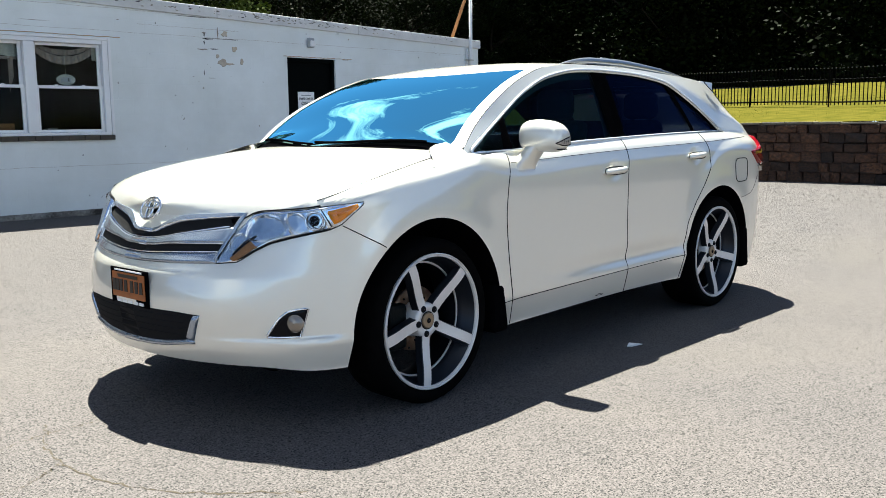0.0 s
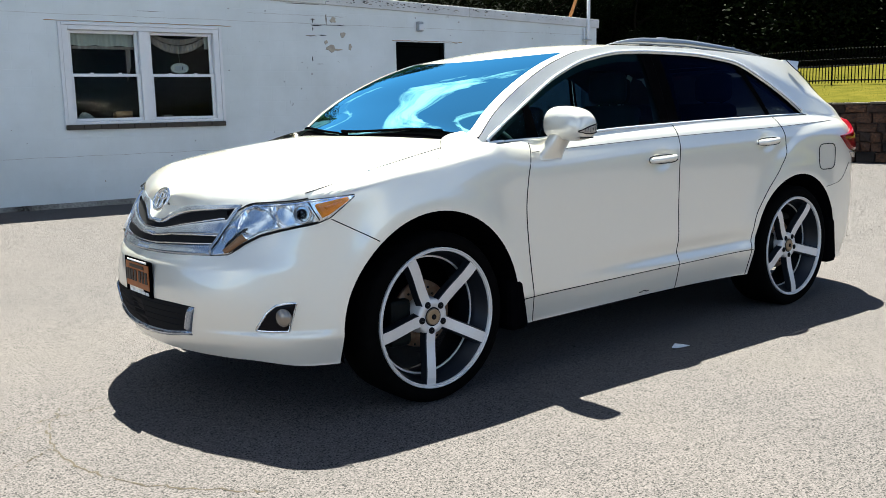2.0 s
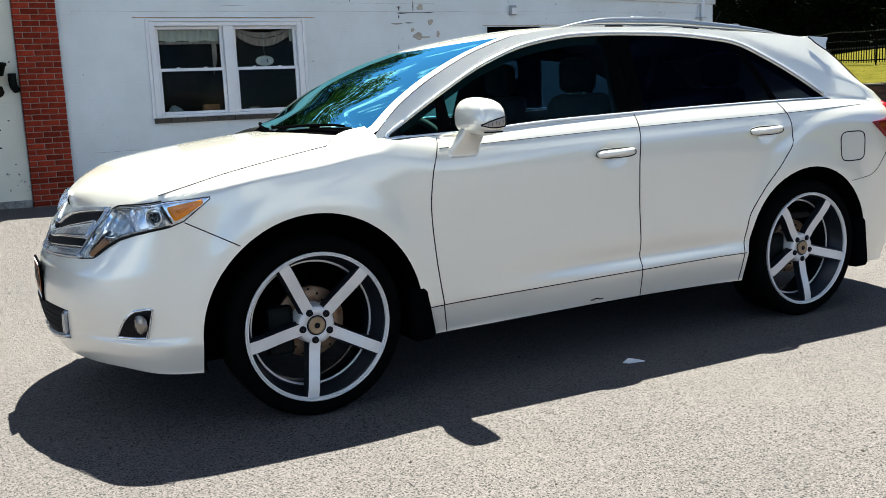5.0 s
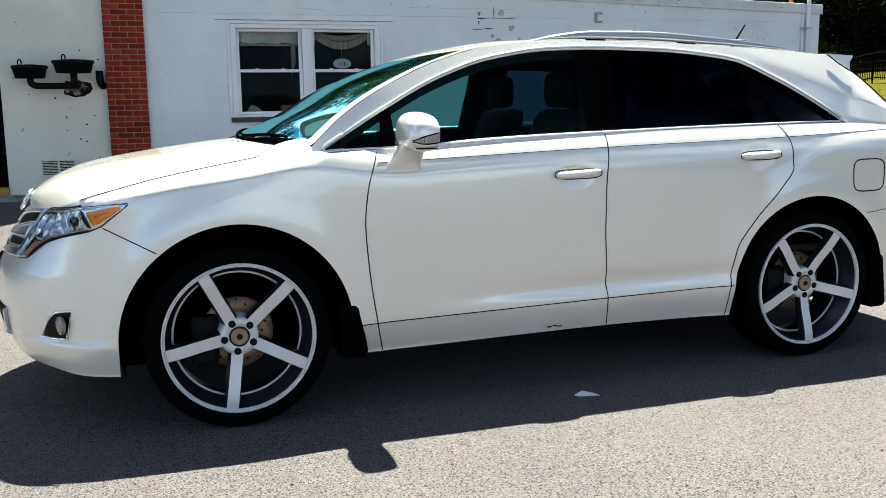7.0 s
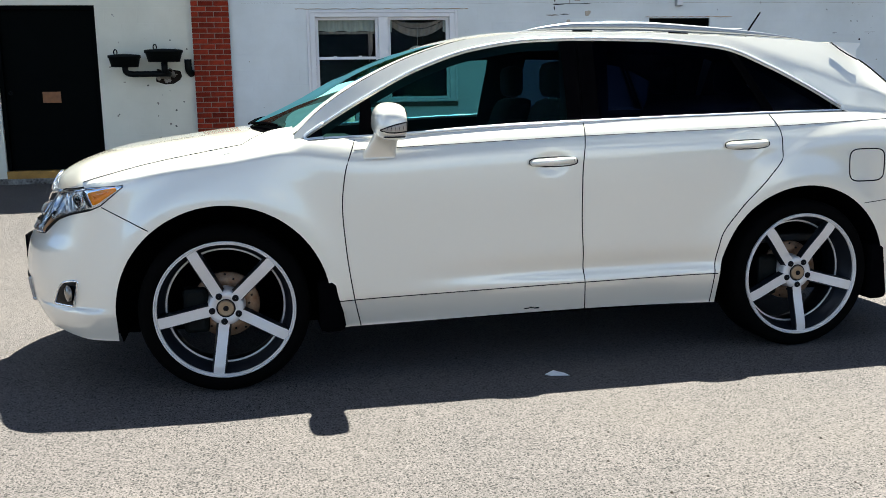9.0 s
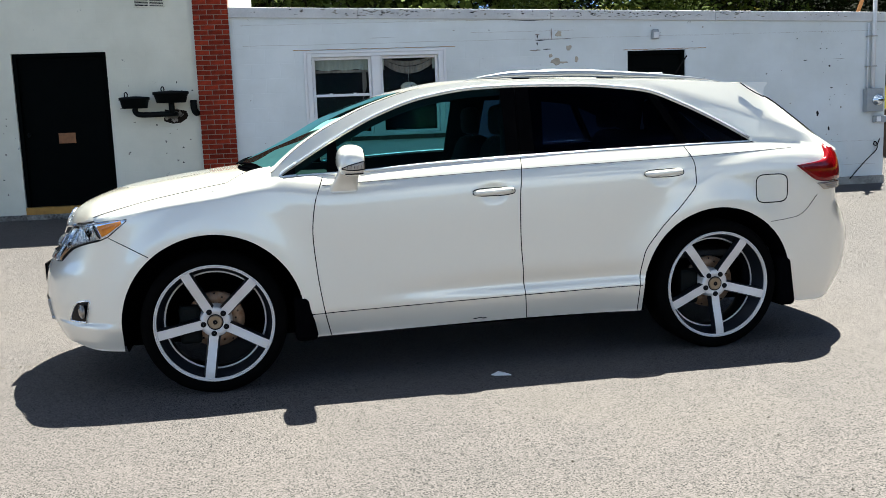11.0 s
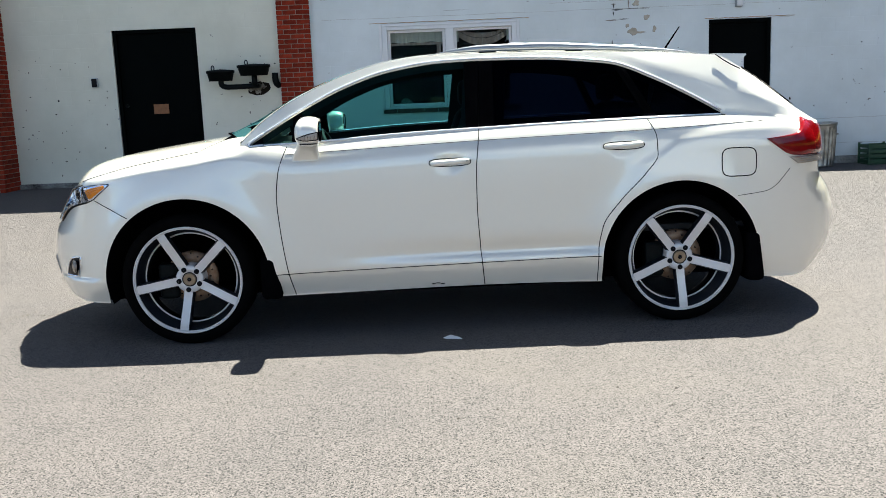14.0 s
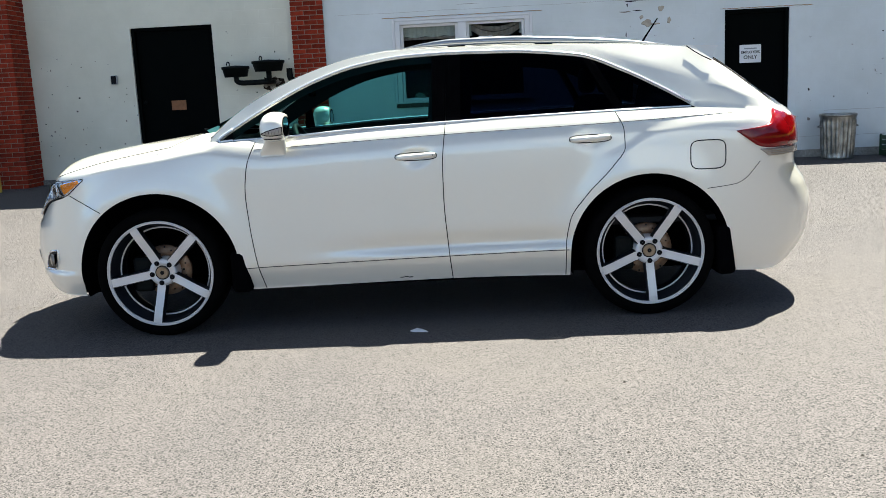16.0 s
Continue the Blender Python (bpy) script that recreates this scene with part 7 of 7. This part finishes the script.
rng = random.Random(21)
verts, faces = [], []
for _ in range(16000):
    x, y = rng.uniform(14.4, 24), rng.uniform(0.0, 20.0)
    z = bank_z(x, y) - 0.02
    h = rng.uniform(0.02, 0.045)
    a = rng.uniform(0, math.pi)
    c, d = 0.008 * math.cos(a), 0.008 * math.sin(a)
    b = len(verts)
    verts += [(x - c, y - d, z), (x + c, y + d, z), (x + rng.uniform(-0.05, 0.05), y + rng.uniform(-0.05, 0.05), z + h)]
    faces.append((b, b + 1, b + 2))
tagged(put("grass_tufts", mesh_of("grass_tufts", verts, faces, None, False), M["blade"]), "short yellow-green grass blades on the bank", "grass", kind="stuff")

sw_ = thing("stone_wall", "dark brown rough stone retaining wall with pale top", "retaining wall", Matrix.Translation((14.2, 0, 0)), kind="structure")
part("wall_core", boxed(0.06, 0.5, -30, 28, -0.3, 1.15), M["wall_mortar"], sw_)
stone_meshes = []
for k in range(5):
    bm = boxed(-0.5, 0.5, -0.5, 0.5, -0.5, 0.5)
    bmesh.ops.bevel(bm, geom=bm.edges[:], offset=0.06, segments=1, affect="EDGES")
    r = random.Random(50 + k)
    for v in bm.verts:
        v.co += Vector((r.uniform(-0.22, 0.1), r.uniform(-0.05, 0.05), r.uniform(-0.09, 0.09)))
    me = bpy.data.meshes.new("stone")
    bm.to_mesh(me)
    bm.free()
    me.materials.append(M["stone"])
    stone_meshes.append(me)
rng = random.Random(8)
z = 0.0
for course in range(6):
    h = (0.21, 0.19, 0.2, 0.18, 0.2, 0.17)[course]
    y = -0.5 - 0.17 * (course % 2)
    while y < 9.5:
        w = rng.uniform(0.16, 0.46)
        ob = put("stone", rng.choice(stone_meshes), None, sw_)
        ob.location = (0.05 + rng.uniform(-0.02, 0.03), y + w / 2, z + h / 2)
        ob.scale = (0.2, w - 0.015, h - 0.014)
        y += w
    z += h
rng = random.Random(9)
y = -30.0
while y < 28:
    w = rng.uniform(0.5, 0.9)
    part("cap_stone", boxed(-0.08, 0.42, y, y + w - 0.02, 1.152, 1.195 + rng.uniform(-0.015, 0.02), 0.012), M["stone_cap"], sw_)
    y += w

fence = thing("iron_fence", "black iron picket fence on the grass bank", "fence", kind="structure")


def fence_xy(q):
    return 19.0 + 0.2 * q, q


bm = boxed(-0.016, 0.016, -0.016, 0.016, 0.0, 1.12)
bmesh.ops.translate(bm, verts=bm.verts, vec=(0, 0, 0))
for v in bm.verts:
    if v.co.z > 1:
        v.co.z = 1.05
box(bm, -0.02, 0.02, -0.02, 0.02, 1.052, 1.085)
# tips get the pale colour that stands for sunlight on them
bm.faces.ensure_lookup_table()
for fc in bm.faces:
    fc.material_index = 1 if fc.calc_center_median().z > 1.051 else 0
picket = bpy.data.meshes.new("picket")
bm.to_mesh(picket)
bm.free()
picket.materials.append(M["iron_fence"])
picket.materials.append(M["fence_tip"])
q = 0.6
count = 0
while q < 32:
    x, y = fence_xy(q)
    z = bank_z(x, y) + 0.05
    if count < 298:
        ob = put("picket", picket, None, fence)
        ob.location = (x, y, z)
        ob.scale = (0.62, 0.62, 0.88)
    count += 1
    q += 0.106
q = -2.0
while q < 32:
    x, y = fence_xy(q)
    z = bank_z(x, y)
    part("fence_post", boxed(x - 0.018, x + 0.018, y - 0.018, y + 0.018, z - 0.2, z + 0.98, 0.004), M["iron_fence"], fence)
    q += 2.3
for zz in (0.13, 0.7):
    line = [Vector((*fence_xy(-2.0 + 34 * i / 60), bank_z(*fence_xy(-2.0 + 34 * i / 60)) + zz)) for i in range(61)]
    v, f = tube(line, 0.02, 6)
    put("fence_rail", mesh_of("fence_rail", v, f), M["iron_fence"], fence)

# ---- trees ----
def leaf_mesh(name, seed, clumps, height, spread, mat, leaf=0.34, per=70):
    """A crown of many small leaves gathered in uneven clumps, with gaps between."""
    r = random.Random(seed)
    verts, faces = [], []
    for _ in range(clumps):
        a, q = r.uniform(0, 2 * math.pi), r.random() ** 0.5
        zc = r.uniform(0.12, 1.0)
        lim = spread * (0.35 + 0.75 * math.sin(math.pi * min(1, 0.15 + zc * 0.85)))
        cx, cy, cz = q * lim * math.cos(a), q * lim * math.sin(a), zc * height
        cr = r.uniform(0.5, 1.15) * spread * 0.3
        for _ in range(per):
            u = Vector((r.gauss(0, 1), r.gauss(0, 1), r.gauss(0, 0.7))).normalized() * cr * r.random() ** 0.4
            c = Vector((cx, cy, cz)) + u
            d = Vector((r.uniform(-1, 1), r.uniform(-1, 1), r.uniform(-0.5, 0.5))).normalized()
            e = d.cross(Vector((r.uniform(-1, 1), r.uniform(-1, 1), r.uniform(-1, 1)))).normalized()
            s = leaf * r.uniform(0.6, 1.3)
            b = len(verts)
            verts += [c - d * s * 0.5, c + e * s * 0.3, c + d * s * 0.5, c - e * s * 0.3]
            faces.append((b, b + 1, b + 2, b + 3))
    me = mesh_of(name, verts, faces, None, False)
    me.materials.append(mat)
    return me


def tree(label, seed, height, spread, mat, clumps=70, leaf=0.34, per=70):
    t = thing("tree", label, "tree", group="woods")
    r = random.Random(seed)
    line = [Vector((0.25 * math.sin(i * 0.9 + seed), 0.2 * math.cos(i * 0.7 + seed), -1.0 + (height * 0.8) * i / 10)) for i in range(11)]
    v, f = tube(line, lambda q: 0.26 * (1 - 0.8 * q), 8)
    trunk = put("trunk", mesh_of("trunk", v, f), M["bark"], t)
    for k in range(7):
        a = r.uniform(0, 6.28)
        z0 = height * r.uniform(0.25, 0.6)
        L = spread * r.uniform(0.5, 0.85)
        v, f = tube([Vector((0, 0, z0)), Vector((0.5 * L * math.cos(a), 0.5 * L * math.sin(a), z0 + 0.25 * L)), Vector((L * math.cos(a), L * math.sin(a), z0 + 0.6 * L))],
                    lambda q: 0.09 * (1 - 0.7 * q), 6)
        put("limb", mesh_of("limb", v, f), M["bark"], trunk)
    put("crown", leaf_mesh("crown", seed, clumps, height, spread, mat, leaf, per), None, t)
    return t


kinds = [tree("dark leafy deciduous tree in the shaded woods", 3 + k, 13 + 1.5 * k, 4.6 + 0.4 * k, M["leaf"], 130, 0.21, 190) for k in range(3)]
bright = tree("lighter green young tree at the wood's edge", 17, 7.5, 2.8, M["leaf_light"], 100, 0.17, 150)
rng = random.Random(33)
spots = []
for k in range(19):
    spots.append((-34 + 5.5 * k + rng.uniform(-1.5, 1.5), 32 + rng.uniform(-2, 3)))
for k in range(13):
    spots.append((-30 + 8.0 * k + rng.uniform(-2, 2), 48 + rng.uniform(-3, 5)))
for k in range(14):
    spots.append((46 + rng.uniform(-2, 4), -4 + 4.2 * k + rng.uniform(-1.5, 1.5)))
for k in range(9):
    spots.append((57 + rng.uniform(-3, 4), -6 + 7.0 * k + rng.uniform(-2, 2)))
for k in range(19):
    spots.append((43.5 + rng.uniform(-1, 2), -4 + 3.0 * k + rng.uniform(-1, 1)))
first = {}
for i, (x, y) in enumerate(spots):
    src = kinds[i % 3]
    low_row = i >= len(spots) - 19
    z = bank_z(x, y) - (5.0 if low_row else 0.0) if x > 40 else max(0.0, -0.3 + 0.24 * (y - 26)) if y > 0 else 0.0
    m = Matrix.Translation((x, y, z)) @ Matrix.Rotation(rng.uniform(0, 6.28), 4, "Z") @ Matrix.Scale(rng.uniform(0.85, 1.2), 4)
    if i % 3 not in first:
        first[i % 3] = True
        src.matrix_world = Matrix.Translation((x, y, z))
    else:
        ob = copy_thing(src, Matrix.Translation((x, y, z)) @ Matrix.Rotation(rng.uniform(0, 6.28), 4, "Z"))
        ob.scale = [rng.uniform(0.95, 1.25) * (0.66 if 0 < y < 60 and x < 40 else 1.0)] * 3
for i, (x, y) in enumerate(((6, 27), (9.5, 29), (14, 28), (1.5, 30), (-3, 29), (18.5, 31), (12, 33))):
    z = max(0.0, -0.3 + 0.24 * (y - 26)) - 0.3
    if i == 0:
        bright.matrix_world = Matrix.Translation((3.0, 31.0, 0.5)) @ Matrix.Scale(2.2, 4)
    else:
        ob = copy_thing(bright, Matrix.Translation((x, y, z)) @ Matrix.Rotation(1.3 * i, 4, "Z"))
        ob.scale = [0.8 + 0.08 * i] * 3

# young shrub on the bank, just above the stone wall
M["leaf_shrub"] = foliage_material("shrub_leaf", (0.008, 0.016, 0.003), (0.04, 0.06, 0.01))
shrub = thing("shrub", "small dark green leafy shrub on the grass bank", "shrub", Matrix.Translation((14.78, 8.15, bank_z(14.78, 8.15))))
v, f = tube([Vector((0, 0, -0.05)), Vector((0.01, 0.01, 0.12)), Vector((0.0, 0.0, 0.35))], lambda q: 0.018 * (1 - 0.6 * q), 6)
stem = put("trunk", mesh_of("trunk", v, f), M["bark"], shrub)
for k in range(6):
    a = 1.05 * k
    v, f = tube([Vector((0, 0, 0.08 + 0.03 * k)), Vector((0.12 * math.cos(a), 0.12 * math.sin(a), 0.2 + 0.03 * k))], 0.006, 5)
    put("limb", mesh_of("limb", v, f), M["bark"], stem)
put("crown", leaf_mesh("crown", 91, 34, 0.56, 0.19, M["leaf_shrub"], 0.05, 46), None, shrub)

# ---- brick piers, brick by brick ----
def brick_mesh(w, d, h):
    bm = boxed(-w / 2, w / 2, -d / 2, d / 2, -h / 2, h / 2)
    bmesh.ops.bevel(bm, geom=bm.edges[:], offset=0.004, segments=1, affect="EDGES")
    me = bpy.data.meshes.new("brick")
    bm.to_mesh(me)
    bm.free()
    me.materials.append(M["brick"])
    return me


stretcher, header = brick_mesh(0.203, 0.06, 0.057), brick_mesh(0.092, 0.06, 0.057)


def pier(name, u0, width, proud, top, side_depth, label):
    p = wall_thing(name, label, "brick pier", kind="structure")
    part("mortar_core", boxed(u0 + 0.006, u0 + width - 0.006, -proud + 0.007, max(0.32, side_depth), -0.3, 6.4), M["mortar"], p)
    r = random.Random(5)
    course = 0
    z = 0.06
    while z < top:
        u = u0
        odd = course % 2
        sizes = [0.203, 0.203, 0.092] if not odd else [0.092, 0.203, 0.203]
        total = sum(sizes) + 0.02
        k = width / total
        for w in sizes:
            me = stretcher if w > 0.1 else header
            ob = put("brick", me, None, p)
            ob.location = (u + w * k / 2, -proud + 0.03 + r.uniform(-0.002, 0.002), z + 0.0285)
            ob.scale = (k, 1, 1)
            u += (w + 0.01) * k
        if side_depth > 0.1:
            y = -proud + 0.068
            for w in ([0.203, 0.203] if odd else [0.092, 0.203, 0.092]):
                me = stretcher if w > 0.1 else header
                ob = put("brick", me, None, p)
                ob.location = (u0 + width - 0.03, y + w / 2, z + 0.0285)
                ob.rotation_euler = (0, 0, radians(90))
                y += w + 0.01
        z += 0.067
        course += 1
    return p


pier("brick_pier", -1.925, 0.465, 0.05, 3.2, 0.0, "red brick pier between the two wall heights")
pier("brick_pier_bay", -6.35, 0.465, 0.42, 3.1, 0.42, "red brick pier beside the loading bay")
